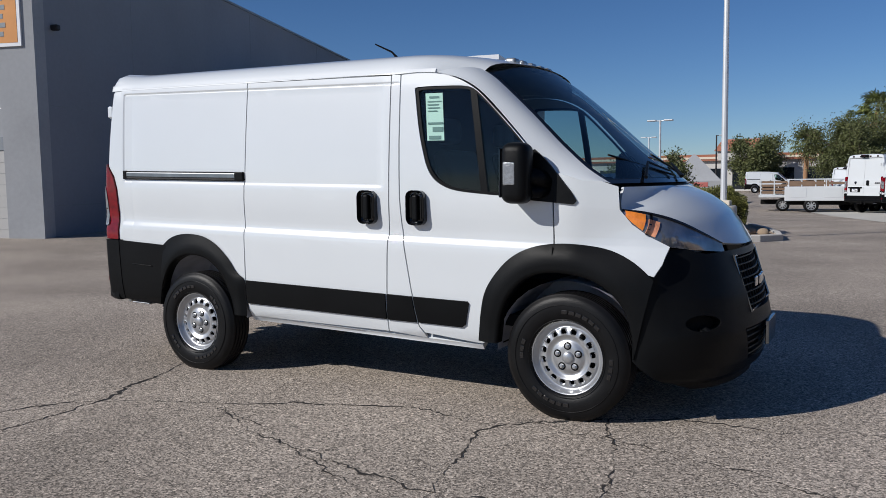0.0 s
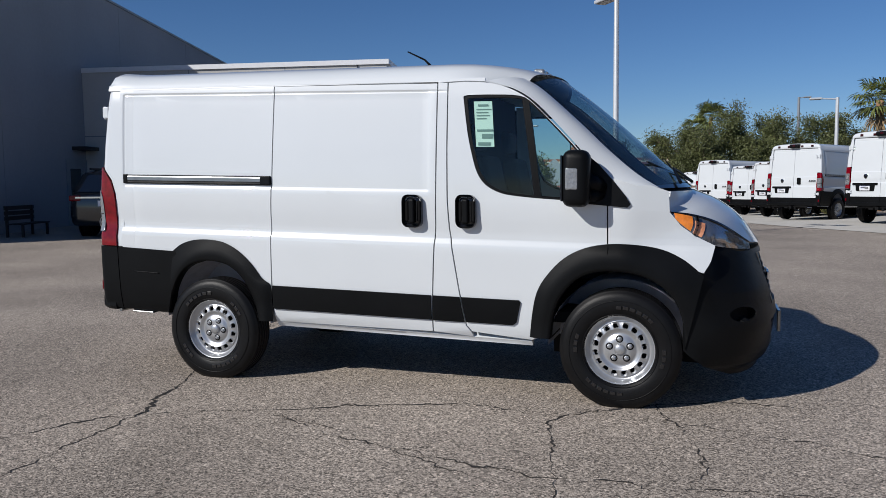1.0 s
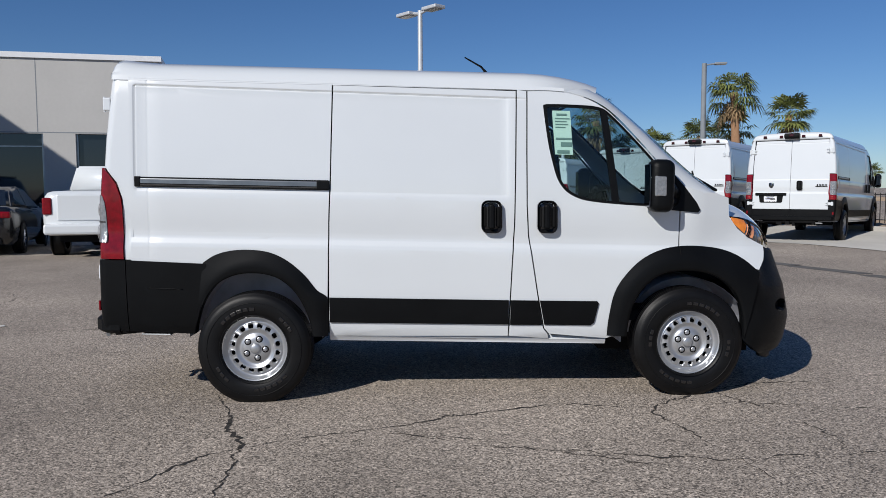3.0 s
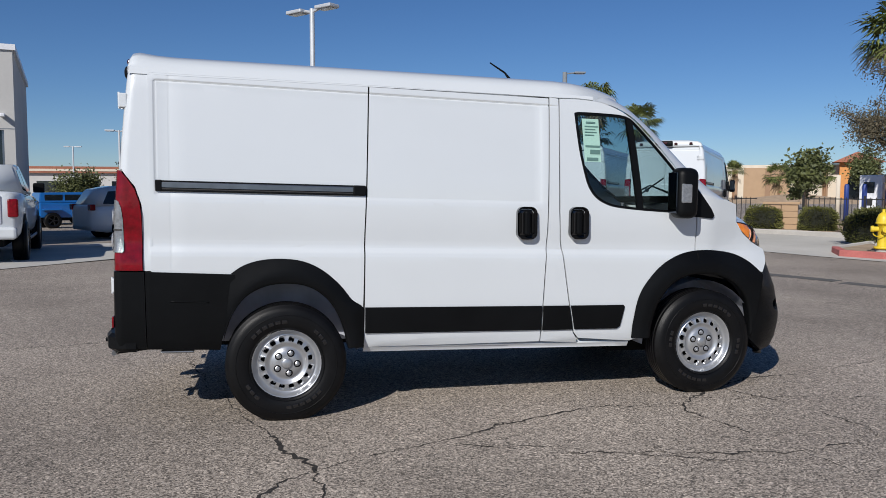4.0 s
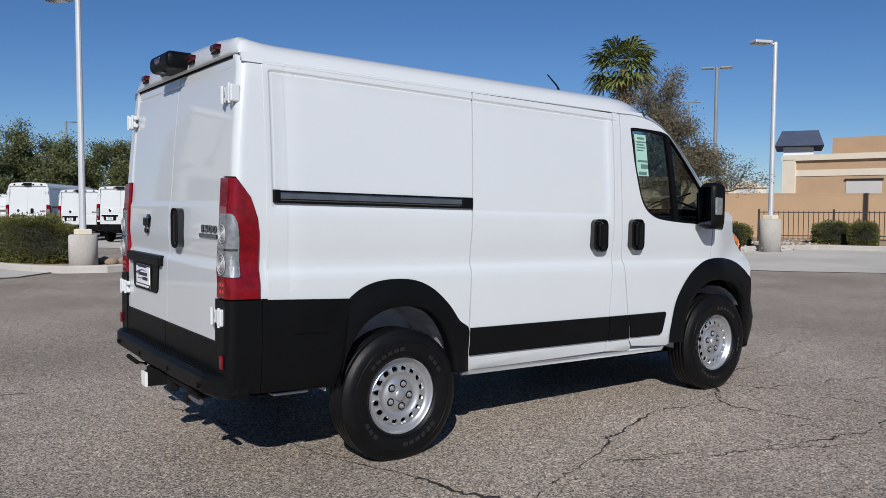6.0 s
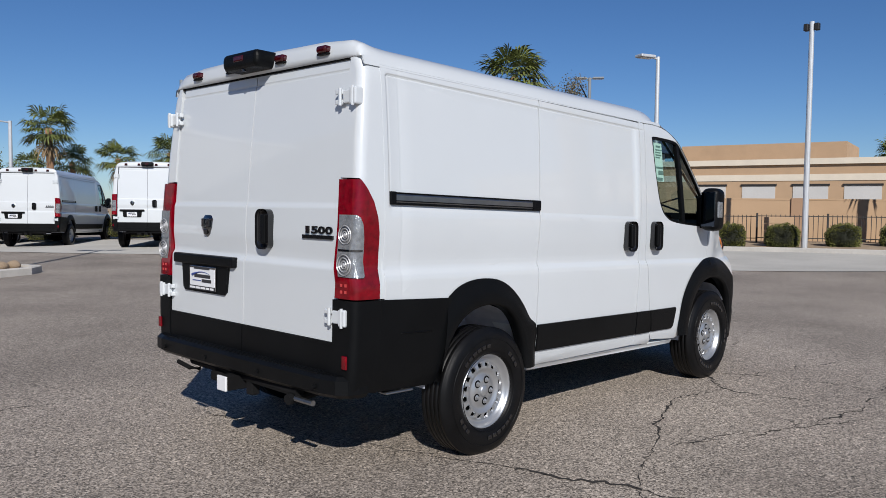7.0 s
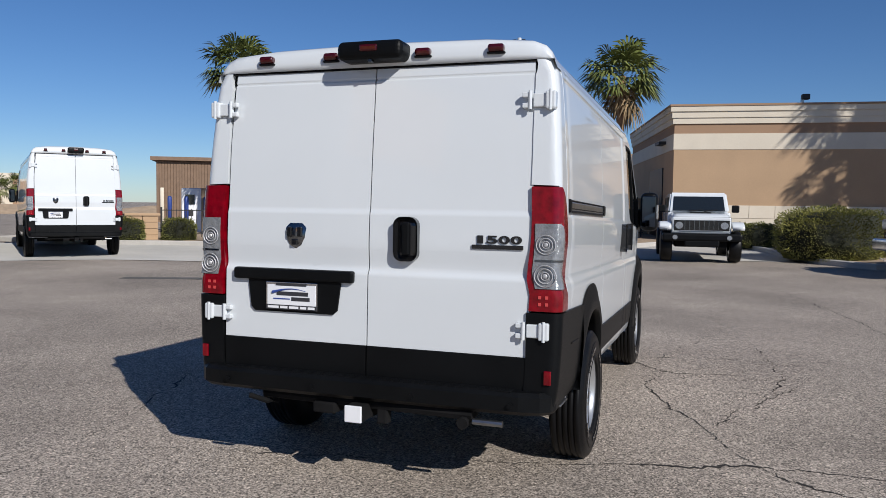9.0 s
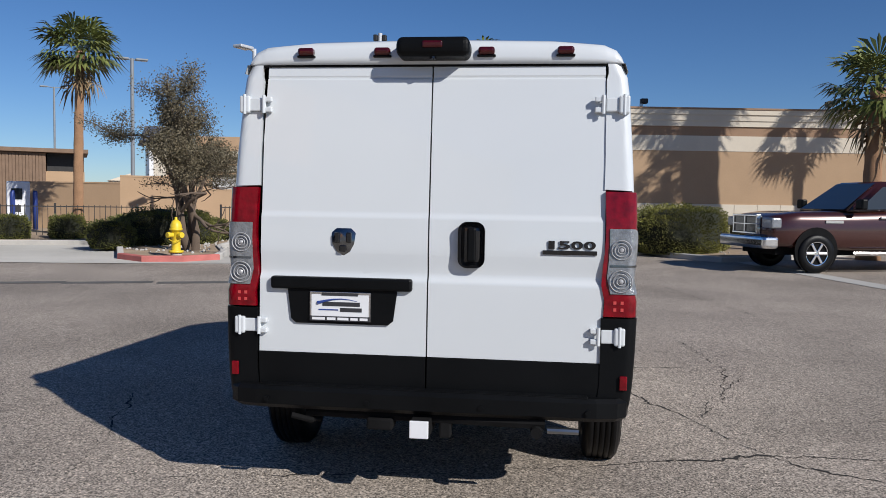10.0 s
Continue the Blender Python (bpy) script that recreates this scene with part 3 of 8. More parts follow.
        def door_x(y, z):
            x = rear_x(z)
            x += 0.008 * step(z, 1.40, 1.43) + 0.013 * (1 - step(z, 1.12, 1.25)) * step(z, 1.08, 1.115) - 0.003 * (1 - step(z, 1.08, 1.115)) + 0.003 * step(z, 2.112, 2.122) + 0.010 * max(0.0, 1 - abs(z - 2.117) / 0.006)
            return x
        o = [(y0, 2.176), (y1 - 0.012, 2.176), (y1, 1.8), (y1, 0.705), (y0, 0.705)]
        def rd(u, v, off=0.0):
            return Vector((door_x(u, v) - off, sgn * u - 0.009, v))
        bm = skin(o, rd, (), span(y0, y1, 0.1), span(0.705, 2.168, 0.07) + [1.08, 1.09, 1.10, 1.115, 1.13, 1.16, 1.19, 1.22, 1.25, 1.395, 1.40, 1.41, 1.42, 1.43, 2.105, 2.110, 2.117, 2.124, 2.13])
        outward(bm, centre)
        lip(bm, 0.03)
        rdoor = add("rear_door", bm, PAINT)
        bm = skin([(y0, 0.702), (y1, 0.702), (y1 - 0.006, 0.53), (y0, 0.53)], lambda u, v: rd(u, v, 0.008), (), span(y0, y1, 0.2), [0.6])
        outward(bm, centre)
        lip(bm, 0.03)
        add("door_cladding", bm, BLACK, rdoor, "black plastic lower cladding")
        if right:
            bm = boxed(rear_x(1.27) - 0.016, -0.290, 1.160, rear_x(1.27) + 0.01, -0.158, 1.390, bevel=0.045, segments=5)
            hp = add("door_handle", bm, GLOSSBLACK, rdoor, "black recessed pull handle")
            bm = boxed(rear_x(1.27) - 0.034, -0.246, 1.19, rear_x(1.27) - 0.012, -0.202, 1.36, bevel=0.009)
            add("grip", bm, BLACK, hp)
            # model number and its bar
            bx = rear_x(1.30) - 0.010
            for k, ch in enumerate("1500"):
                fc = bpy.data.curves.new("badge", "FONT")
                fc.body, fc.size, fc.extrude, fc.offset = ch, 0.075, 0.003, 0.0005 if k == 0 else 0.0022
                ob = bpy.data.objects.new("badge", fc)
                scene.collection.objects.link(ob)
                bpy.context.view_layer.update()
                tm = bpy.data.meshes.new_from_object(ob.evaluated_get(bpy.context.evaluated_depsgraph_get()))
                bpy.data.objects.remove(ob)
                bm = bmesh.new()
                bm.from_mesh(tm)
                us, vs = [v.co.x for v in bm.verts], [v.co.y for v in bm.verts]
                wide = 0.030 if k == 0 else 0.056
                for v in bm.verts:
                    u = (v.co.x - (min(us) + max(us)) / 2) / (max(us) - min(us)) * wide
                    h = (v.co.y - min(vs)) / (max(vs) - min(vs)) * 0.040
                    v.co = Vector((bx + 0.004 - v.co.z, -0.612 - 0.061 * k - u, 1.264 + h))
                add("numeral", bm, GLOSSBLACK, rdoor, "dark raised numeral " + ch)
            add("badge_bar", boxed(bx - 0.002, -0.83, 1.236, bx + 0.01, -0.57, 1.257, bevel=0.002), GLOSSBLACK, rdoor)
        else:
            bx = rear_x(1.28)
            sh = [(0.0, -0.072), (0.035, -0.05), (0.056, -0.01), (0.062, 0.045), (0.048, 0.068), (-0.048, 0.068), (-0.062, 0.045), (-0.056, -0.01), (-0.035, -0.05)]
            bm = skin(sh, lambda u, v: Vector((bx - 0.016 + 3.2 * (u * u + v * v), 0.42 + u, 1.278 + v)), (), span(-0.06, 0.06, 0.02), span(-0.07, 0.07, 0.02))
            outward(bm, centre)
            lip(bm, 0.02)
            em = add("shield_emblem", bm, DARKCHROME, rdoor, "chrome shield emblem")
            bm = bmesh.new()
            for sx in (-1, 1):
                box(bm, bx - 0.022, 0.42 + sx * 0.03 - 0.014, 1.27, bx - 0.008, 0.42 + sx * 0.03 + 0.014, 1.325, 0.006)
            box(bm, bx - 0.022, 0.402, 1.225, bx - 0.008, 0.438, 1.26, 0.006)
            add("emblem_relief", bm, GLOSSBLACK, em)
            xg = rear_x(1.05)
            gar = add("plate_garnish", boxed(xg - 0.034, 0.066, 1.032, xg + 0.02, 0.784, 1.096, bevel=0.012), BLACK, rdoor, "black plastic plate lamp garnish")
            o = [(0.70, 1.04), (0.14, 1.04), (0.16, 0.88), (0.185, 0.858), (0.655, 0.858), (0.68, 0.88)]
            bm = skin(o, lambda u, v: Vector((rear_x(v) - 0.014, u, v)), (), (), ())
            outward(bm, centre)
            lip(bm, 0.02)
            rec = add("plate_recess", bm, BLACK, rdoor)
            xp = rear_x(0.95) - 0.018
            pl = add("licence_plate", boxed(xp - 0.006, 0.272, 0.872, xp, 0.582, 1.022, bevel=0.002), CHROME, rdoor, "dealer plate in a chrome frame")
            add("plate_card", boxed(xp - 0.009, 0.282, 0.886, xp - 0.005, 0.572, 1.008), WHITEPL, pl)
            for y1b, y0b, z0, z1, ink in ((0.515, 0.325, 0.950, 0.971, INK), (0.425, 0.315, 0.922, 0.942, INK), (0.535, 0.435, 0.928, 0.934, BLUE)):
                add("printed_bar", boxed(xp - 0.011, y0b, z0, xp - 0.008, y1b, z1), ink, pl)
            add("frame_strip", boxed(xp - 0.011, 0.274, 0.873, xp - 0.008, 0.580, 0.898), INK, pl)
            for k, (y0b, y1b) in enumerate(((0.285, 0.325), (0.335, 0.372), (0.382, 0.438), (0.448, 0.492), (0.502, 0.568))):
                add("printed_bar", boxed(xp - 0.0125, y0b, 0.879, xp - 0.010, y1b, 0.892), WHITEPL, pl)
            add("printed_bar", boxed(xp - 0.011, 0.335, 1.003, xp - 0.005, 0.52, 1.017), INK, pl)
            bm = bmesh.new()
            tube(bm, [(xp - 0.010, 0.54 - 0.04 * k, 0.965 + 0.022 * math.sin(k * 0.52)) for k in range(6)], [0.009, 0.006, 0.004, 0.003, 0.002, 0.001], 6)
            add("printed_swoosh", bm, BLUE, pl)
    # roof
    sec = []
    for z, y in zip(PROF_Z[-7:], PROF_Y[-7:]):
        sec.append((y, z))
    cs = [(-y, z) for y, z in sec] + [(y, z) for y, z in reversed(sec[:-1])]
    cs = [p for p in smooth_line(cs, 4)]
    n_cs = len(cs)
    xs = [(-2.364, -0.14), (-2.372, -0.10), (-2.374, -0.065), (-2.366, -0.034), (-2.347, -0.013), (-2.31, -0.003), (-2.22, 0.0), (-2.12, 0.0)] + [(-2.0 + 0.3 * k, 0.0) for k in range(8)] + [(0.3, 0), (0.42, 0.0), (0.55, -0.004), (0.66, -0.012), (0.76, -0.024), (0.85, -0.040), (0.93, -0.060)]

    def roof_pt(u, v):
        i = u * (len(xs) - 1)
        k = min(int(i), len(xs) - 2)
        t = i - k
        x = xs[k][0] + (xs[k + 1][0] - xs[k][0]) * t
        d = xs[k][1] + (xs[k + 1][1] - xs[k][1]) * t
        j = min(int(v * (n_cs - 1) + 0.001), n_cs - 1)
        y, z = cs[j]
        e = min(1.0, abs(y) / 0.962)
        if x < -2.18:
            lo = 2.180
            z = max(lo, z + d * (z - 2.10) / 0.16) if z > 2.180 else z
            z_in = cs[j][1]
            wide = math.copysign(lerp(z_in, (2.14, 2.18, 2.215, 2.243, 2.264, 2.279, 2.287), (0.962, 0.948, 0.932, 0.906, 0.85, 0.62, 0.0)), y)
            y = y + (wide - y) * step(-x, 2.15, 2.36)
            x = x - 0.010 * (1 - e * e)
        if x > 0.5:
            z = z + d
            y = y * (1 - 0.155 * step(x, 0.5, 1.0) * e)
            x = x + 0.11 * (1 - e ** 2.2) * step(x, 0.5, 0.93)
        return Vector((x, y, z))
    bm = grid(bmesh.new(), roof_pt, len(xs) - 1, n_cs - 1)
    for f in bm.faces:
        f.smooth = True
    outward(bm, centre)
    add("roof", bm, PAINT)
    # raised roof ribs
    for yy in (-0.55, -0.28, 0.0, 0.28, 0.55):
        zt = lerp(-abs(yy), [-p[0] for p in sec], [p[1] for p in sec])
        add("roof_rib", boxed(-2.1, yy - 0.03, zt - 0.012, 0.2, yy + 0.03, zt + 0.005, bevel=0.004), PAINT)
    # lamps over the rear doors
    for yy in (0.635, 0.245, -0.275, -0.66):
        bm = boxed(-2.412, yy - 0.042, 2.212, -2.34, yy + 0.042, 2.243, bevel=0.014, segments=3)
        lp = add("marker_lamp", bm, MARKER, text="small red roof marker lamp")
        add("lamp_base", boxed(-2.40, yy - 0.046, 2.205, -2.34, yy + 0.046, 2.214, bevel=0.004), BLACK, lp)
    bm = boxed(-2.505, -0.20, 2.192, -2.33, 0.16, 2.268, bevel=0.03, segments=4)
    hl = add("high_brake_light", bm, BLACK, text="black camera and brake light housing")
    add("brake_lens", boxed(-2.511, -0.07, 2.222, -2.48, 0.03, 2.25, bevel=0.008), MARKER, hl)
    bm = bmesh.new()
    tube(bm, [(-2.47, -0.02, 2.185), (-2.47, -0.02, 2.20)], 0.016, 10)
    add("camera_eye", bm, GLOSSBLACK, hl)
    add("roof_edge_seal", boxed(-2.372, -0.862, 2.172, -2.33, 0.862, 2.184), UNDER)
    # inner shell, floor and bulkhead; near-black side sheets put shade behind the panel gaps
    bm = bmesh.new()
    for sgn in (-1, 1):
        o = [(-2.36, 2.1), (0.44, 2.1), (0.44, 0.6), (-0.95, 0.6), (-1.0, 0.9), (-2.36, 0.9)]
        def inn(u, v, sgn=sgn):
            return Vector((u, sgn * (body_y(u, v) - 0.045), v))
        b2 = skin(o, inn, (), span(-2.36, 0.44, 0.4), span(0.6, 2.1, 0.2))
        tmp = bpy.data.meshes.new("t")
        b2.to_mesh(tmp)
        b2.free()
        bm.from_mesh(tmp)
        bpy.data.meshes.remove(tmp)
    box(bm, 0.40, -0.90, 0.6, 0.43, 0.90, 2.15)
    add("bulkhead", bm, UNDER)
    bm = bmesh.new()
    box(bm, -2.40, -0.80, 0.46, -1.95, 0.80, 0.56)
    box(bm, -1.95, -0.50, 0.44, 1.10, 0.50, 0.56)
    box(bm, -0.96, -0.88, 0.43, 1.10, 0.88, 0.50)
    for yy in (-0.42, 0.42):
        box(bm, -2.40, yy - 0.05, 0.36, 1.9, yy + 0.05, 0.46)
    box(bm, 1.05, -0.50, 0.26, 2.20, 0.50, 0.80)
    tube(bm, [(WHEEL_R - 0, -0.75, 0.36), (WHEEL_R, 0.75, 0.36)], 0.05, 10)
    add("underbody", bm, UNDER)
    # a-pillars, windscreen, cowl and bonnet
    E = smooth_line([(0.915, -0.782, 2.165), (1.04, -0.80, 2.085), (1.29, -0.835, 1.865), (1.48, -0.865, 1.685), (1.66, -0.895, 1.535), (1.80, -0.905, 1.45)], 4)
    Dl = [p for p in smooth_line([(0.70, 2.137), (0.885, 2.078), (1.035, 1.98), (1.25, 1.76), (1.46, 1.535), (1.66, 1.462)], 4)]
    C = smooth_line([(1.035, 0, 2.225), (1.19, 0, 2.125), (1.46, 0, 1.905), (1.66, 0, 1.725), (1.85, 0, 1.565), (1.98, 0, 1.455)], 4)

    def at(line, t):
        i = t * (len(line) - 1)
        k = min(int(i), len(line) - 2)
        return [line[k][q] + (line[k + 1][q] - line[k][q]) * (i - k) for q in range(len(line[0]))]

    for sgn in (-1, 1):
        def pillar(u, v):
            d, e = at(Dl, u), at(E, u)
            a = Vector((d[0], sgn * (body_y(d[0], d[1]) - 0.002), d[1]))
            b = Vector((e[0], sgn * -e[1], e[2]))
            m = (a + b) / 2 + Vector((0.03, sgn * 0.022, 0.03)) * (1 - u * 0.6)
            return a * (1 - v) ** 2 + m * 2 * v * (1 - v) + b * v * v
        bm = grid(bmesh.new(), pillar, 20, 5)
        for f in bm.faces:
            f.smooth = True
        outward(bm, Vector((0.6, 0, 1.4)))
        add("windscreen_pillar", bm, PAINT)

    def screen(u, v, off=0.0):
        e, c = at(E, u), at(C, u)
        k = 1 - abs(v) ** 2.3
        return Vector((e[0] + (c[0] - e[0]) * k + off * 0.7, v * abs(e[1]), e[2] + (c[2] - e[2]) * k + off * 0.7))
    bm = skin([(0.0, -1), (1, -1), (1, 1), (0.0, 1)], lambda u, v: screen(u, v, -0.004), [[(0.045, -0.955), (0.92, -0.955), (0.92, 0.955), (0.045, 0.955)]], span(0, 1, 0.1), span(-1, 1, 0.1))
    outward(bm, Vector((0.6, 0, 1.4)))
    add("windscreen_frame", bm, GLOSSBLACK)
    bm = skin([(0.04, -0.96), (0.93, -0.96), (0.93, 0.96), (0.04, 0.96)], lambda u, v: screen(u, v), (), span(0.04, 0.93, 0.08), span(-0.96, 0.96, 0.1))
    outward(bm, Vector((0.6, 0, 1.4)))
    ws = add("windscreen", bm, WSGLASS, text="raked curved windscreen")
    ws.visible_shadow = False

    HE = smooth_line([(1.862, -0.845, 1.428), (1.868, -0.90, 1.30), (2.0, -0.842, 1.284), (2.16, -0.715, 1.228), (2.345, -0.475, 1.10)], 4)
    HC = smooth_line([(1.99, 0, 1.432), (2.015, 0, 1.424), (2.16, 0, 1.362), (2.31, 0, 1.248), (2.43, 0, 1.075)], 4)

    def hood(u, v, off=0.0):
        e, c = at(HE, u), at(HC, u)
        k = 1 - abs(v) ** (3.2 - 1.0 * u)
        return Vector((e[0] + (c[0] - e[0]) * k + off * 0.5, v * abs(e[1]), e[2] + (c[2] - e[2]) * k + off))
    bm = grid(bmesh.new(), lambda u, v: hood(u, v * 2 - 1), 20, 24)
    for f in bm.faces:
        f.smooth = True
    outward(bm, Vector((0.6, 0, 1.0)))
    lip(bm, 0.02)
    add("bonnet", bm, PAINT)

    def cowl(u, v):
        v = v * 2 - 1
        a, b = screen(0.93, v, -0.006), hood(0.02, v, -0.004)
        return a + (b - a) * u + Vector((0, 0, -0.02 * math.sin(math.pi * u)))
    bm = grid(bmesh.new(), cowl, 5, 20)
    outward(bm, Vector((0.6, 0, 1.0)))
    add("windscreen_cowl", bm, BLACK, smooth=True)
    for v0, v1 in ((-0.62, -0.05), (0.12, 0.66)):
        bm = bmesh.new()
        tube(bm, [screen(0.95, v0, 0.02), screen(0.80, (v0 + v1) / 2, 0.025), screen(0.88, v1, 0.02)], [0.012, 0.008, 0.006], 6)
        tube(bm, [screen(0.72, v0 - 0.1, 0.014), screen(0.92, v1, 0.014)], 0.007, 6)
        add("wiper", bm, BLACK)
    for sgn in (-1, 1):
        tp = smooth_line([(1.866, 0.902, 1.297), (2.0, 0.844, 1.281), (2.16, 0.718, 1.225), (2.345, 0.478, 1.097)], 4)
        bt = smooth_line([(1.872, 0.912, 1.262), (1.985, 0.893, 1.145), (2.14, 0.828, 1.088), (2.36, 0.465, 1.045)], 4)
        def lampf(u, v):
            a, b = at(tp, u), at(bt, u)
            p = Vector(a) + (Vector(b) - Vector(a)) * v
            n = Vector((0.7, 0.6, 0.25)) * (0.03 * math.sin(math.pi * v) * math.sin(math.pi * min(1, u * 1.1 + 0.05)))
            p = p + n
            return Vector((p.x, sgn * p.y, p.z))
        bm = grid(bmesh.new(), lampf, 16, 6)
        outward(bm, Vector((0.6, 0, 1.0)))
        lip(bm, 0.03)
        hl = add("headlight", bm, HEADLENS, text="swept back clear headlight", smooth=True)
        def amb(u, v):
            p = lampf(0.05 + u * 0.25, 0.12 + v * 0.72)
            return p + Vector((0.004, sgn * 0.005, 0.003))
        bm = grid(bmesh.new(), amb, 4, 4)
        outward(bm, Vector((0.6, 0, 1.0)))
        lip(bm, 0.012)
        add("turn_signal", bm, AMBER, hl, "amber turn signal")
        bm = grid(bmesh.new(), lambda u, v: lampf(0.335 + u * 0.125, 0.30 + v * 0.56) + Vector((0.004, sgn * 0.005, 0.003)), 3, 4)
        outward(bm, Vector((0.6, 0, 1.0)))
        lip(bm, 0.012)
        add("side_reflector", bm, PALEAMBER, hl, "pale amber inner reflector")
        def trim(u, v):
            p = lampf(u, -0.02 + v * 0.08 if v < 1.1 else 0)
            return p + Vector((0.005, sgn * 0.006, 0.004))
        bm = grid(bmesh.new(), trim, 16, 1)
        outward(bm, Vector((0.6, 0, 1.0)))
        lip(bm, 0.012)
        add("lamp_bezel", bm, GLOSSBLACK, hl)
        def trim2(u, v):
            p = lampf(0.34 + u * 0.03, 0.1 + v * 0.8)
            return p + Vector((0.004, sgn * 0.005, 0.003))
        bm = grid(bmesh.new(), trim2, 1, 4)
        lip(bm, 0.012)
        add("lamp_bezel", bm, GLOSSBLACK, hl)
    # front bumper and grille
    PL = smooth_line([(1.955, -0.985), (2.08, -0.968), (2.21, -0.908), (2.335, -0.80), (2.43, -0.65), (2.50, -0.44), (2.54, -0.20), (2.553, 0.0)], 4)
    PL = PL + [(x, -y) for x, y in reversed(PL[:-1])]

    def bump(u, v, off=0.0):
        x, y = at(PL, u)
        k = lerp(v, (0.29, 0.33, 0.40, 0.50, 0.58, 0.66, 0.80, 0.95, 1.09), (-0.11, -0.05, -0.02, 0.0, 0.008, -0.005, -0.03, -0.085, -0.135))
        n = Vector((x - 1.6, y * 0.9, 0)).normalized()
        mid = step(x, 2.0, 2.2)
        p = Vector((x, y, 0)) + n * (k * mid + off)
        return Vector((p.x, p.y, v))
    N = 40
    topz = lambda u: lerp(abs(u - 0.5) * 2, (0, 0.32, 0.52, 0.66, 0.80, 0.92, 1.0), (1.055, 1.052, 1.045, 1.085, 1.06, 0.925, 0.80))
    botz = lambda u: lerp(abs(u - 0.5) * 2, (0, 0.6, 0.85, 1.0), (0.245, 0.26, 0.34, 0.44))
    outl = [(k / N, botz(k / N)) for k in range(N + 1)] + [(1 - k / N, topz(1 - k / N)) for k in range(N + 1)]
    gr = [(0.355, 1.015), (0.645, 1.015), (0.628, 0.69), (0.372, 0.69)]
    lowg = [(0.34, 0.60), (0.66, 0.60), (0.63, 0.40), (0.37, 0.40)]
    fog = [[(0.5 + e * (0.295 + 0.05 * math.cos(a)), 0.665 + 0.046 * math.sin(a)) for a in (2 * math.pi * k / 18 for k in range(18))] for e in (-1, 1)]
    bm = skin(outl, bump, [gr, lowg, *fog], span(0, 1, 0.025), span(0.27, 1.09, 0.04))
    outward(bm, Vector((1.0, 0, 0.7)))
    lip(bm, 0.05)
    fb = add("front_bumper", bm, BLACK, text="black moulded plastic front bumper")
    bm = skin([(0.15, 0.45), (0.85, 0.45), (0.85, 1.0), (0.15, 1.0)], lambda u, v: bump(u, v, -0.05), (), span(0.15, 0.85, 0.05), span(0.45, 1.0, 0.1))
    outward(bm, Vector((1.0, 0, 0.7)))
    add("bumper_backing", bm, UNDER, fb)
    bm = bmesh.new()
    for k in range(15):
        u = 0.365 + 0.27 * k / 14
        tube(bm, [bump(u, 0.695, -0.02), bump(u, 1.01, -0.02)], 0.006, 6)
    for k in range(8):
        z = 0.715 + 0.28 * k / 7
        tube(bm, [bump(0.37 + 0.26 * q / 12, z, -0.02) for q in range(13)], 0.006, 6)
    add("grille_mesh", bm, BLACK, fb, "dark mesh grille")
    bm = bmesh.new()
    tube(bm, [bump(a, b, 0.004) for a, b in gr + gr[:1]], 0.009, 6)
    add("grille_frame", bm, DARKCHROME, fb, "dark chrome grille frame")
    for k in range(3):
        u = 0.45 + 0.05 * k
        bm = boxed(*(bump(u, 0.84, -0.012) - Vector((0.008, 0.035, 0.03))), *(bump(u, 0.84, -0.012) + Vector((0.01, 0.035, 0.03))), 0.006)
        add("grille_bar", bm, CHROME, fb, "chrome bar on the grille")
    bm = bmesh.new()
    for k in range(5):
        tube(bm, [bump(0.35 + 0.3 * q / 12, 0.42 + 0.04 * k, -0.02) for q in range(13)], 0.008, 6)
    add("lower_grille", bm, BLACK, fb)
    pf = bump(0.5, 0.52, 0.012)
    add("front_plate", boxed(pf.x - 0.01, -0.16, 0.45, pf.x + 0.012, 0.16, 0.60, bevel=0.004), DARKCHROME, fb)
    # rear bumper step
    bm = bmesh.new()
    o = [(-2.42, 1.0), (-2.485, 0.985), (-2.53, 0.94), (-2.552, 0.84), (-2.56, 0.5), (-2.563, 0.0), (-2.56, -0.5), (-2.552, -0.84), (-2.53, -0.94), (-2.485, -0.985), (-2.42, -1.0), (-2.36, -1.0), (-2.36, 1.0)]
    lo = [bm.verts.new((min(-2.36, x + 0.03), y * 0.985, 0.425)) for x, y in o]
    lm = [bm.verts.new((x, y, 0.448)) for x, y in o]
    md = [bm.verts.new((x + (0.0 if x > -2.4 else 0.0), y, 0.52)) for x, y in o]
    hi = [bm.verts.new((min(-2.38, x + 0.02), y * 0.99, 0.54)) for x, y in o]
    n = len(o)
    for r0, r1 in ((lo, lm), (lm, md), (md, hi)):
        for k in range(n):
            bm.faces.new((r0[k], r0[(k + 1) % n], r1[(k + 1) % n], r1[k]))
    bm.faces.new(hi)
    bm.faces.new(lo[::-1])
    bmesh.ops.recalc_face_normals(bm, faces=bm.faces)
    rb = add("rear_bumper", bm, BLACK, text="black plastic rear step bumper")
    for k in range(6):
        add("step_rib", boxed(-2.537 + 0.024 * k, -0.80, 0.538, -2.527 + 0.024 * k, 0.80, 0.5455, bevel=0.002), BLACK, rb)
    for yy in (0.78, 0.27, -0.29, -0.80):
        bm = bmesh.new()
        tube(bm, [(-2.568, yy, 0.475), (-2.545, yy, 0.475)], 0.013, 12)
        add("parking_sensor", bm, BLACK, rb)
    add("hitch_receiver", boxed(-2.60, -0.045, 0.325, -2.35, 0.048, 0.408, bevel=0.004), UNDER)
    if detail:
        add("hitch_cover", boxed(-2.612, -0.042, 0.322, -2.596, 0.050, 0.408, bevel=0.003), WHITEPL, text="white hitch cover tag")
    bm = bmesh.new()
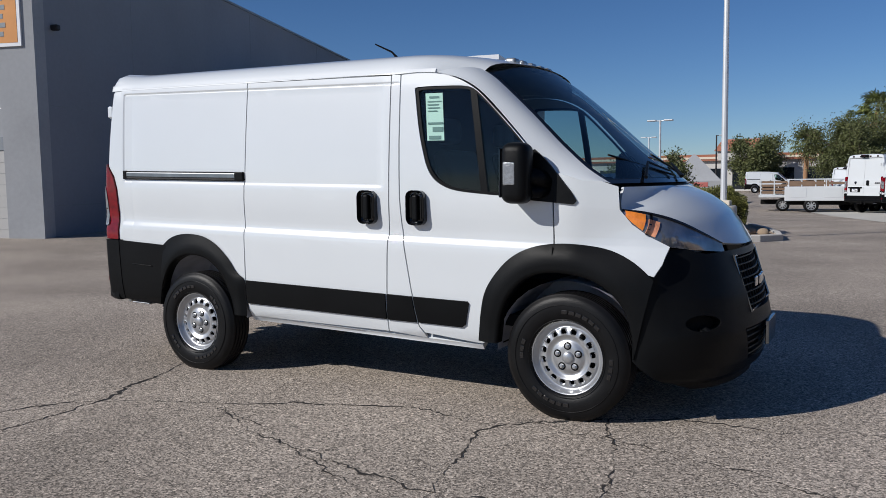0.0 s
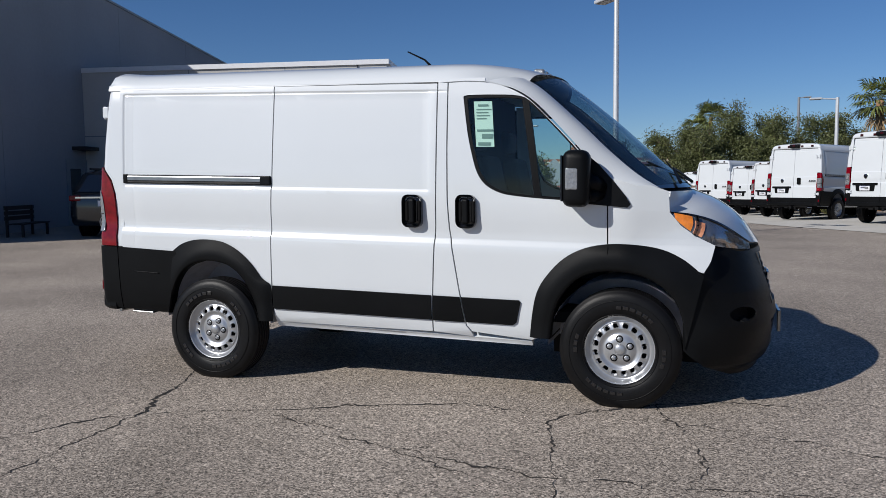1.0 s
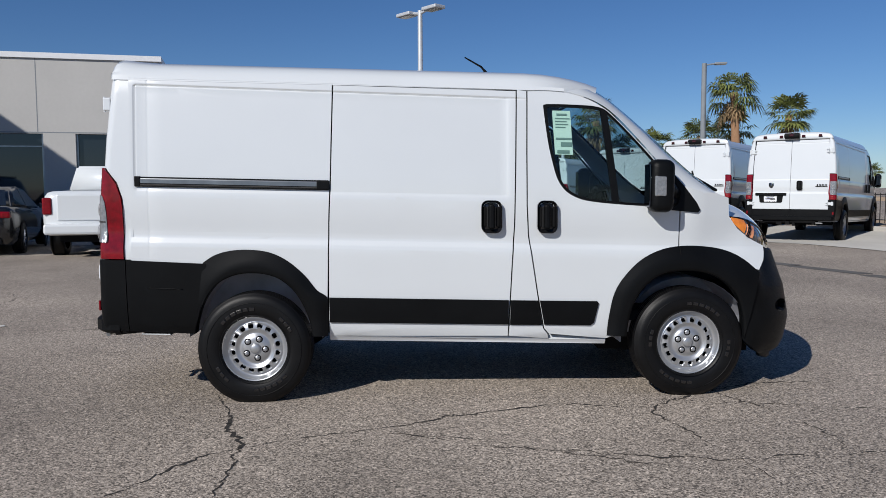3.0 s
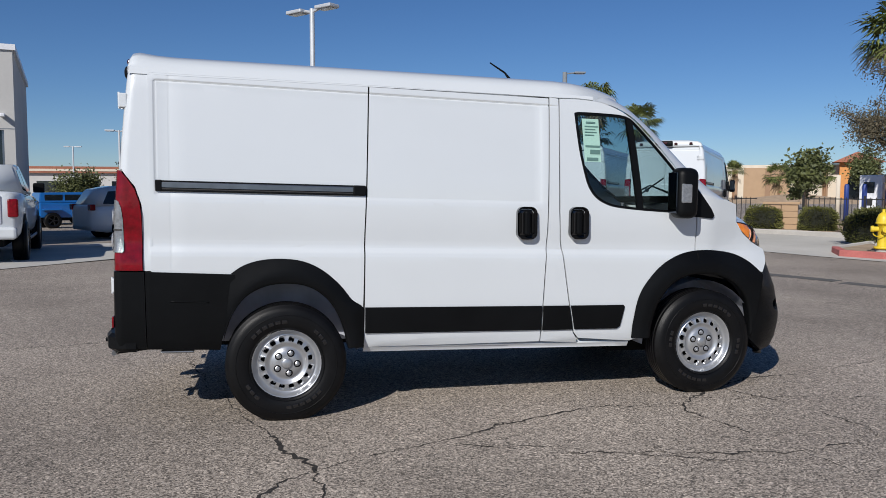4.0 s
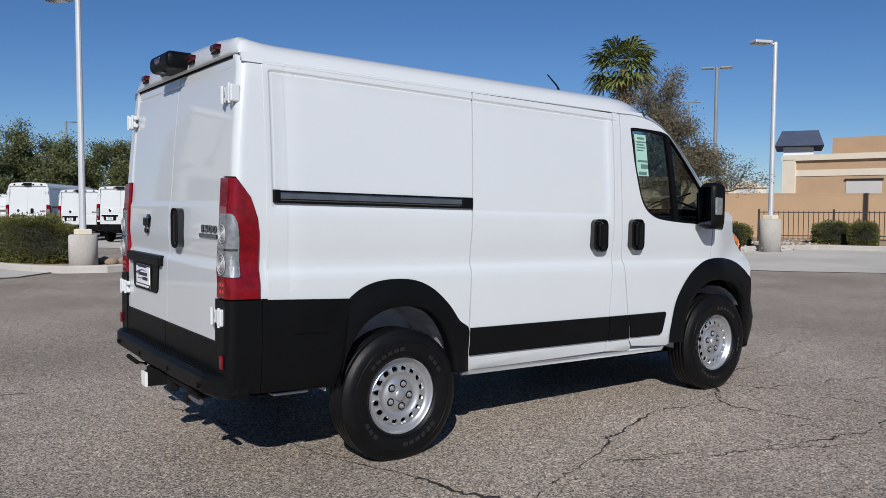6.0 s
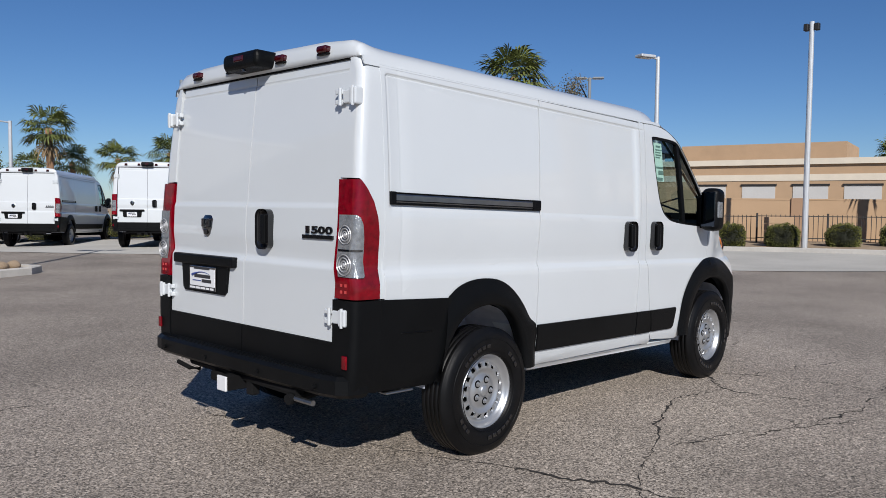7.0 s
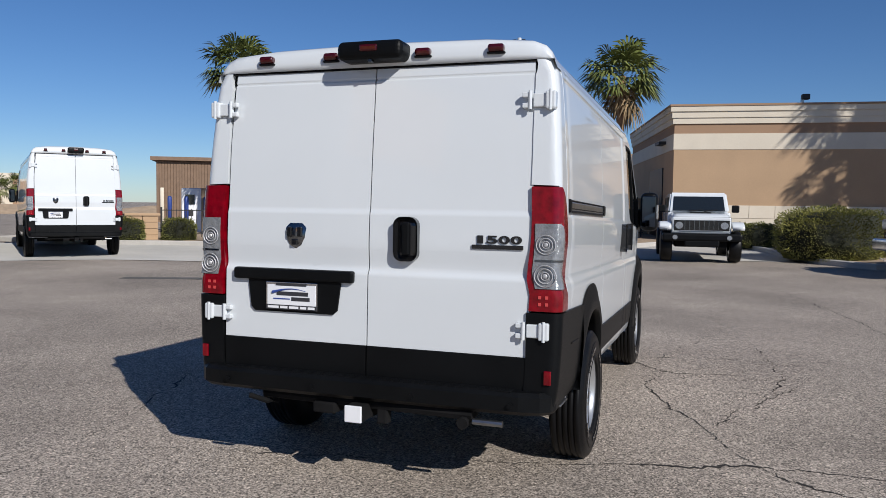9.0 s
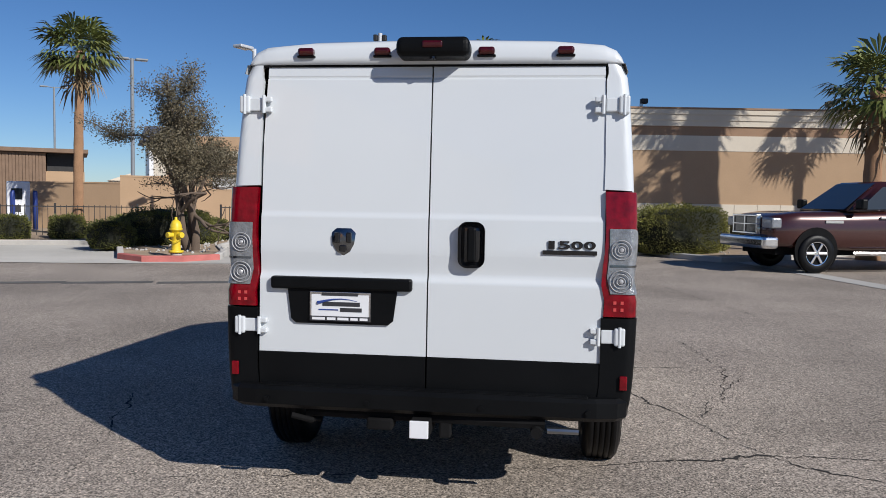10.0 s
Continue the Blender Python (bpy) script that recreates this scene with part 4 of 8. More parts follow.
    tube(bm, [(-2.5, -0.60, 0.40), (-2.45, 0.60, 0.40)], 0.03, 8)
    box(bm, -2.5, -0.14, 0.30, -2.44, -0.08, 0.42, 0.01)
    box(bm, -2.52, 0.15, 0.33, -2.40, 0.28, 0.39, 0.01)
    add("tow_frame", bm, UNDER)
    bm = bmesh.new()
    tube(bm, [(-2.53, -0.61, 0.375), (-2.53, -0.76, 0.375)], 0.016, 8)
    add("tow_eye", bm, RAIL)
    bm = tube(bmesh.new(), [(-2.55, -0.56, 0.36), (-2.30, -0.56, 0.39)], 0.03, 10)
    add("exhaust_hanger", bm, UNDER)
    bm = tube(bmesh.new(), [(-2.53, 0.66, 0.39), (-2.50, 0.56, 0.36), (-2.44, 0.54, 0.35)], 0.015, 8)
    add("tow_eye", bm, UNDER)
    bm = boxed(-2.22, -0.985, 0.414, -2.02, -0.92, 0.426, bevel=0.005)
    add("bumper_bracket", bm, ALU)
    # sliding door rail
    for sgn in (-1,):
        y = -(body_y(-1.5, 1.46))
        rail = boxed(-2.215, y - 0.014, 1.438, -0.95, y + 0.012, 1.487, bevel=0.008)
        r = add("door_rail", rail, RAIL, text="ribbed aluminium sliding door rail")
        add("rail_groove", boxed(-2.19, y - 0.017, 1.446, -0.97, y - 0.010, 1.452), BLACK, r)
        add("rail_trim", boxed(-2.22, y - 0.016, 1.428, -0.93, y + 0.01, 1.440, bevel=0.004), BLACK, r)
        add("rail_trim", boxed(-2.22, y - 0.012, 1.488, -0.93, y + 0.01, 1.495, bevel=0.002), BLACK, r)
        add("rail_end", boxed(-1.01, y - 0.02, 1.43, -0.925, y + 0.012, 1.496, bevel=0.008), BLACK, r)
        add("rail_end", boxed(-2.225, y - 0.018, 1.428, -2.185, y + 0.012, 1.498, bevel=0.006), BLACK, r)
        # side handles
        for x0, x1 in ((0.106, 0.248), (0.49, 0.628)):
            zc = 1.262 + (0.008 if x0 < 0.3 else 0.014)
            y = -body_y((x0 + x1) / 2, zc)
            h = add("door_handle", boxed(x0, y - 0.010, zc - 0.112, x1, y + 0.01, zc + 0.112, bevel=0.045, segments=4), GLOSSBLACK, text="black pull handle in an oval recess")
            add("grip", boxed((x0 + x1) / 2 - 0.022, y - 0.042, zc - 0.085, (x0 + x1) / 2 + 0.022, y - 0.008, zc + 0.085, bevel=0.014, segments=3), BLACK, h)
            for e in (-1, 1):
                add("handle_well", boxed((x0 + x1) / 2 + e * 0.045 - 0.012, y - 0.0125, zc - 0.07, (x0 + x1) / 2 + e * 0.045 + 0.012, y - 0.004, zc + 0.07, bevel=0.008), UNDER, h)
    # mirrors
    for sgn in (-1, 1):
        o = [(1.315, 1.60), (1.37, 1.645), (1.43, 1.595), (1.52, 1.495), (1.60, 1.395), (1.63, 1.345), (1.61, 1.325), (1.315, 1.345)]
        foot = add("mirror", side_sheet(o, sgn, 0.012, depth=0.04, du=0.06, dv=0.06), BLACK, text="large black door mirror")
        bm = boxed(1.225, sgn * 1.12 - 0.078, 1.325, 1.395, sgn * 1.12 + 0.078, 1.68, bevel=0.055, segments=4)
        for v in bm.verts:
            v.co.x += 0.05 * (1.5 - v.co.z) * -0.3
        add("mirror_shell", bm, BLACK, foot, smooth=True)
        bm = bmesh.new()
        tube(bm, [(1.42, sgn * 0.985, 1.45), (1.39, sgn * 1.05, 1.48), (1.35, sgn * 1.09, 1.49)], [0.075, 0.055, 0.05], 10)
        tube(bm, [(1.44, sgn * 0.985, 1.41), (1.38, sgn * 1.06, 1.40), (1.34, sgn * 1.09, 1.40)], [0.05, 0.045, 0.04], 10)
        add("mirror_arm", bm, BLACK, foot, smooth=True)
        add("mirror_glass", boxed(1.218, sgn * 1.12 - 0.06, 1.36, 1.230, sgn * 1.12 + 0.06, 1.645, bevel=0.005), MIRROR, foot)
        yo = sgn * 1.2
        add("side_marker", boxed(1.25, min(yo, yo - sgn * 0.03), 1.43, 1.332, max(yo, yo - sgn * 0.03) + 0.003, 1.57, bevel=0.012, segments=3), CLEAR, foot, "clear side repeater lamp")
    # cab
    if detail:
        for yy in (-0.45, 0.45):
            bm = bmesh.new()
            box(bm, 0.62, yy - 0.25, 0.95, 1.12, yy + 0.25, 1.10, 0.05, 3)
            add("cab_seat", bm, SEAT)
            bm = bmesh.new()
            box(bm, -0.06, -0.24, 0.0, 0.06, 0.24, 0.62, 0.05, 3)
            bmesh.ops.transform(bm, matrix=pose(0.66, yy, 1.05, 0, -12, 0), verts=bm.verts)
            add("seat_back", bm, SEAT)
            bm = boxed(0.44, yy - 0.13, 1.70, 0.53, yy + 0.13, 1.88, bevel=0.04, segments=3)
            add("headrest", bm, SEAT)
        bm = bmesh.new()
        box(bm, 1.28, -0.88, 0.95, 1.80, 0.88, 1.36, 0.08, 3)
        add("dashboard", bm, BLACK)
        bm = bmesh.new()
        ring = [Vector((0.02 * math.cos(2 * math.pi * k / 24), 0.19 * math.cos(2 * math.pi * k / 24), 0.19 * math.sin(2 * math.pi * k / 24))) for k in range(25)]
        tube(bm, ring, 0.016, 8, cap=False)
        tube(bm, [(0, -0.18, 0), (0, 0.18, 0)], 0.018, 6)
        tube(bm, [(0, 0, 0), (0.25, 0, -0.15)], 0.03, 6)
        bmesh.ops.transform(bm, matrix=pose(1.15, 0.45, 1.32, 0, 28, 0), verts=bm.verts)
        add("steering_wheel", bm, BLACK)
        add("cab_floor", boxed(0.44, -0.9, 0.55, 1.5, 0.9, 0.62), UNDER)
        # window sticker
        def stk(u, v):
            return Vector((u, -(body_y(u, v) - 0.024), v))
        o = [(0.600, 2.005), (0.725, 2.005), (0.745, 1.705), (0.620, 1.705)]
        bm = skin(o, stk, (), (), span(1.7, 2.0, 0.1))
        st = add("window_sticker", bm, PAPER, text="pale green price sticker with dark print")
        bm = bmesh.new()
        for z0, h, x0, x1 in ((1.985, 0.012, 0.63, 0.70), (1.955, 0.006, 0.62, 0.72), (1.935, 0.006, 0.62, 0.70), (1.915, 0.006, 0.622, 0.71), (1.895, 0.006, 0.622, 0.69), (1.82, 0.012, 0.625, 0.735), (1.79, 0.03, 0.66, 0.735), (1.735, 0.022, 0.635, 0.72)):
            y = -(body_y(0.66, z0) - 0.022)
            box(bm, x0, y - 0.003, z0 - h, x1, y - 0.001, z0)
        add("sticker_print", bm, STICKERINK, st)
        # aerial
        bm = bmesh.new()
        tube(bm, [(0.20, -0.62, 2.25), (0.14, -0.63, 2.30), (0.02, -0.66, 2.345)], [0.012, 0.006, 0.004], 6)
        add("aerial", bm, BLACK)
        # clear cab lamps
        for yy in (-0.30, -0.16, 0.0, 0.16, 0.30):
            add("cab_lamp", boxed(0.87, yy - 0.045, 2.225, 0.95, yy + 0.045, 2.262, bevel=0.016, segments=3), CLEAR, text="clear roof clearance lamp")
    # wheels
    for cx, name in ((WHEEL_R - stretch, "wheel"), (WHEEL_F, "wheel")):
        for sgn in (-1, 1):
            w = wheel("wheel", sgn > 0)
            adopt(w, van, pose(cx, sgn * (0.952 if cx < 0 else 0.928), TYRE_R - (0.016 if cx < 0 else 0.010), 0, 23 * (1 if cx < 0 else 3), 0))
    return van


mat_house = mat("wheel_house_grey", (0.42, 0.44, 0.50), 0.6, vary=0.2)
main_van = cargo_van("white low-roof cargo van with black plastic cladding and steel wheels")


# ---- ground ----
def gz(x, y):
    """The lot rises a little to the east and falls away to the north."""
    r, az = math.hypot(x, y), math.degrees(math.atan2(y, x)) % 360
    w = step(az, 50, 92) * (1 - step(az, 112, 145))
    return min(0.24, 0.011 * max(0.0, r - 9.0)) * (1 - w) + max(-0.62, -0.019 * max(0.0, r - 13.0)) * w


ASPHALT = mat("asphalt", (0.315, 0.270, 0.226), 0.8, vary=0.24, scale=0.42, bump=0.5, bump_scale=110, spec=0.3)
CONCRETE = mat("concrete", (0.40, 0.385, 0.355), 0.9, vary=0.14, scale=0.5, bump=0.3, bump_scale=60, fine=0.25)
KERB = mat("kerb_concrete", (0.45, 0.43, 0.40), 0.9, vary=0.18, scale=1.2, bump=0.3, bump_scale=50, fine=0.3)
REDKERB = mat("red_kerb_paint", (0.50, 0.15, 0.13), 0.8, vary=0.25, scale=3, bump=0.2, bump_scale=60, fine=0.4)
SOIL = mat("planter_soil", (0.30, 0.225, 0.155), 0.95, vary=0.3, scale=2.5, bump=0.8, bump_scale=45, fine=0.5)
CRACKMAT = mat("crack_shadow", (0.022, 0.019, 0.017), 0.95, vary=0.3, scale=12)
LINEPAINT = mat("worn_line_paint", (0.62, 0.61, 0.58), 0.8, vary=0.2, scale=6, fine=0.5)
PATCH = mat("dark_patch", (0.085, 0.082, 0.08), 0.9, vary=0.2, scale=3, bump=0.5, bump_scale=90)
TANWALL = mat("tan_stucco", (0.46, 0.315, 0.195), 0.92, vary=0.07, scale=0.9, bump=0.2, bump_scale=70, fine=0.3)
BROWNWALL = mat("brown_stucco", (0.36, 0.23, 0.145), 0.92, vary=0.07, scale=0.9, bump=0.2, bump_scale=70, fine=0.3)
CREAM = mat("cream_trim", (0.68, 0.61, 0.50), 0.85, vary=0.06, scale=1.2, fine=0.3)
DARKWALL = mat("slate_grey_wall", (0.255, 0.27, 0.30), 0.85, vary=0.08, scale=0.4, bump=0.15, bump_scale=40, fine=0.3)
GREYWALL = mat("pale_grey_concrete", (0.36, 0.37, 0.385), 0.9, vary=0.12, scale=0.5, bump=0.2, bump_scale=40, fine=0.3)
BEIGEWALL = mat("beige_stucco", (0.54, 0.53, 0.51), 0.9, vary=0.06, scale=0.6, fine=0.3)
WOOD = mat("brown_slats", (0.20, 0.13, 0.085), 0.8, vary=0.2, scale=3, bump=0.2, bump_scale=40, fine=0.4)
DARKGLASS = mat("tinted_glazing", (0.012, 0.016, 0.02), 0.05, coat=0.5)
IRON = mat("black_iron", (0.018, 0.017, 0.017), 0.55, vary=0.2)
POLE = mat("painted_pole", (0.58, 0.60, 0.62), 0.45, metal=0.3, vary=0.06, scale=3)
DARKPOLE = mat("grey_pole", (0.22, 0.24, 0.26), 0.5, vary=0.08, scale=3)
LEAF = mat("olive_leaves", (0.070, 0.094, 0.030), 0.6, vary=0.3, scale=0.9, second=(0.14, 0.15, 0.05), fine=0.4, island=0.35)
LEAFDRY = mat("dry_leaves", (0.105, 0.092, 0.055), 0.7, vary=0.35, scale=1.2, second=(0.17, 0.14, 0.085), fine=0.4, island=0.4)
HEDGE = mat("hedge_leaves", (0.085, 0.10, 0.022), 0.6, vary=0.3, scale=1.5, second=(0.18, 0.175, 0.045), fine=0.5, island=0.4)
BRIGHTHEDGE = mat("yellow_green_leaves", (0.13, 0.14, 0.025), 0.6, vary=0.3, scale=1.5, second=(0.27, 0.25, 0.06), fine=0.5, island=0.4)
HEDGESHADE = mat("hedge_inner_shade", (0.016, 0.018, 0.009), 0.9, vary=0.3)
FROND = mat("palm_fronds", (0.085, 0.12, 0.028), 0.5, vary=0.25, scale=1.0, second=(0.20, 0.215, 0.06), fine=0.3, island=0.35)
DRYFROND = mat("dead_fronds", (0.24, 0.165, 0.085), 0.85, vary=0.3, scale=2, fine=0.4, island=0.35)
BARK = mat("palm_bark", (0.33, 0.19, 0.105), 0.95, vary=0.3, scale=3, bump=0.8, bump_scale=25, fine=0.5)
TRUNK = mat("tree_bark", (0.13, 0.095, 0.07), 0.95, vary=0.3, scale=5, bump=0.7, bump_scale=40, fine=0.5)
YELLOW = mat("hydrant_yellow", (0.72, 0.52, 0.03), 0.45, vary=0.12, scale=9, fine=0.3)
REDROOF = mat("red_roof_tiles", (0.36, 0.14, 0.085), 0.9, vary=0.2, scale=1.5, fine=0.4)
BLUEROOF = mat("blue_grey_roof", (0.07, 0.09, 0.14), 0.7, vary=0.15, scale=1.5)
ORANGE = mat("orange_banner", (0.62, 0.27, 0.08), 0.7, vary=0.08, scale=2)


def asphalt_grain(m):
    """Aggregate speckle and broad wear patches on the asphalt."""
    nt = m.node_tree
    bs = nt.nodes["Principled BSDF"]
    src = bs.inputs["Base Color"].links[0].from_socket
    co = nt.nodes.new("ShaderNodeTexCoord")
    vo = nt.nodes.new("ShaderNodeTexVoronoi")
    vo.inputs["Scale"].default_value = 112
    nt.links.new(co.outputs["Object"], vo.inputs["Vector"])
    n3 = nt.nodes.new("ShaderNodeTexNoise")
    n3.inputs["Scale"].default_value, n3.inputs["Detail"].default_value, n3.inputs["Roughness"].default_value = 38, 8, 0.75
    nt.links.new(co.outputs["Object"], n3.inputs["Vector"])
    sep = nt.nodes.new("ShaderNodeSeparateColor")
    nt.links.new(vo.outputs["Color"], sep.inputs[0])
    mr = nt.nodes.new("ShaderNodeMapRange")
    mr.inputs["To Min"].default_value, mr.inputs["To Max"].default_value = 0.22, 1.74
    nt.links.new(sep.outputs[0], mr.inputs["Value"])
    mr2 = nt.nodes.new("ShaderNodeMapRange")
    mr2.inputs["From Min"].default_value, mr2.inputs["From Max"].default_value = 0.3, 0.7
    mr2.inputs["To Min"].default_value, mr2.inputs["To Max"].default_value = 0.86, 1.14
    nt.links.new(n3.outputs["Fac"], mr2.inputs["Value"])
    mul = nt.nodes.new("ShaderNodeMath")
    mul.operation = "MULTIPLY"
    nt.links.new(mr.outputs[0], mul.inputs[0])
    nt.links.new(mr2.outputs[0], mul.inputs[1])
    stones = nt.nodes.new("ShaderNodeTexVoronoi")
    stones.inputs["Scale"].default_value = 72
    nt.links.new(co.outputs["Object"], stones.inputs["Vector"])
    pick = nt.nodes.new("ShaderNodeSeparateColor")
    nt.links.new(stones.outputs["Color"], pick.inputs[0])
    pale = nt.nodes.new("ShaderNodeMapRange")
    pale.inputs["From Min"].default_value, pale.inputs["From Max"].default_value = 0.78, 0.92
    pale.inputs["To Min"].default_value, pale.inputs["To Max"].default_value = 0.95, 1.42
    nt.links.new(pick.outputs[1], pale.inputs["Value"])
    both = nt.nodes.new("ShaderNodeMath")
    both.operation = "MULTIPLY"
    nt.links.new(mul.outputs[0], both.inputs[0])
    nt.links.new(pale.outputs[0], both.inputs[1])
    mix = nt.nodes.new("ShaderNodeMix")
    mix.data_type, mix.blend_type = "RGBA", "MULTIPLY"
    mix.inputs[0].default_value = 1.0
    nt.links.new(src, mix.inputs[6])
    nt.links.new(both.outputs[0], mix.inputs[7])
    nt.links.new(mix.outputs[2], bs.inputs["Base Color"])


asphalt_grain(ASPHALT)


def setting(name, bm, material, label="", smooth=False):
    return tagged(part(name, bm, material, smooth=smooth), label, kind="structure")


bm = bmesh.new()
radii = [0.5, 4, 9, 12, 16, 20, 25, 29, 33.5, 40, 45, 60, 120, 300, 900]
rings = [[bm.verts.new((r * math.cos(a), r * math.sin(a), gz(r * math.cos(a), r * math.sin(a)))) for a in (2 * math.pi * k / 192 for k in range(192))] for r in radii]
bm.faces.new(rings[0])
for r0, r1 in zip(rings, rings[1:]):
    for k in range(192):
        bm.faces.new((r0[k], r1[k], r1[(k + 1) % 192], r0[(k + 1) % 192]))
setting("ground", bm, ASPHALT, "worn grey-brown asphalt of a dealership lot")


def sheet(outline, off, step_m=0.8):
    us, vs = [p[0] for p in outline], [p[1] for p in outline]
    bm = skin(outline, lambda u, v: Vector((u, v, gz(u, v) + off)), (), span(min(us), max(us), step_m), span(min(vs), max(vs), step_m))
    bm.normal_update()
    if sum(f.normal.z for f in bm.faces) < 0:
        bmesh.ops.reverse_faces(bm, faces=bm.faces)
    return bm


def raised(outline, height, material_top, name, label, kerb_w=0.15, red=None):
    """A kerbed bed: a kerb ring with a real step, and the bed's soil inside it."""
    bm = bmesh.new()
    n = len(outline)
    c = Vector((sum(p[0] for p in outline) / n, sum(p[1] for p in outline) / n))
    outs = [Vector(p) for p in outline]
    ins = []
    for i, p in enumerate(outs):
        a, b = outs[i - 1], outs[(i + 1) % n]
        t = (b - a).normalized()
        nn = Vector((-t.y, t.x))
        ins.append(p + nn * kerb_w)
    area = sum(outs[i - 1].x * outs[i].y - outs[i].x * outs[i - 1].y for i in range(n))
    if area < 0:
        ins = [p - (q - p) for p, q in zip(outs, ins)]
    zt = lambda p: gz(p.x, p.y) + height
    lo = [bm.verts.new((p.x, p.y, gz(p.x, p.y) - 0.05)) for p in outs]
    up = [bm.verts.new((p.x, p.y, zt(p) - 0.02)) for p in outs]
    u2 = [bm.verts.new((p.x + (q.x - p.x) * 0.15, p.y + (q.y - p.y) * 0.15, zt(p))) for p, q in zip(outs, ins)]
    i2 = [bm.verts.new((q.x, q.y, zt(p))) for p, q in zip(outs, ins)]
    i3 = [bm.verts.new((q.x, q.y, zt(p) - 0.06)) for p, q in zip(outs, ins)]
    for r0, r1 in ((lo, up), (up, u2), (u2, i2), (i2, i3)):
        for k in range(n):
            f = bm.faces.new((r0[k], r0[(k + 1) % n], r1[(k + 1) % n], r1[k]))
            if red and outs[k].x < red and outs[(k + 1) % n].x < red:
                f.material_index = 1
    bmesh.ops.recalc_face_normals(bm, faces=bm.faces)
    setting(name, bm, [KERB, REDKERB], "concrete kerb of a planter")
    bm = sheet([(q.x, q.y) for q in ins], height - 0.045)
    setting(name.replace("kerb", "planter"), bm, material_top, label)


PAD = [(-1.0, 44.0), (1.2, 33.0), (2.9, 26.0), (4.6, 20.4), (6.3, 16.4), (9.2, 12.3), (9.7, 10.9), (10.3, 8.6), (11.0, 6.5), (12.0, 4.6), (13.8, 2.5), (16.0, 0.4), (16.7, -3.6), (25.0, -3.2), (24.0, 3.0), (21.6, 5.4), (19.6, 8.0), (16.5, 12.1), (14.6, 15.0), (12.5, 20.0), (9.5, 28.0), (3.6, 44.0)]
setting("pavement_east", sheet(PAD, 0.012), CONCRETE, "pale concrete parking strip")
setting("pavement_north", sheet([(-12.0, 20.2), (-6.4, 9.6), (-5.3, 10.9), (-3.75, 12.7), (-1.65, 12.5), (-0.8, 13.6), (-1.4, 19.0), (-3.2, 20.4), (-9.0, 17.8), (-13, 24)], 0.012), CONCRETE, "pale concrete parking stalls")
setting("pavement_walk", sheet([(-3.4, 18.4), (-1.4, 19.6), (-1.3, 21.0), (-4.0, 19.8), (-10.5, 16.0), (-9.8, 15.0)], 0.02), KERB, "concrete walk between the stalls")
raised([(0.8, 13.2), (1.2, 13.8), (1.0, 15.2), (0.4, 17.8), (-0.5, 20.8), (-1.6, 21.8), (-2.6, 20.8), (-2.25, 18.0), (-1.45, 15.0), (-1.15, 14.0), (-0.7, 13.2), (0.1, 12.85)], 0.14, SOIL, "kerb_island", "bare soil bed of a parking island")
raised([(10.75, 8.5), (11.1, 7.65), (11.9, 7.1), (13.2, 7.45), (15.0, 8.35), (17.0, 8.65), (19.1, 7.8), (20.6, 5.1), (21.5, 2.6), (21.0, 0.9), (23.8, -0.3), (31.0, 0.5), (31.0, 8.0), (27.0, 14.5), (23.5, 20.0), (13.6, 21.0), (12.9, 17.4), (14.2, 14.9), (15.0, 13.0), (15.3, 11.7), (12.9, 10.3), (11.3, 9.4)], 0.15, SOIL, "kerb_north_east", "brown soil bed along the fence", red=12.6)
raised([(23.0, -2.3), (20.5, -3.1), (18.1, -3.55), (16.2, -4.2), (14.9, -5.3), (15.4, -6.4), (18.0, -9.5), (22.0, -12.0), (33.0, -14.0), (30.0, -2.0)], 0.15, SOIL, "kerb_south_east", "brown soil bed beside the building")
setting("gutter_line", sheet([(17.0, -4.6), (15.0, -5.75), (12.0, -6.35), (8.5, -7.2), (5.0, -8.0), (5.0, -8.6), (8.5, -7.75), (12.0, -6.9), (15.0, -6.3)], 0.008), CONCRETE, "pale concrete gutter")
for x, y, rz in ((7.4, 5.6, -68), (6.9, 7.1, -68), (6.4, 8.5, -68), (7.9, 4.0, -68)):
    bm = boxed(-0.75, -0.16, 0, 0.75, 0.16, 0.004)
    bmesh.ops.transform(bm, matrix=pose(x, y, gz(x, y) + 0.002, 0, 0, rz), verts=bm.verts)
    setting("patch_repair", bm, PATCH, "dark asphalt repair patch")
for x0, y0, x1, y1 in ((-4.13, 16.93, -2.6, 12.3), (-4.75, 16.6, -3.1, 12.1), (-5.05, 2.0, -4.75, 2.2), (-6.6, 12.2, -6.0, 10.4), (-7.3, 12.0, -6.7, 10.3)):
    d = Vector((x1 - x0, y1 - y0))
    bm = boxed(0, -0.05, 0, d.length, 0.05, 0.003)
    bmesh.ops.transform(bm, matrix=pose(x0, y0, max(gz(x0, y0), gz(x1, y1)) + 0.008, 0, 0, math.degrees(math.atan2(d.y, d.x))), verts=bm.verts)
    setting("parking_line", bm, LINEPAINT, "worn white parking line")

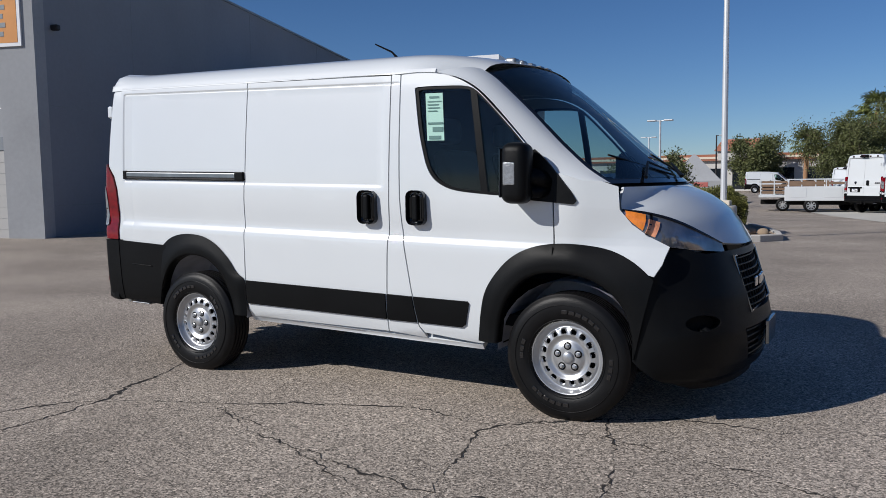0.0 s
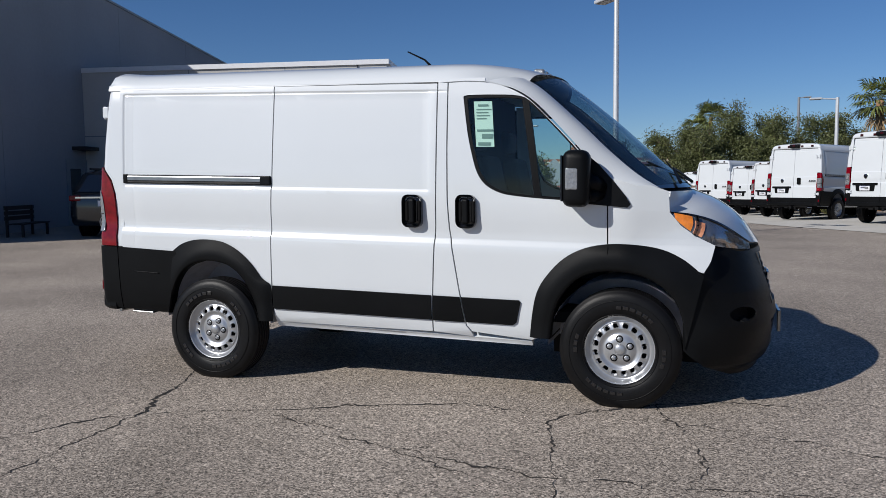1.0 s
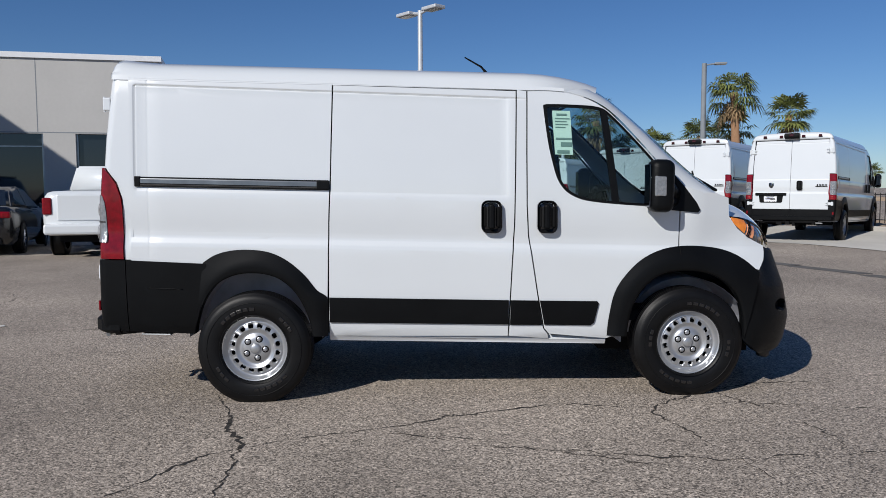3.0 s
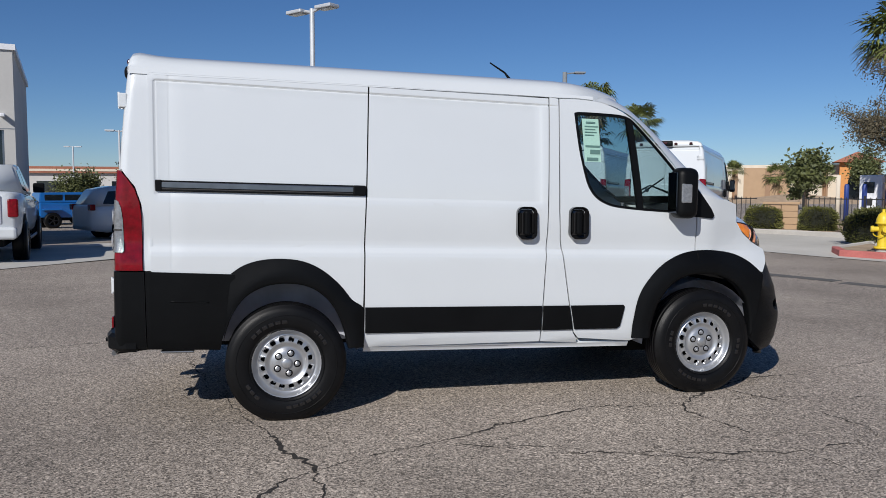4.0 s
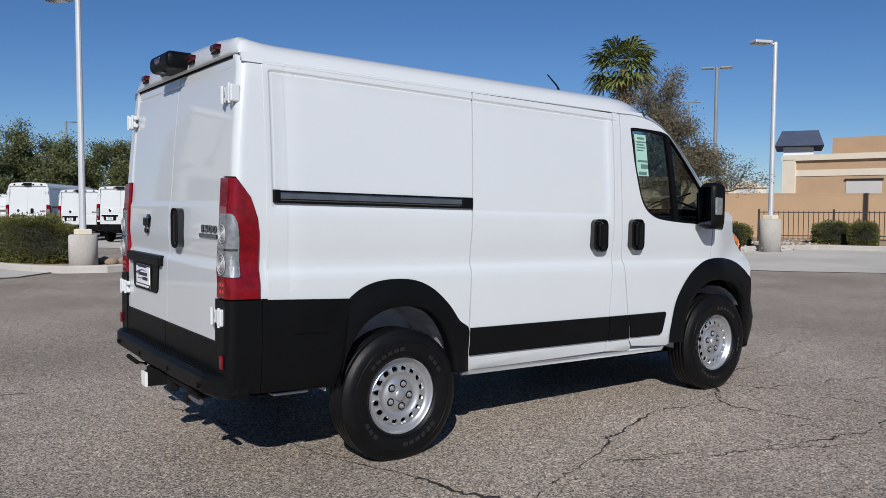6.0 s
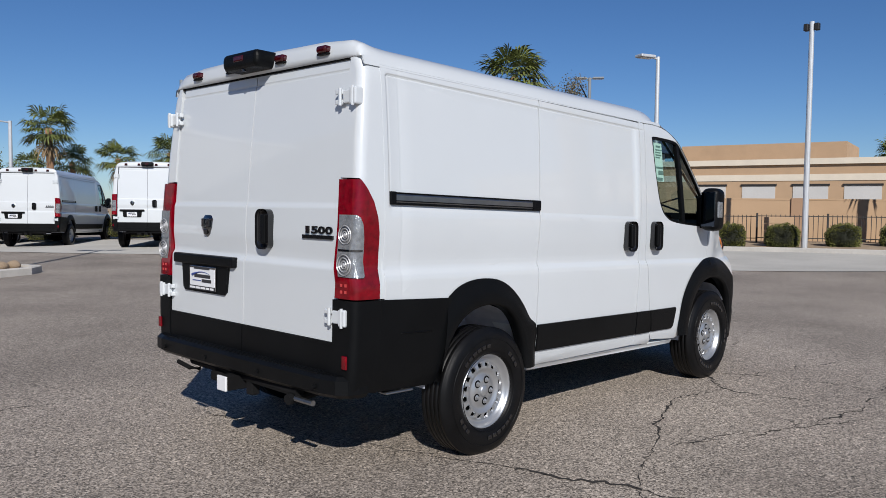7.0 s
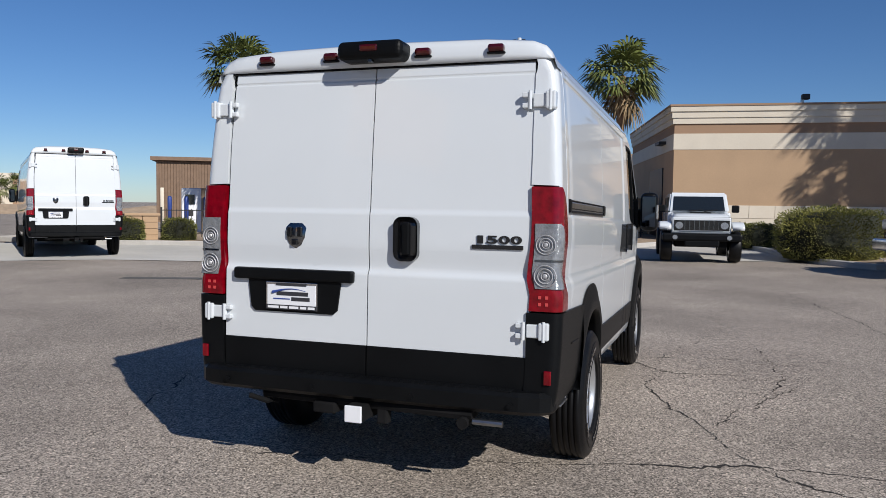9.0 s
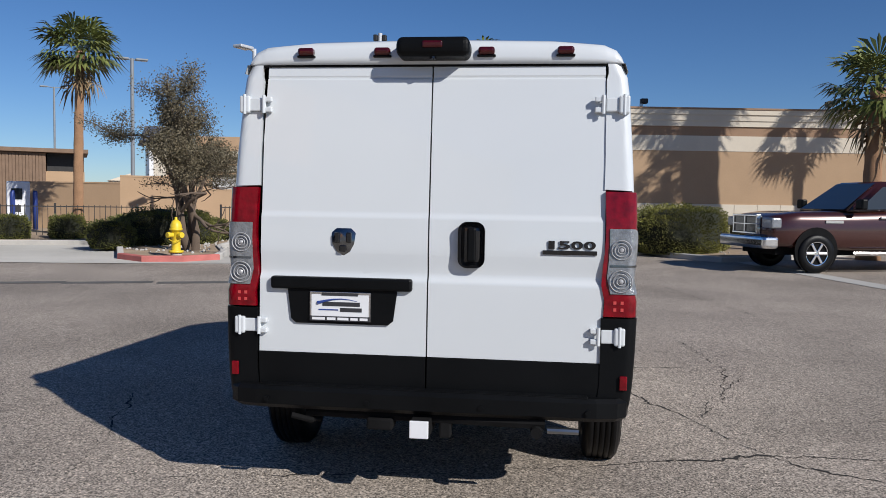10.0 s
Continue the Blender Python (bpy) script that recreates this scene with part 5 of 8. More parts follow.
# cracks: thin ragged troughs of shadowed tar
CRACKS = [
    [(-1.72, -0.82), (-1.54, -1.48), (-1.34, -1.96), (-1.33, -2.24), (-1.31, -2.51), (-1.28, -3.2)],
    [(-1.34, -1.96), (-1.52, -2.08), (-1.66, -2.26), (-1.86, -2.66), (-2.3, -3.0)],
    [(-1.34, -1.96), (-1.0, -1.8), (-0.61, -1.71), (-0.15, -1.43), (0.29, -1.31), (0.67, -1.17), (1.21, -1.29), (1.44, -1.02), (2.06, -0.75), (2.92, -0.58), (4.4, -0.1)],
    [(-0.52, -1.71), (-0.13, -1.91), (0.36, -2.04), (0.74, -2.28), (1.05, -2.39)],
    [(1.41, -1.0), (1.18, -1.38), (1.25, -1.7), (1.34, -2.02), (1.41, -2.6)],
    [(1.77, -0.87), (1.97, -1.36), (2.07, -1.89), (2.0, -2.5)],
    [(9.74, -2.77), (6.09, -3.44), (3.75, -3.77), (2.53, -4.18)],
    [(3.01, -2.11), (1.32, -2.3), (0.28, -2.02), (-0.49, -1.7)],
    [(-0.39, 2.73), (-1.45, 2.32), (-2.37, 2.02)],
    [(-2.3, 1.34), (-2.06, 0.51), (-2.0, -0.1), (-1.86, -0.39), (-1.72, -0.82)],
    [(-4.6, 1.9), (-3.51, 1.97), (-3.12, 2.02), (-2.51, 1.95), (-2.3, 1.34)],
    [(-3.54, 9.07), (-3.33, 7.37), (-3.02, 6.58)],
    [(1.4, -1.08), (2.6, -1.4), (3.85, -1.79), (6.0, -1.6)],
    [(-5.64, 2.08), (-5.26, 2.6), (-4.9, 3.01)],
    [(-5.69, 3.03), (-5.58, 3.46), (-5.71, 4.54), (-6.97, 5.85)],
    [(-14.2, 4.0), (-14.1, 6.0), (-14.16, 8.19)],
    [(1.57, 14.2), (3.06, 14.9), (5.1, 15.6)],
    [(5.0, 4.0), (6.2, 2.2), (9.0, 1.4)],
    [(-7.5, -0.5), (-5.6, 0.4), (-4.6, 1.9)],
]
bm = bmesh.new()
rng = random.Random(5)
for number, line in enumerate(CRACKS):
    bold = 1.6 if number < 3 else (1.15 if number < 8 else 0.9)
    pts, drift = [], Vector((0, 0))
    for a, b in zip(line, line[1:]):
        n = max(2, int(math.dist(a, b) / 0.032))
        for k in range(n):
            t = k / n
            drift = drift * 0.86 + Vector((rng.gauss(0, 0.013), rng.gauss(0, 0.013)))
            pts.append((a[0] + (b[0] - a[0]) * t + drift.x + rng.gauss(0, 0.005), a[1] + (b[1] - a[1]) * t + drift.y + rng.gauss(0, 0.005)))
    prev, swell = None, 0.0
    for i, p in enumerate(pts):
        q, o = pts[min(i + 1, len(pts) - 1)], pts[max(i - 1, 0)]
        d = Vector((q[0] - o[0], q[1] - o[1])).normalized()
        swell = swell * 0.8 + rng.gauss(0, 0.0016)
        w = bold * max(0.0006, 0.0042 + swell + rng.gauss(0, 0.0018)) * (0.4 + 0.6 * math.sin(math.pi * min(1, (i + 1) / len(pts) * 1.4)))
        z = gz(*p) + 0.0025
        row = (bm.verts.new((p[0] - d.y * w, p[1] + d.x * w, z)), bm.verts.new((p[0] + d.y * w, p[1] - d.x * w, z)))
        if prev and not (number > 7 and rng.random() < 0.08):
            bm.faces.new((prev[0], prev[1], row[1], row[0]))
        prev = row
        if rng.random() < 0.05:
            # a crumbled stone's hole beside the crack
            u, v, e = p[0] + rng.gauss(0, 0.012), p[1] + rng.gauss(0, 0.012), rng.uniform(0.004, 0.011)
            bm.faces.new([bm.verts.new((u + e * rng.uniform(0.6, 1) * math.cos(g), v + e * rng.uniform(0.6, 1) * math.sin(g), z + 0.0004)) for g in (0, 1.2, 2.5, 3.8, 5.0)])
tagged(part("asphalt_cracks", bm, CRACKMAT), "dark ragged cracks running across the asphalt", "cracks", kind="stuff")


# ---- buildings ----
def wall_box(thing_ob, name, x0, y0, z0, x1, y1, z1, material, label="", bevel=0.0):
    return part(name, boxed(x0, y0, z0, x1, y1, z1, bevel=bevel), material, thing_ob, label)


dealer = thing("dealership_building", "slate grey and beige dealership workshop", "building", -15.75, 7.66, 0.0, 18.5)
wall_box(dealer, "wall", -22, 0.02, -0.3, 0.0, 30.0, 8.36, DARKWALL, "tall slate grey wall")
wall_box(dealer, "parapet_cap", -22.1, 0.0, 8.36, 0.06, 30.1, 8.44, DARKPOLE)
wall_box(dealer, "end_wall", -14.0, -0.35, -0.3, 0.04, 0.0, 8.6, GREYWALL, "pale grey concrete end wall")
wall_box(dealer, "pilaster", -1.0, -0.43, -0.3, 0.05, -0.35, 8.6, GREYWALL)
for k in range(8):
    wall_box(dealer, "garage_slat", -5.8, -0.40, 0.05 + k * 0.287, -1.0, -0.37, 0.05 + k * 0.287 + 0.28, BEIGEWALL)
wall_box(dealer, "door_header", -5.9, -0.42, 2.36, -0.98, -0.36, 2.7, DARKPOLE)
for z in (0.95, 3.42):
    wall_box(dealer, "panel_joint", -14.0, -0.362, z, -0.02, -0.349, z + 0.03, WHITEPL)
wall_box(dealer, "panel_joint", -1.02, -0.362, 2.75, -0.98, -0.349, 8.5, WHITEPL)
for y in (4.0, 12.6, 20.6):
    wall_box(dealer, "panel_joint", -0.001, y, 0, 0.006, y + 0.03, 8.3, DARKPOLE)
for z in (0.9, 3.5):
    wall_box(dealer, "panel_joint", -0.001, 0.1, z, 0.005, 30.0, z + 0.025, DARKPOLE)
ban = wall_box(dealer, "banner_frame", -4.3, -0.48, 4.95, -0.28, -0.43, 8.1, WHITEPL, "white framed orange banner")
part("banner_print", boxed(-4.25, -0.486, 5.04, -0.37, -0.478, 8.05), ORANGE, ban)
for k in range(5):
    part("banner_bar", boxed(-1.3, -0.492, 5.2 + 0.22 * k, -0.75 + 0.06 * (k % 2), -0.484, 5.32 + 0.22 * k), DARKPOLE, ban)
part("wall_camera", boxed(0.0, 0.26, 5.45, 0.22, 0.41, 5.6, bevel=0.04), IRON, dealer)
for y, y1 in ((8.2, 9.8), (10.5, 11.9), (14.1, 17.6)):
    part("door_canopy", boxed(0.0, y, 2.68, 0.5, y1, 2.8), IRON, dealer)
for y in (7.7, 9.1, 10.7, 14.4, 16.0):
    d = part("door", boxed(0.0, y, 0.05, 0.03, y + 1.25, 2.36, bevel=0.004), DARKPOLE, dealer)
    part("door_pane", boxed(0.028, y + 0.25, 1.0, 0.036, y + 1.0, 2.05), DARKGLASS, d)
part("wall_lamp", boxed(0.0, 10.3, 3.5, 0.18, 10.55, 3.75, bevel=0.03), IRON, dealer)
part("wall_lamp", boxed(0.0, 21.0, 4.4, 0.18, 21.3, 4.7, bevel=0.03), IRON, dealer)
bench = thing("bench", "dark slatted bench against the workshop wall", "bench", -16.0, 10.9, 0.0, 108.5)
for k in range(3):
    part("seat_slat", boxed(-0.75, -0.5 + 0.14 * k, 0.44, 0.75, -0.38 + 0.14 * k, 0.48, bevel=0.008), IRON, bench)
    part("back_slat", boxed(-0.75, -0.05, 0.56 + 0.14 * k, 0.75, -0.01, 0.67 + 0.14 * k, bevel=0.008), IRON, bench)
for x in (-0.65, 0.65):
    part("leg", boxed(x - 0.03, -0.48, 0.0, x + 0.03, -0.42, 0.44), IRON, bench)
    part("leg", boxed(x - 0.03, -0.06, 0.0, x + 0.03, 0.0, 0.95), IRON, bench)
# lower wing with the showroom window
wing = thing("showroom_wing", "beige stucco showroom wing with dark glazing", "building", -18.12, 16.53, 0.0, 12.0)
for x0, x1 in ((-8.0, 2.9), (6.85, 7.75), (9.92, 10.2)):
    wall_box(wing, "wall", x0, 0.0, -0.3, x1, 0.3, 5.38, BEIGEWALL)
wall_box(wing, "wall", 2.9, 0.0, 3.15, 6.85, 0.3, 5.38, BEIGEWALL)
wall_box(wing, "wall", 7.75, 0.0, 3.15, 9.92, 0.3, 5.38, BEIGEWALL)
wall_box(wing, "wall", 2.9, 0.0, -0.3, 6.85, 0.3, 0.98, BEIGEWALL)
wall_box(wing, "wall", 7.75, 0.0, -0.3, 9.92, 0.3, 0.3, BEIGEWALL)
wall_box(wing, "wall", 9.9, 0.3, -0.3, 10.2, 9.0, 5.38, BEIGEWALL)
wall_box(wing, "roof", -8.0, 0.3, 5.2, 9.9, 9.0, 5.3, BEIGEWALL)
wall_box(wing, "parapet_cap", -8.0, -0.06, 5.38, 10.28, 0.36, 5.54, WHITEPL)
wall_box(wing, "parapet_cap", 9.86, 0.36, 5.38, 10.28, 9.0, 5.54, WHITEPL)
for x in (3.3, 6.7):
    wall_box(wing, "panel_joint", x, -0.004, 3.2, x + 0.025, 0.0, 5.38, DARKPOLE)
wall_box(wing, "panel_joint", -8.0, -0.004, 3.17, 10.2, 0.0, 3.2, DARKPOLE)
win = wall_box(wing, "window", 2.9, 0.16, 0.98, 6.85, 0.2, 3.15, DARKGLASS, "dark tinted showroom window")
for x in (2.9, 5.3, 6.79):
    part("mullion", boxed(x, 0.1, 0.98, x + 0.06, 0.16, 3.15), ALU, win)
part("mullion", boxed(2.9, 0.1, 2.75, 6.85, 0.16, 2.79), ALU, win)
win = wall_box(wing, "window", 7.75, 0.16, 0.3, 9.92, 0.2, 3.15, DARKGLASS)
for x in (7.75, 9.86):
    part("mullion", boxed(x, 0.1, 0.3, x + 0.06, 0.16, 3.15), ALU, win)
bm = bmesh.new()
tube(bm, [(9.2, -0.03, 5.38), (9.25, -0.08, 5.1), (9.23, -0.05, 4.4), (9.35, -0.05, 3.7)], 0.022, 6)
box(bm, 9.28, -0.1, 3.6, 9.42, 0.0, 3.75, 0.01)
part("loose_cable", bm, IRON, wing)
part("wall_camera", boxed(9.85, -0.28, 3.5, 9.97, 0.0, 3.6, bevel=0.02), WHITEPL, wing)

# tan building with banded cornice
tan = thing("tan_building", "tan stucco building with cream bands and stepped cornice", "building", 24.65, -0.05, 0.0, -83.0)
wall_box(tan, "wall", 0, 0, -0.2, 27, 12, 3.68, TANWALL, "tan stucco wall")
wall_box(tan, "band", -0.02, -0.02, 3.68, 27, 12, 4.27, CREAM, "cream painted band")
wall_box(tan, "band", 0, 0, 4.27, 27, 12, 4.63, BROWNWALL, "brown painted band")
for k, (z0, z1, o) in enumerate(((4.63, 4.85, 0.06), (4.85, 5.08, 0.10), (5.08, 5.27, 0.15), (5.27, 5.34, 0.18))):
    wall_box(tan, "cornice", -o, -o, z0, 27, 12, z1, CREAM if k < 3 else BROWNWALL)
for k in range(30):
    part("base_stone", boxed(0.02 + k * 0.9, -0.06, 1.15 + 0.0, 0.02 + k * 0.9 + 0.885, -0.002, 1.62, bevel=0.006), CREAM, tan)
wall_box(tan, "base_course", 0, -0.05, -0.2, 27, 0, 1.14, CREAM)
wall_box(tan, "side_door", -0.05, 2.2, 0, -0.0, 5.6, 3.1, IRON)
wall_box(tan, "side_lamp", -0.3, 1.6, 4.0, 0.0, 2.6, 4.12, IRON)
for x in (4.75, 12.2):
    v = part("roof_vent", boxed(x - 0.05, 1.0, 5.3, x + 0.05, 1.1, 5.6), ALU, tan)
    part("vent_cap", boxed(x - 0.14, 0.92, 5.6, x + 0.14, 1.2, 5.8, bevel=0.03), IRON, v)

for child in tan.children:
    for v in child.data.vertices:
        v.co.x -= 0.105 * max(0.0, v.co.y)

far = thing("tan_workshop", "distant tan workshop with roller doors and cream cornice", "building", 56.9, 27.7, 0.0, -80.0)
wall_box(far, "wall", -3.3, 0, 0, 17, 12, 5.0, TANWALL)
wall_box(far, "corner_pier", -3.6, -0.25, 0, -2.6, 1.2, 5.1, CREAM)
wall_box(far, "upper_block", -1.2, 4, 5.0, 12, 12, 7.0, TANWALL)
wall_box(far, "cornice", -3.7, -0.25, 5.0, 17.2, 0.4, 5.45, CREAM)
wall_box(far, "band", -2.6, -0.06, 3.75, 17, 0, 4.25, CREAM)
wall_box(far, "corner_pier", 15.6, -0.25, 0, 17.2, 0.5, 5.6, CREAM)
for x in (1.2, 5.0, 8.8, 12.4):
    d = wall_box(far, "roller_door", x, -0.05, 0, x + 2.5, 0.0, 3.35, BEIGEWALL)
    part("door_head", boxed(x - 0.1, -0.12, 3.35, x + 2.6, 0.0, 3.5), IRON, d)
far2 = thing("tan_garage", "distant tan building with a wide dark opening", "building", 61.0, 12.0, 0.0, -92.0)
wall_box(far2, "wall", 0, 0, 3.4, 16, 8, 5.9, TANWALL)
wall_box(far2, "wall", 0, 0, 0, 2.0, 8, 3.4, TANWALL)
# back wall coloured near-black, painting the shade inside the bay
wall_box(far2, "back_wall", 2.0, 6, 0, 16, 8, 3.4, IRON)
for x in (4.6, 7.2, 9.8, 12.4):
    part("column", boxed(x, 0.2, 0, x + 0.3, 0.5, 3.4), ALU, far2)

slat = thing("slat_building", "brown timber-slat enclosure with a flat roof", "building", 33.4, 30.6, 0.4, -58.0)
wall_box(slat, "wall", 0, 0.05, -0.3, 4.0, 5, 3.6, WOOD)
for k in range(24):
    part("slat", boxed(0.01 + k * 0.166, 0.0, 0.0, 0.145 + k * 0.166, 0.05, 3.55, bevel=0.004), WOOD, slat)
wall_box(slat, "roof", -0.3, -0.3, 3.6, 6.2, 5.3, 3.82, WOOD)
wall_box(slat, "wall", 4.0, 0.3, -0.3, 6.0, 5, 2.55, TANWALL)
# solid near-black block paints the shaded inside of the open gap
wall_box(slat, "opening", 4.05, 0.8, 2.55, 5.9, 5, 3.6, IRON)
for x in (5.8,):
    part("post", boxed(x, 0.35, 2.5, x + 0.18, 0.5, 3.6), IRON, slat)

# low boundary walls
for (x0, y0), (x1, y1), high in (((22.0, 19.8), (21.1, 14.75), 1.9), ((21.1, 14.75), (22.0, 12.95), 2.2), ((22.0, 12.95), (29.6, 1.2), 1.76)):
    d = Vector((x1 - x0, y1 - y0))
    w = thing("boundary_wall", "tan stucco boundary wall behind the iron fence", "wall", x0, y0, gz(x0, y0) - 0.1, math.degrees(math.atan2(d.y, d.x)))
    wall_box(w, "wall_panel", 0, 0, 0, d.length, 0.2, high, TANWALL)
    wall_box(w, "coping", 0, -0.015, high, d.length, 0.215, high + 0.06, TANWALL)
    # raised brown strip, added in place of a dark vertical band
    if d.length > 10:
        wall_box(w, "pier", 6.85, -0.09, 0, 7.28, 0.0, high + 0.08, BROWNWALL, "brown strip standing in for a dark wall band")

# white gabled building, shed and trees beyond the boundary wall
gable = thing("gabled_building", "white two-storey building under a slate blue gable roof", "building", 61.0, 33.9, 0.0, -60.0)
wall_box(gable, "wall", -0.2, 0.0, 0.0, 2.2, 7.0, 6.5, WHITEPL, "white rendered wall")
# recess shade put into a flat grey panel on the wall
wall_box(gable, "recess", 0.5, -0.03, 1.6, 1.3, 0.0, 4.6, DARKPOLE)
bm = bmesh.new()
for v in ((-0.9, -0.8, 6.55), (3.0, -0.8, 6.55), (3.0, 7.5, 6.55), (-0.9, 7.5, 6.55), (-0.4, 3.0, 8.15), (2.6, 3.0, 8.15)):
    bm.verts.new(v)
bm.verts.ensure_lookup_table()
for f in ((0, 1, 5, 4), (1, 2, 5), (2, 3, 4, 5), (3, 0, 4), (3, 2, 1, 0)):
    bm.faces.new([bm.verts[i] for i in f])
part("roof", bm, BLUEROOF, gable, "slate blue sheet roof")
shed = thing("garden_shed", "cream timber shed with a low gable", "shed", 45.8, 29.1, 0.0, -56.5)
wall_box(shed, "wall", 0, 0, 0, 2.45, 3.0, 2.72, CREAM)
for x0 in (0.62, 1.32):
    wall_box(shed, "door", x0, -0.04, 0.3, x0 + 0.62, 0.0, 2.55, BEIGEWALL)
bm = bmesh.new()
for y0 in (-0.15, 3.15):
    for v in ((-0.2, y0, 2.68), (2.65, y0, 2.68), (1.22, y0, 3.2)):
        bm.verts.new(v)
bm.verts.ensure_lookup_table()
for f in ((0, 1, 2), (5, 4, 3), (0, 2, 5, 3), (2, 1, 4, 5), (1, 0, 3, 4)):
    bm.faces.new([bm.verts[i] for i in f])
part("roof", bm, CREAM, shed)

# far mall, house, red-roofed stores
mall = thing("shopping_mall", "distant peach stucco mall with an arched orange entrance", "building", 63.5, 94.5, 0.0, -37.5)
wall_box(mall, "wall", 0, 0, 0, 20, 8, 5.0, CREAM)
wall_box(mall, "wall", 3, -0.4, 0, 9, 0, 4.6, TANWALL)
wall_box(mall, "entrance", 15.0, -1.5, 0, 19.5, 0, 5.2, ORANGE)
bm = bmesh.new()
tube(bm, [(17.2, -1.6, 0.0), (17.2, -1.45, 0.0)], 1.2, 20)
bmesh.ops.transform(bm, matrix=Matrix.Translation((0, 0, 2.5)), verts=bm.verts)
part("arch_window", bm, DARKGLASS, mall)
wall_box(mall, "arch_base", 16.0, -1.6, 0, 18.4, -1.5, 2.5, DARKGLASS)
bm = bmesh.new()
bmesh.ops.create_cone(bm, cap_ends=True, segments=4, radius1=4.4, radius2=0.3, depth=1.4, matrix=Matrix.Translation((17.2, 0.6, 5.9)) @ Matrix.Rotation(math.pi / 4, 4, "Z"))
part("roof", bm, REDROOF, mall)
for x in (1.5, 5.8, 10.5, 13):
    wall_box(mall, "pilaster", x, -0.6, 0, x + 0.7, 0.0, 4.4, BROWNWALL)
berm = thing("roadside_berm", "pale sandy verge along the far road", "verge", 40.0, 62.0, 0.0, -38.0)
for k, (y0, z1, m) in enumerate(((0, 0.9, SOIL), (6, 1.2, SOIL))):
    bm = grid(bmesh.new(), lambda u, v: Vector((-40 + 95 * u, y0 + 5 * v, -0.65 + (z1 + 0.65) * math.sin(math.pi * v) * (0.8 + 0.2 * math.sin(u * 40)))), 40, 5)
    part("bank", bm, m, berm, smooth=True)
stores = thing("red_roofed_stores", "distant pale stores under a red tiled roof band", "building", -60.0, 112.0, -0.62, 0.0)
wall_box(stores, "wall", 0, 0, 0, 60, 10, 4.3, BEIGEWALL)
wall_box(stores, "roof_band", -0.4, -0.5, 4.3, 60.4, 4, 5.2, REDROOF)
wall_box(stores, "fascia", -0.45, -0.55, 4.55, 60.4, -0.5, 4.85, CREAM)
for k in range(12):
    part("store_window", boxed(1.0 + k * 4.8, -0.05, 0.3, 4.2 + k * 4.8, 0.0, 3.2), DARKGLASS, stores)
wall_box(stores, "gable_block", 42.5, -2, 4.3, 48.5, 4, 5.6, BEIGEWALL)
bm = bmesh.new()
for v in ((42.1, -2.4, 5.6), (48.9, -2.4, 5.6), (48.9, 4.4, 5.6), (42.1, 4.4, 5.6), (42.6, 1, 7.3), (47.6, 1, 7.3)):
    bm.verts.new(v)
bm.verts.ensure_lookup_table()
for f in ((0, 1, 5, 4), (1, 2, 5), (2, 3, 4, 5), (3, 0, 4), (3, 2, 1, 0)):
    bm.faces.new([bm.verts[i] for i in f])
part("gable_roof", bm, REDROOF, stores)
tent = thing("canopy_tent", "grey peaked canopy tent", "tent", -9.9, 58.0, gz(-9.9, 58.0), 10)
tent.scale = (1.5, 1.5, 1.6)
bm = bmesh.new()
bmesh.ops.create_cone(bm, cap_ends=False, segments=4, radius1=1.9, radius2=0.05, depth=1.3, matrix=Matrix.Translation((0, 0, 1.75)) @ Matrix.Rotation(math.pi / 4, 4, "Z"))
part("canopy", bm, GREYWALL, tent)
part("valance", boxed(-1.34, -1.36, 0.75, 1.34, -1.33, 1.1), GREYWALL, tent)
part("sign_bar", boxed(-0.7, -1.38, 0.82, 0.7, -1.36, 1.03), REDKERB, tent)
for sx in (-1.3, 1.3):
    for sy in (-1.3, 1.3):
        part("leg", boxed(sx - 0.03, sy - 0.03, 0, sx + 0.03, sy + 0.03, 1.1), ALU, tent)


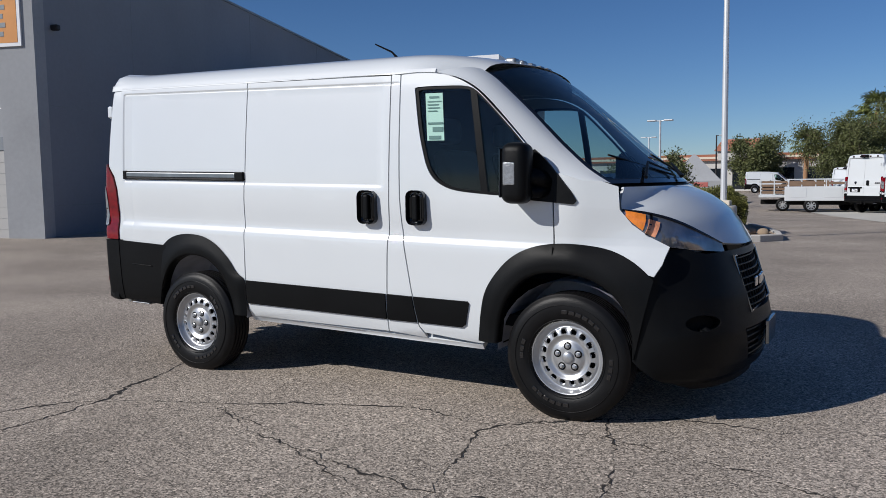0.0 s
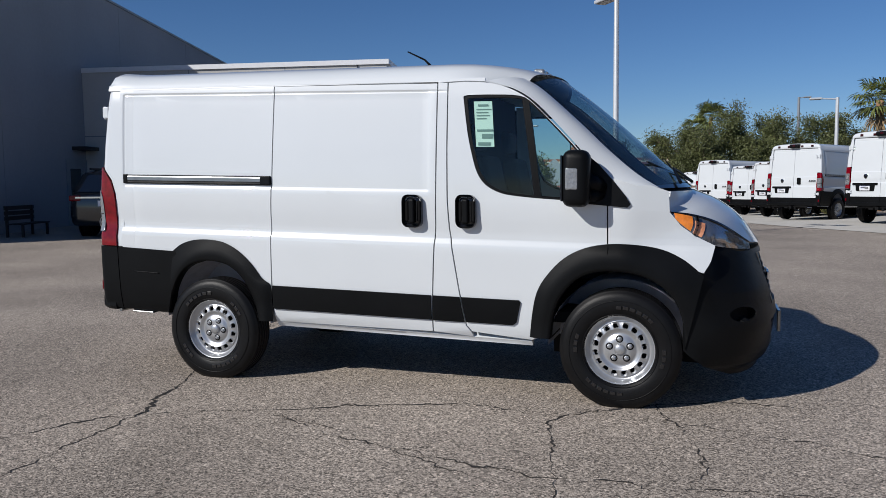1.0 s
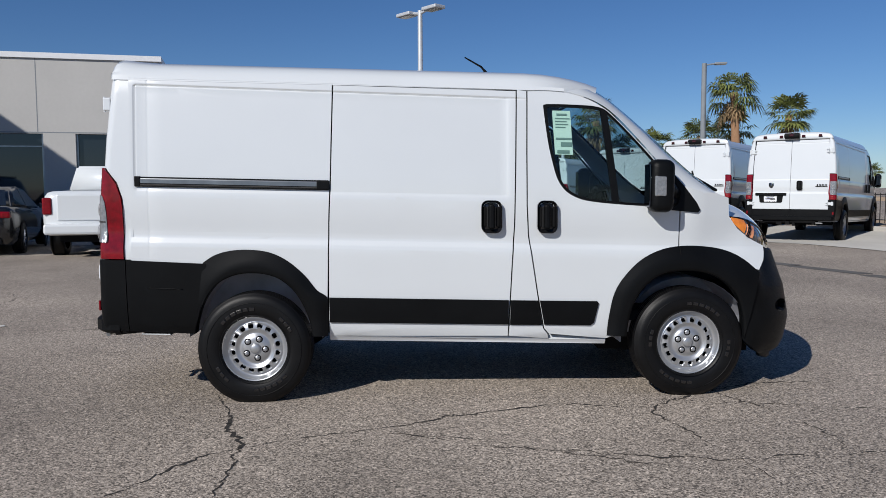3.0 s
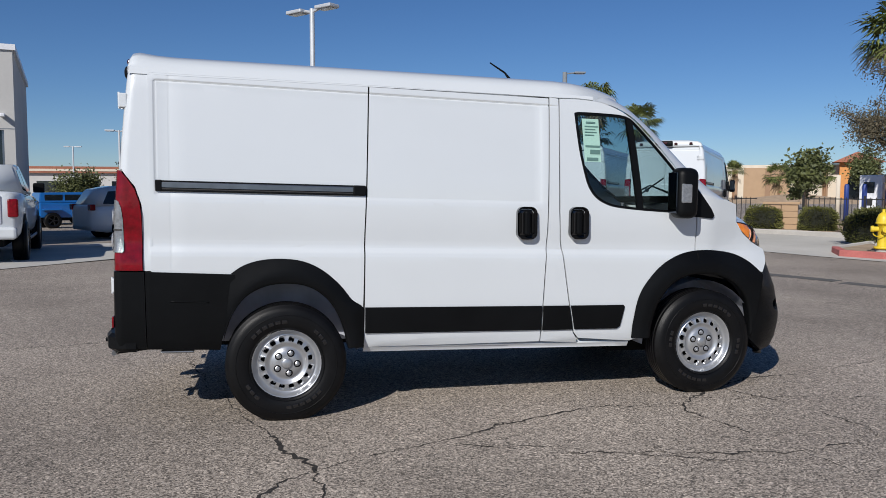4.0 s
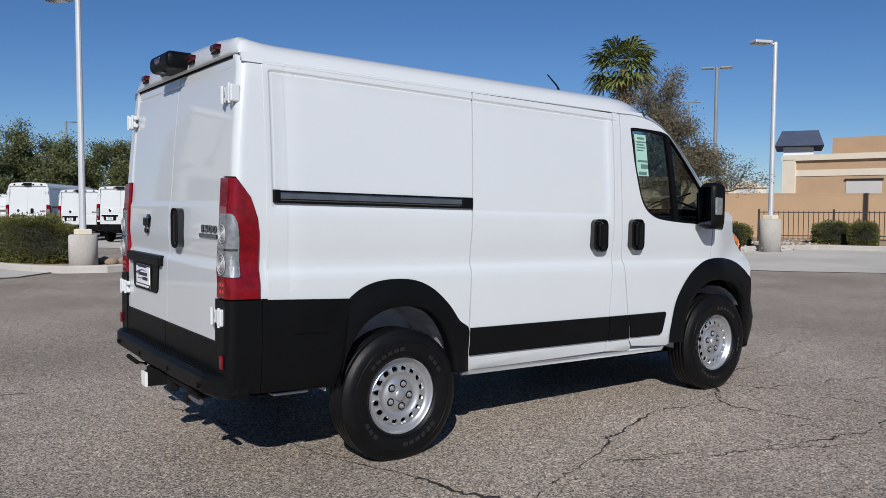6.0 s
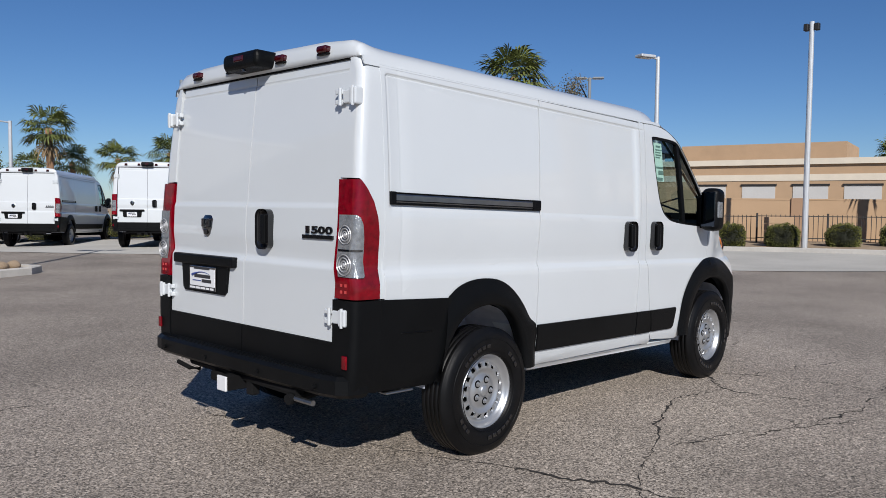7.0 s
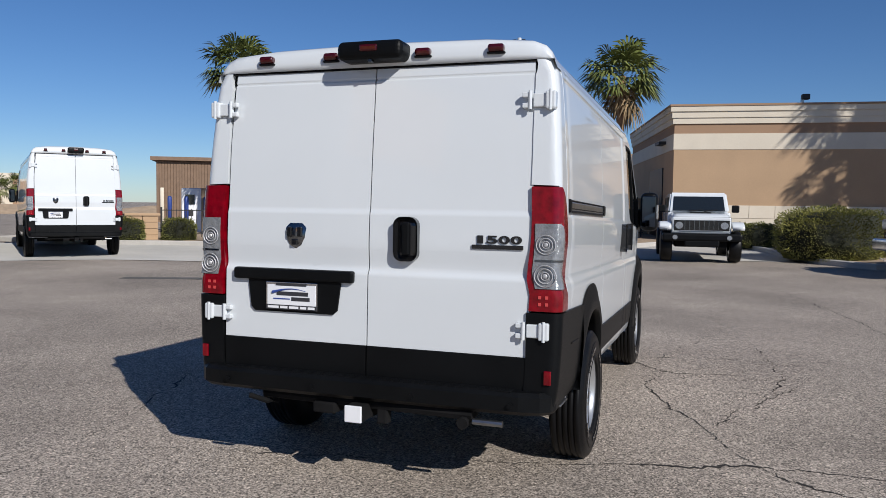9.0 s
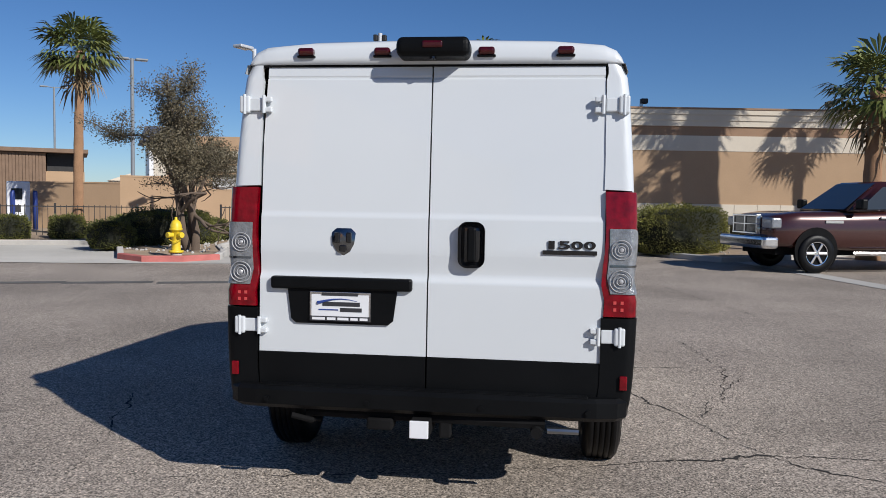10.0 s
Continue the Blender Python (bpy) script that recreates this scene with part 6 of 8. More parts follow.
# ---- poles, fence and street furniture ----
def light_pole(x, y, top, arms, material, pedestal=0.0, label="tall grey parking lot light pole", rz=0.0, r=0.075, small=False):
    z0 = gz(x, y)
    p = thing("street_lamp", label, "street lamp", x, y, z0, rz)
    h = top - z0
    base = 0.0
    if pedestal:
        bm = bmesh.new()
        lathe(bm, [(0.001, 0.0), (0.30, 0.0), (0.30, pedestal - 0.03), (0.27, pedestal), (0.001, pedestal)], 24)
        bmesh.ops.transform(bm, matrix=Matrix.Rotation(math.pi / 2, 4, "X"), verts=bm.verts)
        bmesh.ops.recalc_face_normals(bm, faces=bm.faces)
        part("pedestal", bm, KERB, p, "round concrete pedestal", True)
        part("base_cover", boxed(-0.16, -0.16, pedestal, 0.16, 0.16, pedestal + 0.12, bevel=0.02), CREAM, p)
        base = pedestal
    bm = tube(bmesh.new(), [(0, 0, base), (0, 0, h)], [r, r * 0.8], 12)
    part("pole", bm, material, p, smooth=False)
    for a, ln in arms:
        c, s = math.cos(radians(a)), math.sin(radians(a))
        bm = tube(bmesh.new(), [(0, 0, h - 0.08), (c * ln * 0.5, s * ln * 0.5, h - 0.03)], 0.035, 8)
        part("arm", bm, material, p)
        if small:
            part("lamp_head", boxed(min(c, 0.0) * 0.2 - 0.07, s * 0.16 - 0.07, h - 0.28, max(c, 0.0) * 0.2 + 0.07, s * 0.16 + 0.07, h - 0.06, bevel=0.02), IRON, p)
            continue
        bm = boxed(0.0, -0.17, -0.05, 0.55, 0.17, 0.04, bevel=0.025)
        bmesh.ops.transform(bm, matrix=pose(c * ln * 0.5, s * ln * 0.5, h - 0.02, 0, 0, a), verts=bm.verts)
        hd = part("lamp_head", bm, DARKPOLE if material is DARKPOLE else POLE, p)
        bm = boxed(0.06, -0.12, -0.062, 0.5, 0.12, -0.048)
        bmesh.ops.transform(bm, matrix=pose(c * ln * 0.5, s * ln * 0.5, h - 0.02, 0, 0, a), verts=bm.verts)
        part("lens", bm, CLEAR, hd)
    return p


light_pole(-0.13, 14.02, 5.95, ((-52, 0.5), (128, 0.5)), POLE, pedestal=0.78, label="pale light pole on a round concrete pedestal")
light_pole(17.2, 8.2, 6.12, ((158, 0.4),), POLE, pedestal=0.95, label="pale light pole on a round concrete pedestal")
light_pole(21.4, 5.15, 7.45, ((105, 0.1), (-75, 0.1)), POLE, r=0.095, small=True, label="plain pale pole with two small floodlights")
light_pole(29.2, 18.6, 8.05, ((125, 0.3), (-55, 0.3)), DARKPOLE, r=0.1)
light_pole(51.5, 37.0, 10.0, ((130, 0.9), (-50, 0.9)), DARKPOLE, r=0.09)
light_pole(13.25, 30.36, 7.2, ((-10, 0.9),), DARKPOLE, r=0.14)
light_pole(7.9, 36.8, 5.3, ((180, 1.4),), POLE, r=0.1)
light_pole(8.75, 63.7, 7.85, ((0, 0.7),), DARKPOLE, r=0.12)
light_pole(-9.42, 45.4, 5.05, ((0, 0.5), (180, 0.5)), POLE, r=0.08)
light_pole(-18.4, 76.9, 5.6, ((0, 0.5), (180, 0.5)), POLE, r=0.09)
light_pole(-12.6, 82.0, 5.8, ((0, 0.5),), IRON, r=0.09)
light_pole(43.2, 7.1, 6.75, ((100, 1.0), (-80, 1.0)), POLE, r=0.08)

PICKET = bpy.data.meshes.new("picket")
bm = boxed(-0.009, -0.009, 0, 0.009, 0.009, 0.95)
bm.to_mesh(PICKET)
bm.free()
PICKET.materials.append(IRON)


def fence(points, spacing=0.16):
    for (x0, y0), (x1, y1) in zip(points, points[1:]):
        d = Vector((x1 - x0, y1 - y0))
        z0, z1 = gz(x0, y0) + 0.13, gz(x1, y1) + 0.13
        f = thing("iron_fence", "black iron picket fence behind a planted bed", "fence", x0, y0, z0, math.degrees(math.atan2(d.y, d.x)), group="fence along the lot")
        for z in (0.14, 0.93):
            part("rail", boxed(0, -0.015, z, d.length, 0.015, z + 0.03), IRON, f)
        for k in range(int(d.length / 2.4) + 1):
            part("post", boxed(k * 2.4 - 0.03, -0.03, -0.2, k * 2.4 + 0.03, 0.03, 1.05, bevel=0.004), IRON, f)
        for k in range(1, int(d.length / spacing)):
            ob = new("picket", PICKET)
            ob.parent = f
            ob.matrix_basis = pose(k * spacing, 0, 0.05)


fence([(13.6, 18.6), (14.6, 16.9)])
fence([(15.6, 15.9), (16.6, 14.4), (18.0, 12.2)])
fence([(20.4, 10.6), (23.6, 7.6), (26.2, 3.6), (26.8, 1.2)])
fence([(27.4, -1.8), (27.9, -7.5)], 0.2)

pier = thing("brick_pier", "weathered tan block pier between fence runs", "pier", 15.1, 16.3, gz(15, 16) + 0.05, -40)
for k in range(4):
    for j in range(2):
        part("block", boxed(-0.5 + 0.505 * j, -0.2, 0.21 * k, -0.01 + 0.505 * j, 0.2, 0.21 * k + 0.2, bevel=0.012), TANWALL, pier)
part("pier_cap", boxed(-0.56, -0.25, 0.84, 0.56, 0.25, 0.92, bevel=0.015), TANWALL, pier)
for x, y in ((23.3, 6.7),):
    pr = thing("block_pier", "tan block pier in the fence line", "pier", x, y, gz(x, y) + 0.1, -50)
    for k in range(4):
        part("block", boxed(-0.45, -0.2, 0.24 * k, 0.45, 0.2, 0.24 * k + 0.23, bevel=0.012), TANWALL, pr)

hyd = thing("fire_hydrant", "yellow painted fire hydrant on a red kerbed corner", "hydrant", 11.35, 7.95, gz(11.35, 7.95) + 0.1)


def turned(name, prof, material, parent, segs=16, label=""):
    bm = lathe(bmesh.new(), prof, segs)
    bmesh.ops.transform(bm, matrix=Matrix.Rotation(math.pi / 2, 4, "X"), verts=bm.verts)
    bmesh.ops.recalc_face_normals(bm, faces=bm.faces)
    return part(name, bm, material, parent, label, True)


turned("foot", [(0.001, 0), (0.13, 0), (0.13, 0.10), (0.001, 0.10)], KERB, hyd)
turned("base_flange", [(0.001, 0.10), (0.17, 0.10), (0.17, 0.15), (0.11, 0.155), (0.001, 0.155)], YELLOW, hyd)
turned("barrel", [(0.11, 0.15), (0.10, 0.3), (0.105, 0.62), (0.15, 0.63), (0.15, 0.67), (0.001, 0.67)], YELLOW, hyd)
turned("bonnet", [(0.14, 0.67), (0.135, 0.74), (0.10, 0.83), (0.04, 0.88), (0.001, 0.88)], YELLOW, hyd)
turned("operating_nut", [(0.035, 0.87), (0.03, 0.94), (0.001, 0.94)], YELLOW, hyd, 5)
for a in (60, 240, 150):
    bm = tube(bmesh.new(), [(0.08, 0, 0.52), (0.20, 0, 0.52)], [0.055, 0.055], 12)
    tube(bm, [(0.19, 0, 0.52), (0.24, 0, 0.52)], [0.075, 0.065], 12)
    bmesh.ops.transform(bm, matrix=Matrix.Rotation(radians(a), 4, "Z"), verts=bm.verts)
    part("nozzle_cap", bm, YELLOW, hyd)
bm = bmesh.new()
tube(bm, [(0.19 * math.cos(radians(a)), 0.19 * math.sin(radians(a)), 0.42 - 0.05 * math.sin(math.pi * (a - 150) / 90)) for a in range(150, 241, 15)], 0.012, 6)
part("cap_chain", bm, YELLOW, hyd)

ev = thing("charging_station", "white electric vehicle charger with blue posts", "charger", 20.3, 18.2, gz(20, 18) + 0.1, -53)
part("cabinet", boxed(-0.4, -0.25, 0, 0.35, 0.25, 1.75, bevel=0.04), WHITEPL, ev)
part("screen", boxed(-0.25, -0.262, 1.1, 0.1, -0.248, 1.5), DARKGLASS, ev)
part("connector_bay", boxed(-0.15, -0.265, 0.65, 0.05, -0.248, 0.9), IRON, ev)
for x, y in ((19.7, 18.8), (19.95, 18.2), (20.5, 17.7)):
    pb = thing("bollard", "dark blue painted steel bollard", "bollard", x, y, gz(x, y) + 0.1)
    turned("post", [(0.001, 0), (0.085, 0), (0.085, 1.35), (0.06, 1.42), (0.001, 1.43)], BLUE, pb)
pb = thing("bollard", "cream painted steel bollard beside the charger", "bollard", 19.5, 19.0, gz(19, 19) + 0.1)
turned("post", [(0.001, 0), (0.07, 0), (0.07, 1.75), (0.001, 1.76)], CREAM, pb)


# ---- plants ----
def leaf_mesh(centres, size, seed, flat=0.0, long=2.0):
    """Many small leaf blades at the given places."""
    rg = np.random.default_rng(seed)
    n = len(centres)
    c = np.asarray(centres)
    d = rg.normal(size=(n, 3))
    d[:, 2] *= 1 - flat
    d /= np.linalg.norm(d, axis=1)[:, None]
    o = rg.normal(size=(n, 3))
    o -= (o * d).sum(1)[:, None] * d
    o /= np.linalg.norm(o, axis=1)[:, None]
    s = size * rg.uniform(0.6, 1.4, n)[:, None]
    v = np.stack([c - d * s, c + o * s / long, c + d * s, c - o * s / long], 1).reshape(-1, 3)
    f = np.arange(4 * n).reshape(-1, 4)
    me = bpy.data.meshes.new("leaves")
    me.from_pydata(v.tolist(), [], f.tolist())
    return me


def leaf_part(name, me, material, parent, label=""):
    ob = new(name, me)
    me.materials.append(material)
    ob.parent = parent
    return tagged(ob, label) if label else ob


def grow(rg, p, d, length, r, depth, segs, tips, spread=0.55, up=0.12):
    """Adds a bending limb and its side limbs to segs, and leafy ends to tips."""
    pts, n = [p], 4
    for k in range(n):
        d = (d + Vector([rg.gauss(0, 0.16) for _ in range(3)]) + Vector((0, 0, up * 0.4))).normalized()
        pts.append(pts[-1] + d * (length / n))
        if depth <= 1:
            tips.append(pts[-1])
    segs.append((pts, [r * (1 - 0.45 * k / n) for k in range(n + 1)]))
    if depth > 0:
        for k in range(3 if depth > 1 else 4):
            i = rg.choice((2, 3, 4, 4))
            nd = (d + Vector([rg.gauss(0, spread) for _ in range(3)]) + Vector((0, 0, up))).normalized()
            grow(rg, pts[i], nd, length * rg.uniform(0.55, 0.8), r * 0.52, depth - 1, segs, tips, spread, up)


def bed(x, y):
    """Height of the planted beds above the lot."""
    return 0.1 if 12 < x < 31 and -8 < y < 21 else 0.0


def tree(x, y, height, spread, seed, leaf, n_leaf, size, stems=2, label="", bare=0.3, dense=0.3, droop=0.0, thick=0.055):
    rg = random.Random(seed)
    t = thing("tree", label, "tree", x, y, gz(x, y) + bed(x, y), 0)
    segs, tips = [], []
    for k in range(stems):
        a = 2 * math.pi * k / stems + rg.uniform(0, 1)
        d = Vector((math.cos(a) * 0.35, math.sin(a) * 0.35, 1)).normalized()
        grow(rg, Vector((0.12 * math.cos(a), 0.12 * math.sin(a), 0)), d, height * 0.46, thick * height ** 0.5, 3, segs, tips, 0.55 * spread, 0.10)
    top = max(p.z for p in tips)
    wide = max(math.hypot(p.x, p.y) for p in tips)
    sz, sw = height / (top + 0.3), spread * height * 0.36 / wide
    fit_p = lambda p: Vector((p.x * sw, p.y * sw, p.z * sz))
    bm = bmesh.new()
    for pts, rr in segs:
        if rr[0] > 0.006:
            tube(bm, [fit_p(p) for p in pts], rr, 5 if rr[0] < 0.04 else 8, cap=False)
    part("trunk", bm, TRUNK, t, smooth=True)
    tips = [fit_p(p) for p in tips if p.z * sz > height * bare]
    rn = np.random.default_rng(seed)
    idx = rn.integers(0, len(tips), n_leaf)
    base = np.array([tuple(p) for p in tips])[idx]
    c = base + rn.normal(size=(n_leaf, 3)) * np.array([dense, dense, dense * 0.7])
    c[:, 2] -= droop * rn.random(n_leaf)
    c = c[c[:, 2] > height * bare * 0.8]
    leaf_part("crown", leaf_mesh(c, size, seed, 0.2), leaf, t)
    return t


tree(13.3, 8.45, 4.9, 1.6, 11, LEAFDRY, 56000, 0.026, 3, "small street tree with sparse dry olive leaves", 0.36, 0.15)
tree(-11.4, 106.5, 7.5, 1.6, 21, LEAF, 26000, 0.15, 3, "broad dark green mesquite tree", 0.1, 0.5, 0.4)
tree(1.0, 51.0, 5.9, 1.5, 22, LEAF, 42000, 0.066, 3, "broad dark green mesquite tree", 0.15, 0.3, 0.3)
tree(4.6, 50.6, 7.3, 1.5, 23, LEAF, 56000, 0.066, 3, "broad airy green mesquite tree", 0.12, 0.3, 0.3)
tree(8.8, 51.0, 6.2, 1.5, 24, LEAF, 50000, 0.066, 3, "broad airy green mesquite tree", 0.12, 0.3, 0.3)
tree(-9.2, 49.0, 4.1, 1.0, 25, LEAF, 6000, 0.09, 2, "dark green roadside tree", 0.15, 0.3, 0.2)
tree(-12.6, 50.0, 3.8, 1.1, 26, LEAF, 7000, 0.09, 2, "dark green roadside tree", 0.15, 0.35, 0.2)
tree(70.8, 75.6, 6.6, 1.0, 27, LEAF, 6000, 0.16, 2, "dark roadside tree near the mall", 0.1, 0.5)
tree(33.5, 38.5, 4.0, 1.1, 29, LEAF, 4000, 0.14, 2, "dark green roadside tree", 0.2, 0.4)


def palm(x, y, top, seed, crown=1.7, fronds=44, r=0.17, dead=10, label="", ragged=False):
    """A fan palm: a tapering trunk, a skirt of dead leaves and fans of folded blades."""
    rg = random.Random(seed)
    z0 = gz(x, y) + bed(x, y)
    t = thing("palm_tree", label or "fan palm with a slim brown trunk and green crown", "palm tree", x, y, z0, rg.uniform(0, 360))
    h = top - z0 - crown * 1.02
    lean = Vector((rg.gauss(0, 0.02), rg.gauss(0, 0.02), 0)) * h
    bm = bmesh.new()
    n = 16
    tube(bm, [lean * (k / n) ** 2 + Vector((0, 0, h * k / n)) for k in range(n + 1)], [r * (1.25 - 0.25 * min(1, k / 3)) * (1 - 0.18 * k / n) * (1 + 0.04 * (-1) ** k) for k in range(n + 1)], 12)
    part("trunk", bm, BARK, t, smooth=True)
    head = lean + Vector((0, 0, h))

    def fan(bm, elev, az, length, rad, blades, droop):
        d = Vector((math.cos(az) * math.cos(elev), math.sin(az) * math.cos(elev), math.sin(elev)))
        side = Vector((-math.sin(az), math.cos(az), 0))
        up = side.cross(d) * -1
        hub = head + d * length
        hub.z -= droop * 0.3 * length
        v = [bm.verts.new(head + side * 0.015), bm.verts.new(head - side * 0.015), bm.verts.new(hub)]
        bm.faces.new(v)
        for k in range(blades):
            a = -1.75 + 3.5 * k / (blades - 1)
            bd = (d * math.cos(a) + side * math.sin(a) + up * rg.uniform(-0.12, 0.12)).normalized()
            ln = rad * (0.75 + 0.25 * math.cos(a * 0.7)) * rg.uniform(0.85, 1.1)
            w = side * math.cos(a) - d * math.sin(a)
            mid = hub + bd * ln * 0.6
            tip = hub + bd * ln + Vector((0, 0, -ln * (0.22 + droop * 0.5)))
            q = [bm.verts.new(hub), bm.verts.new(mid + w * rad * 0.058), bm.verts.new(tip), bm.verts.new(mid - w * rad * 0.058)]
            bm.faces.new(q)
    bm = bmesh.new()
    for k in range(fronds):
        e = math.asin(rg.uniform(-0.55, 0.98))
        fan(bm, e, rg.uniform(0, 2 * math.pi), crown * rg.uniform(0.42, 0.60), crown * rg.uniform(0.42, 0.58), 13, rg.uniform(0.0, 0.32) + (0.4 if ragged else 0))
    part("crown", bm, FROND, t)
    bm = bmesh.new()
    for k in range(dead):
        fan(bm, rg.uniform(-1.45, -0.9), rg.uniform(0, 2 * math.pi), crown * rg.uniform(0.3, 0.7), crown * rg.uniform(0.25, 0.5), 8, 0.6)
    part("dead_skirt", bm, DRYFROND, t, "hanging dry brown fronds")
    return t


palm(17.2, 14.0, 7.65, 1, 1.5, 62, 0.16, 14)
palm(24.6, 1.95, 8.25, 2, 1.75, 64, 0.18, 24)
palm(16.9, -9.7, 6.6, 3, 1.7, 60, 0.26, 18)
palm(9.9, 37.3, 6.7, 4, 1.55, 46, 0.2)
palm(11.7, 39.0, 4.9, 36, 1.3)
palm(13.1, 36.8, 5.1, 6, 1.3)
palm(14.3, 33.8, 5.3, 37, 1.25)
palm(13.16, 26.2, 6.7, 5, 1.3, 34, 0.19, 26, "ragged fan palm with yellowing fronds", True)
palm(13.7, 28.1, 5.2, 38, 1.15, 40, 0.15, 20)
palm(18.2, 32.1, 6.4, 39, 1.4, 46, 0.19)
palm(14.0, 52.8, 5.3, 8, 1.5)
palm(11.0, 70.0, 5.6, 9, 1.5)
palm(12.3, 70.0, 5.8, 10, 1.5)
palm(1.7, 93.4, 11.2, 11, 2.5, r=0.24)
palm(0.2, 94.0, 9.8, 12, 2.4, r=0.24)
palm(-1.9, 56.5, 5.2, 13, 1.5)
palm(56.0, 88.8, 5.0, 19, 1.6)
palm(60.2, 86.6, 5.8, 16, 1.7)
palm(64.6, 83.2, 5.6, 17, 2.2)
palm(66.8, 81.6, 5.3, 18, 2.4)
palm(69.0, 80.2, 5.4, 20, 1.8)
palm(62.5, 12.8, 7.9, 31, 1.9)
palm(63.5, 7.2, 8.2, 32, 1.9)
# unseen thick-trunked stand-in, added to cast a wide shadow on the tan wall
palm(19.6, -14.33, 14.0, 33, 2.2, 50, 0.6, 20)
# palms out of view, added for their crown shadows on the tan wall
palm(21.93, -15.6, 9.7, 34, 1.4)
palm(19.65, -13.0, 10.0, 35, 1.3)


def hedge(x, y, rx, ry, h, seed, n=5000, leaf=None, label="rounded clipped green shrub", rz=0.0):
    t = thing("shrub", label, "shrub", x, y, gz(x, y) + 0.08, rz)
    rn = np.random.default_rng(seed)
    n = int(n * 1.9)
    bm = bmesh.new()
    bmesh.ops.create_icosphere(bm, subdivisions=4, radius=1)

    def lump(d):
        return 1 + 0.14 * noise.noise(Vector(d) * 2.2 + Vector((seed, 0, 0))) + 0.06 * noise.noise(Vector(d) * 6)

    def form(d, k):
        q = Vector(d)
        q = Vector([math.copysign(abs(c) ** 0.75, c) for c in q])
        s = lump(d) * k
        return Vector((q.x * rx * s, q.y * ry * s, max(0.0, (q.z * 0.62 + 0.42) * h * s)))
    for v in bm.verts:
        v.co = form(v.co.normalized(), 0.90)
    # near-black solid core paints the shade behind the leaves
    part("core", bm, HEDGESHADE, t, smooth=True)
    d = rn.normal(size=(n, 3))
    d /= np.linalg.norm(d, axis=1)[:, None]
    c = [tuple(form(q, k)) for q, k in zip(d, rn.uniform(0.88, 1.02, n))]
    leaf_part("foliage", leaf_mesh(c, 0.024, seed, 0.0, 1.7), leaf or HEDGE, t)
    return t


hedge(-0.95, 17.1, 2.4, 0.7, 1.1, 1, 16000, label="long mounded hedge on a parking island", rz=-71)
hedge(15.6, 10.2, 1.45, 1.0, 1.0, 2, 9000, label="wide rounded green hedge by a street tree", rz=-35)
hedge(17.6, 9.75, 0.6, 0.55, 0.7, 3, 3500)
hedge(20.9, 8.3, 0.6, 0.6, 0.72, 4, 3500)
for i, (x, y, s) in enumerate(((21.8, 6.0, 0.5), (23.4, 4.6, 0.52), (24.9, 3.3, 0.55), (15.6, 15.2, 0.5), (16.5, 13.9, 0.5), (17.3, 12.5, 0.5), (14.5, 16.4, 0.5), (20.6, 7.2, 0.4), (13.7, 10.9, 0.55))):
    hedge(x, y, s * 1.1, s, 0.75, 10 + i, 3000, label="small clipped shrub along the fence")
hedge(17.6, -4.7, 1.7, 1.25, 1.35, 30, 14000, BRIGHTHEDGE, label="large rounded yellow-green hedge by the building", rz=-35)
hedge(22.3, -2.9, 1.0, 0.7, 0.8, 31, 4000)
for i, (x, y) in enumerate(((7.6, 31.0), (10.4, 29.5), (12.6, 24.5))):
    hedge(x, y, 1.0, 0.7, 0.8, 40 + i, 2500)
# loose stones in the beds
bm = bmesh.new()
rg = random.Random(9)
for k in range(420):
    if k % 2:
        x, y = rg.uniform(12.3, 22), rg.uniform(7.9, 10.2)
    else:
        x, y = rg.uniform(16.5, 23), rg.uniform(-6.0, -3.9)
    s = rg.uniform(0.02, 0.06)
    r = bmesh.ops.create_icosphere(bm, subdivisions=1, radius=s, matrix=Matrix.Translation((x, y, gz(x, y) + 0.12)) @ Matrix.Diagonal((1, rg.uniform(0.6, 1), rg.uniform(0.5, 0.9), 1)))
tagged(part("bed_gravel", bm, KERB), "loose pale stones in the planting beds", "gravel", kind="stuff")
for i in range(5):
    a = i * 1.25
    x, y = 0.25 + 0.5 * math.cos(a), 14.1 + 0.4 * math.sin(a)
    st = bmesh.new()
    bmesh.ops.create_icosphere(st, subdivisions=2, radius=0.14)
    for v in st.verts:
        v.co *= 1 + 0.25 * noise.noise(v.co * 9 + Vector((i, 0, 0)))
        v.co.z *= 0.7
    ob = part("rock", st, SOIL, None, smooth=True, matrix=pose(x, y, gz(x, y) + 0.16, 0, 0, i * 40))
    tagged(ob, "rounded tan rock on a parking island", "rock", "rocks on the island")


# ---- parked vehicles ----
CARBLACK = mat("black_car_paint", (0.010, 0.011, 0.013), 0.25, coat=0.8, vary=0.1)
CARGREY = mat("dark_grey_car_paint", (0.035, 0.037, 0.042), 0.28, metal=0.3, coat=0.8, vary=0.1)
CARBLUE = mat("blue_car_paint", (0.01, 0.13, 0.42), 0.3, coat=0.8, vary=0.05)
CARRED = mat("burgundy_car_paint", (0.05, 0.012, 0.009), 0.25, metal=0.25, coat=0.9, vary=0.08)
REDPRINT = mat("red_print", (0.55, 0.04, 0.03), 0.5)


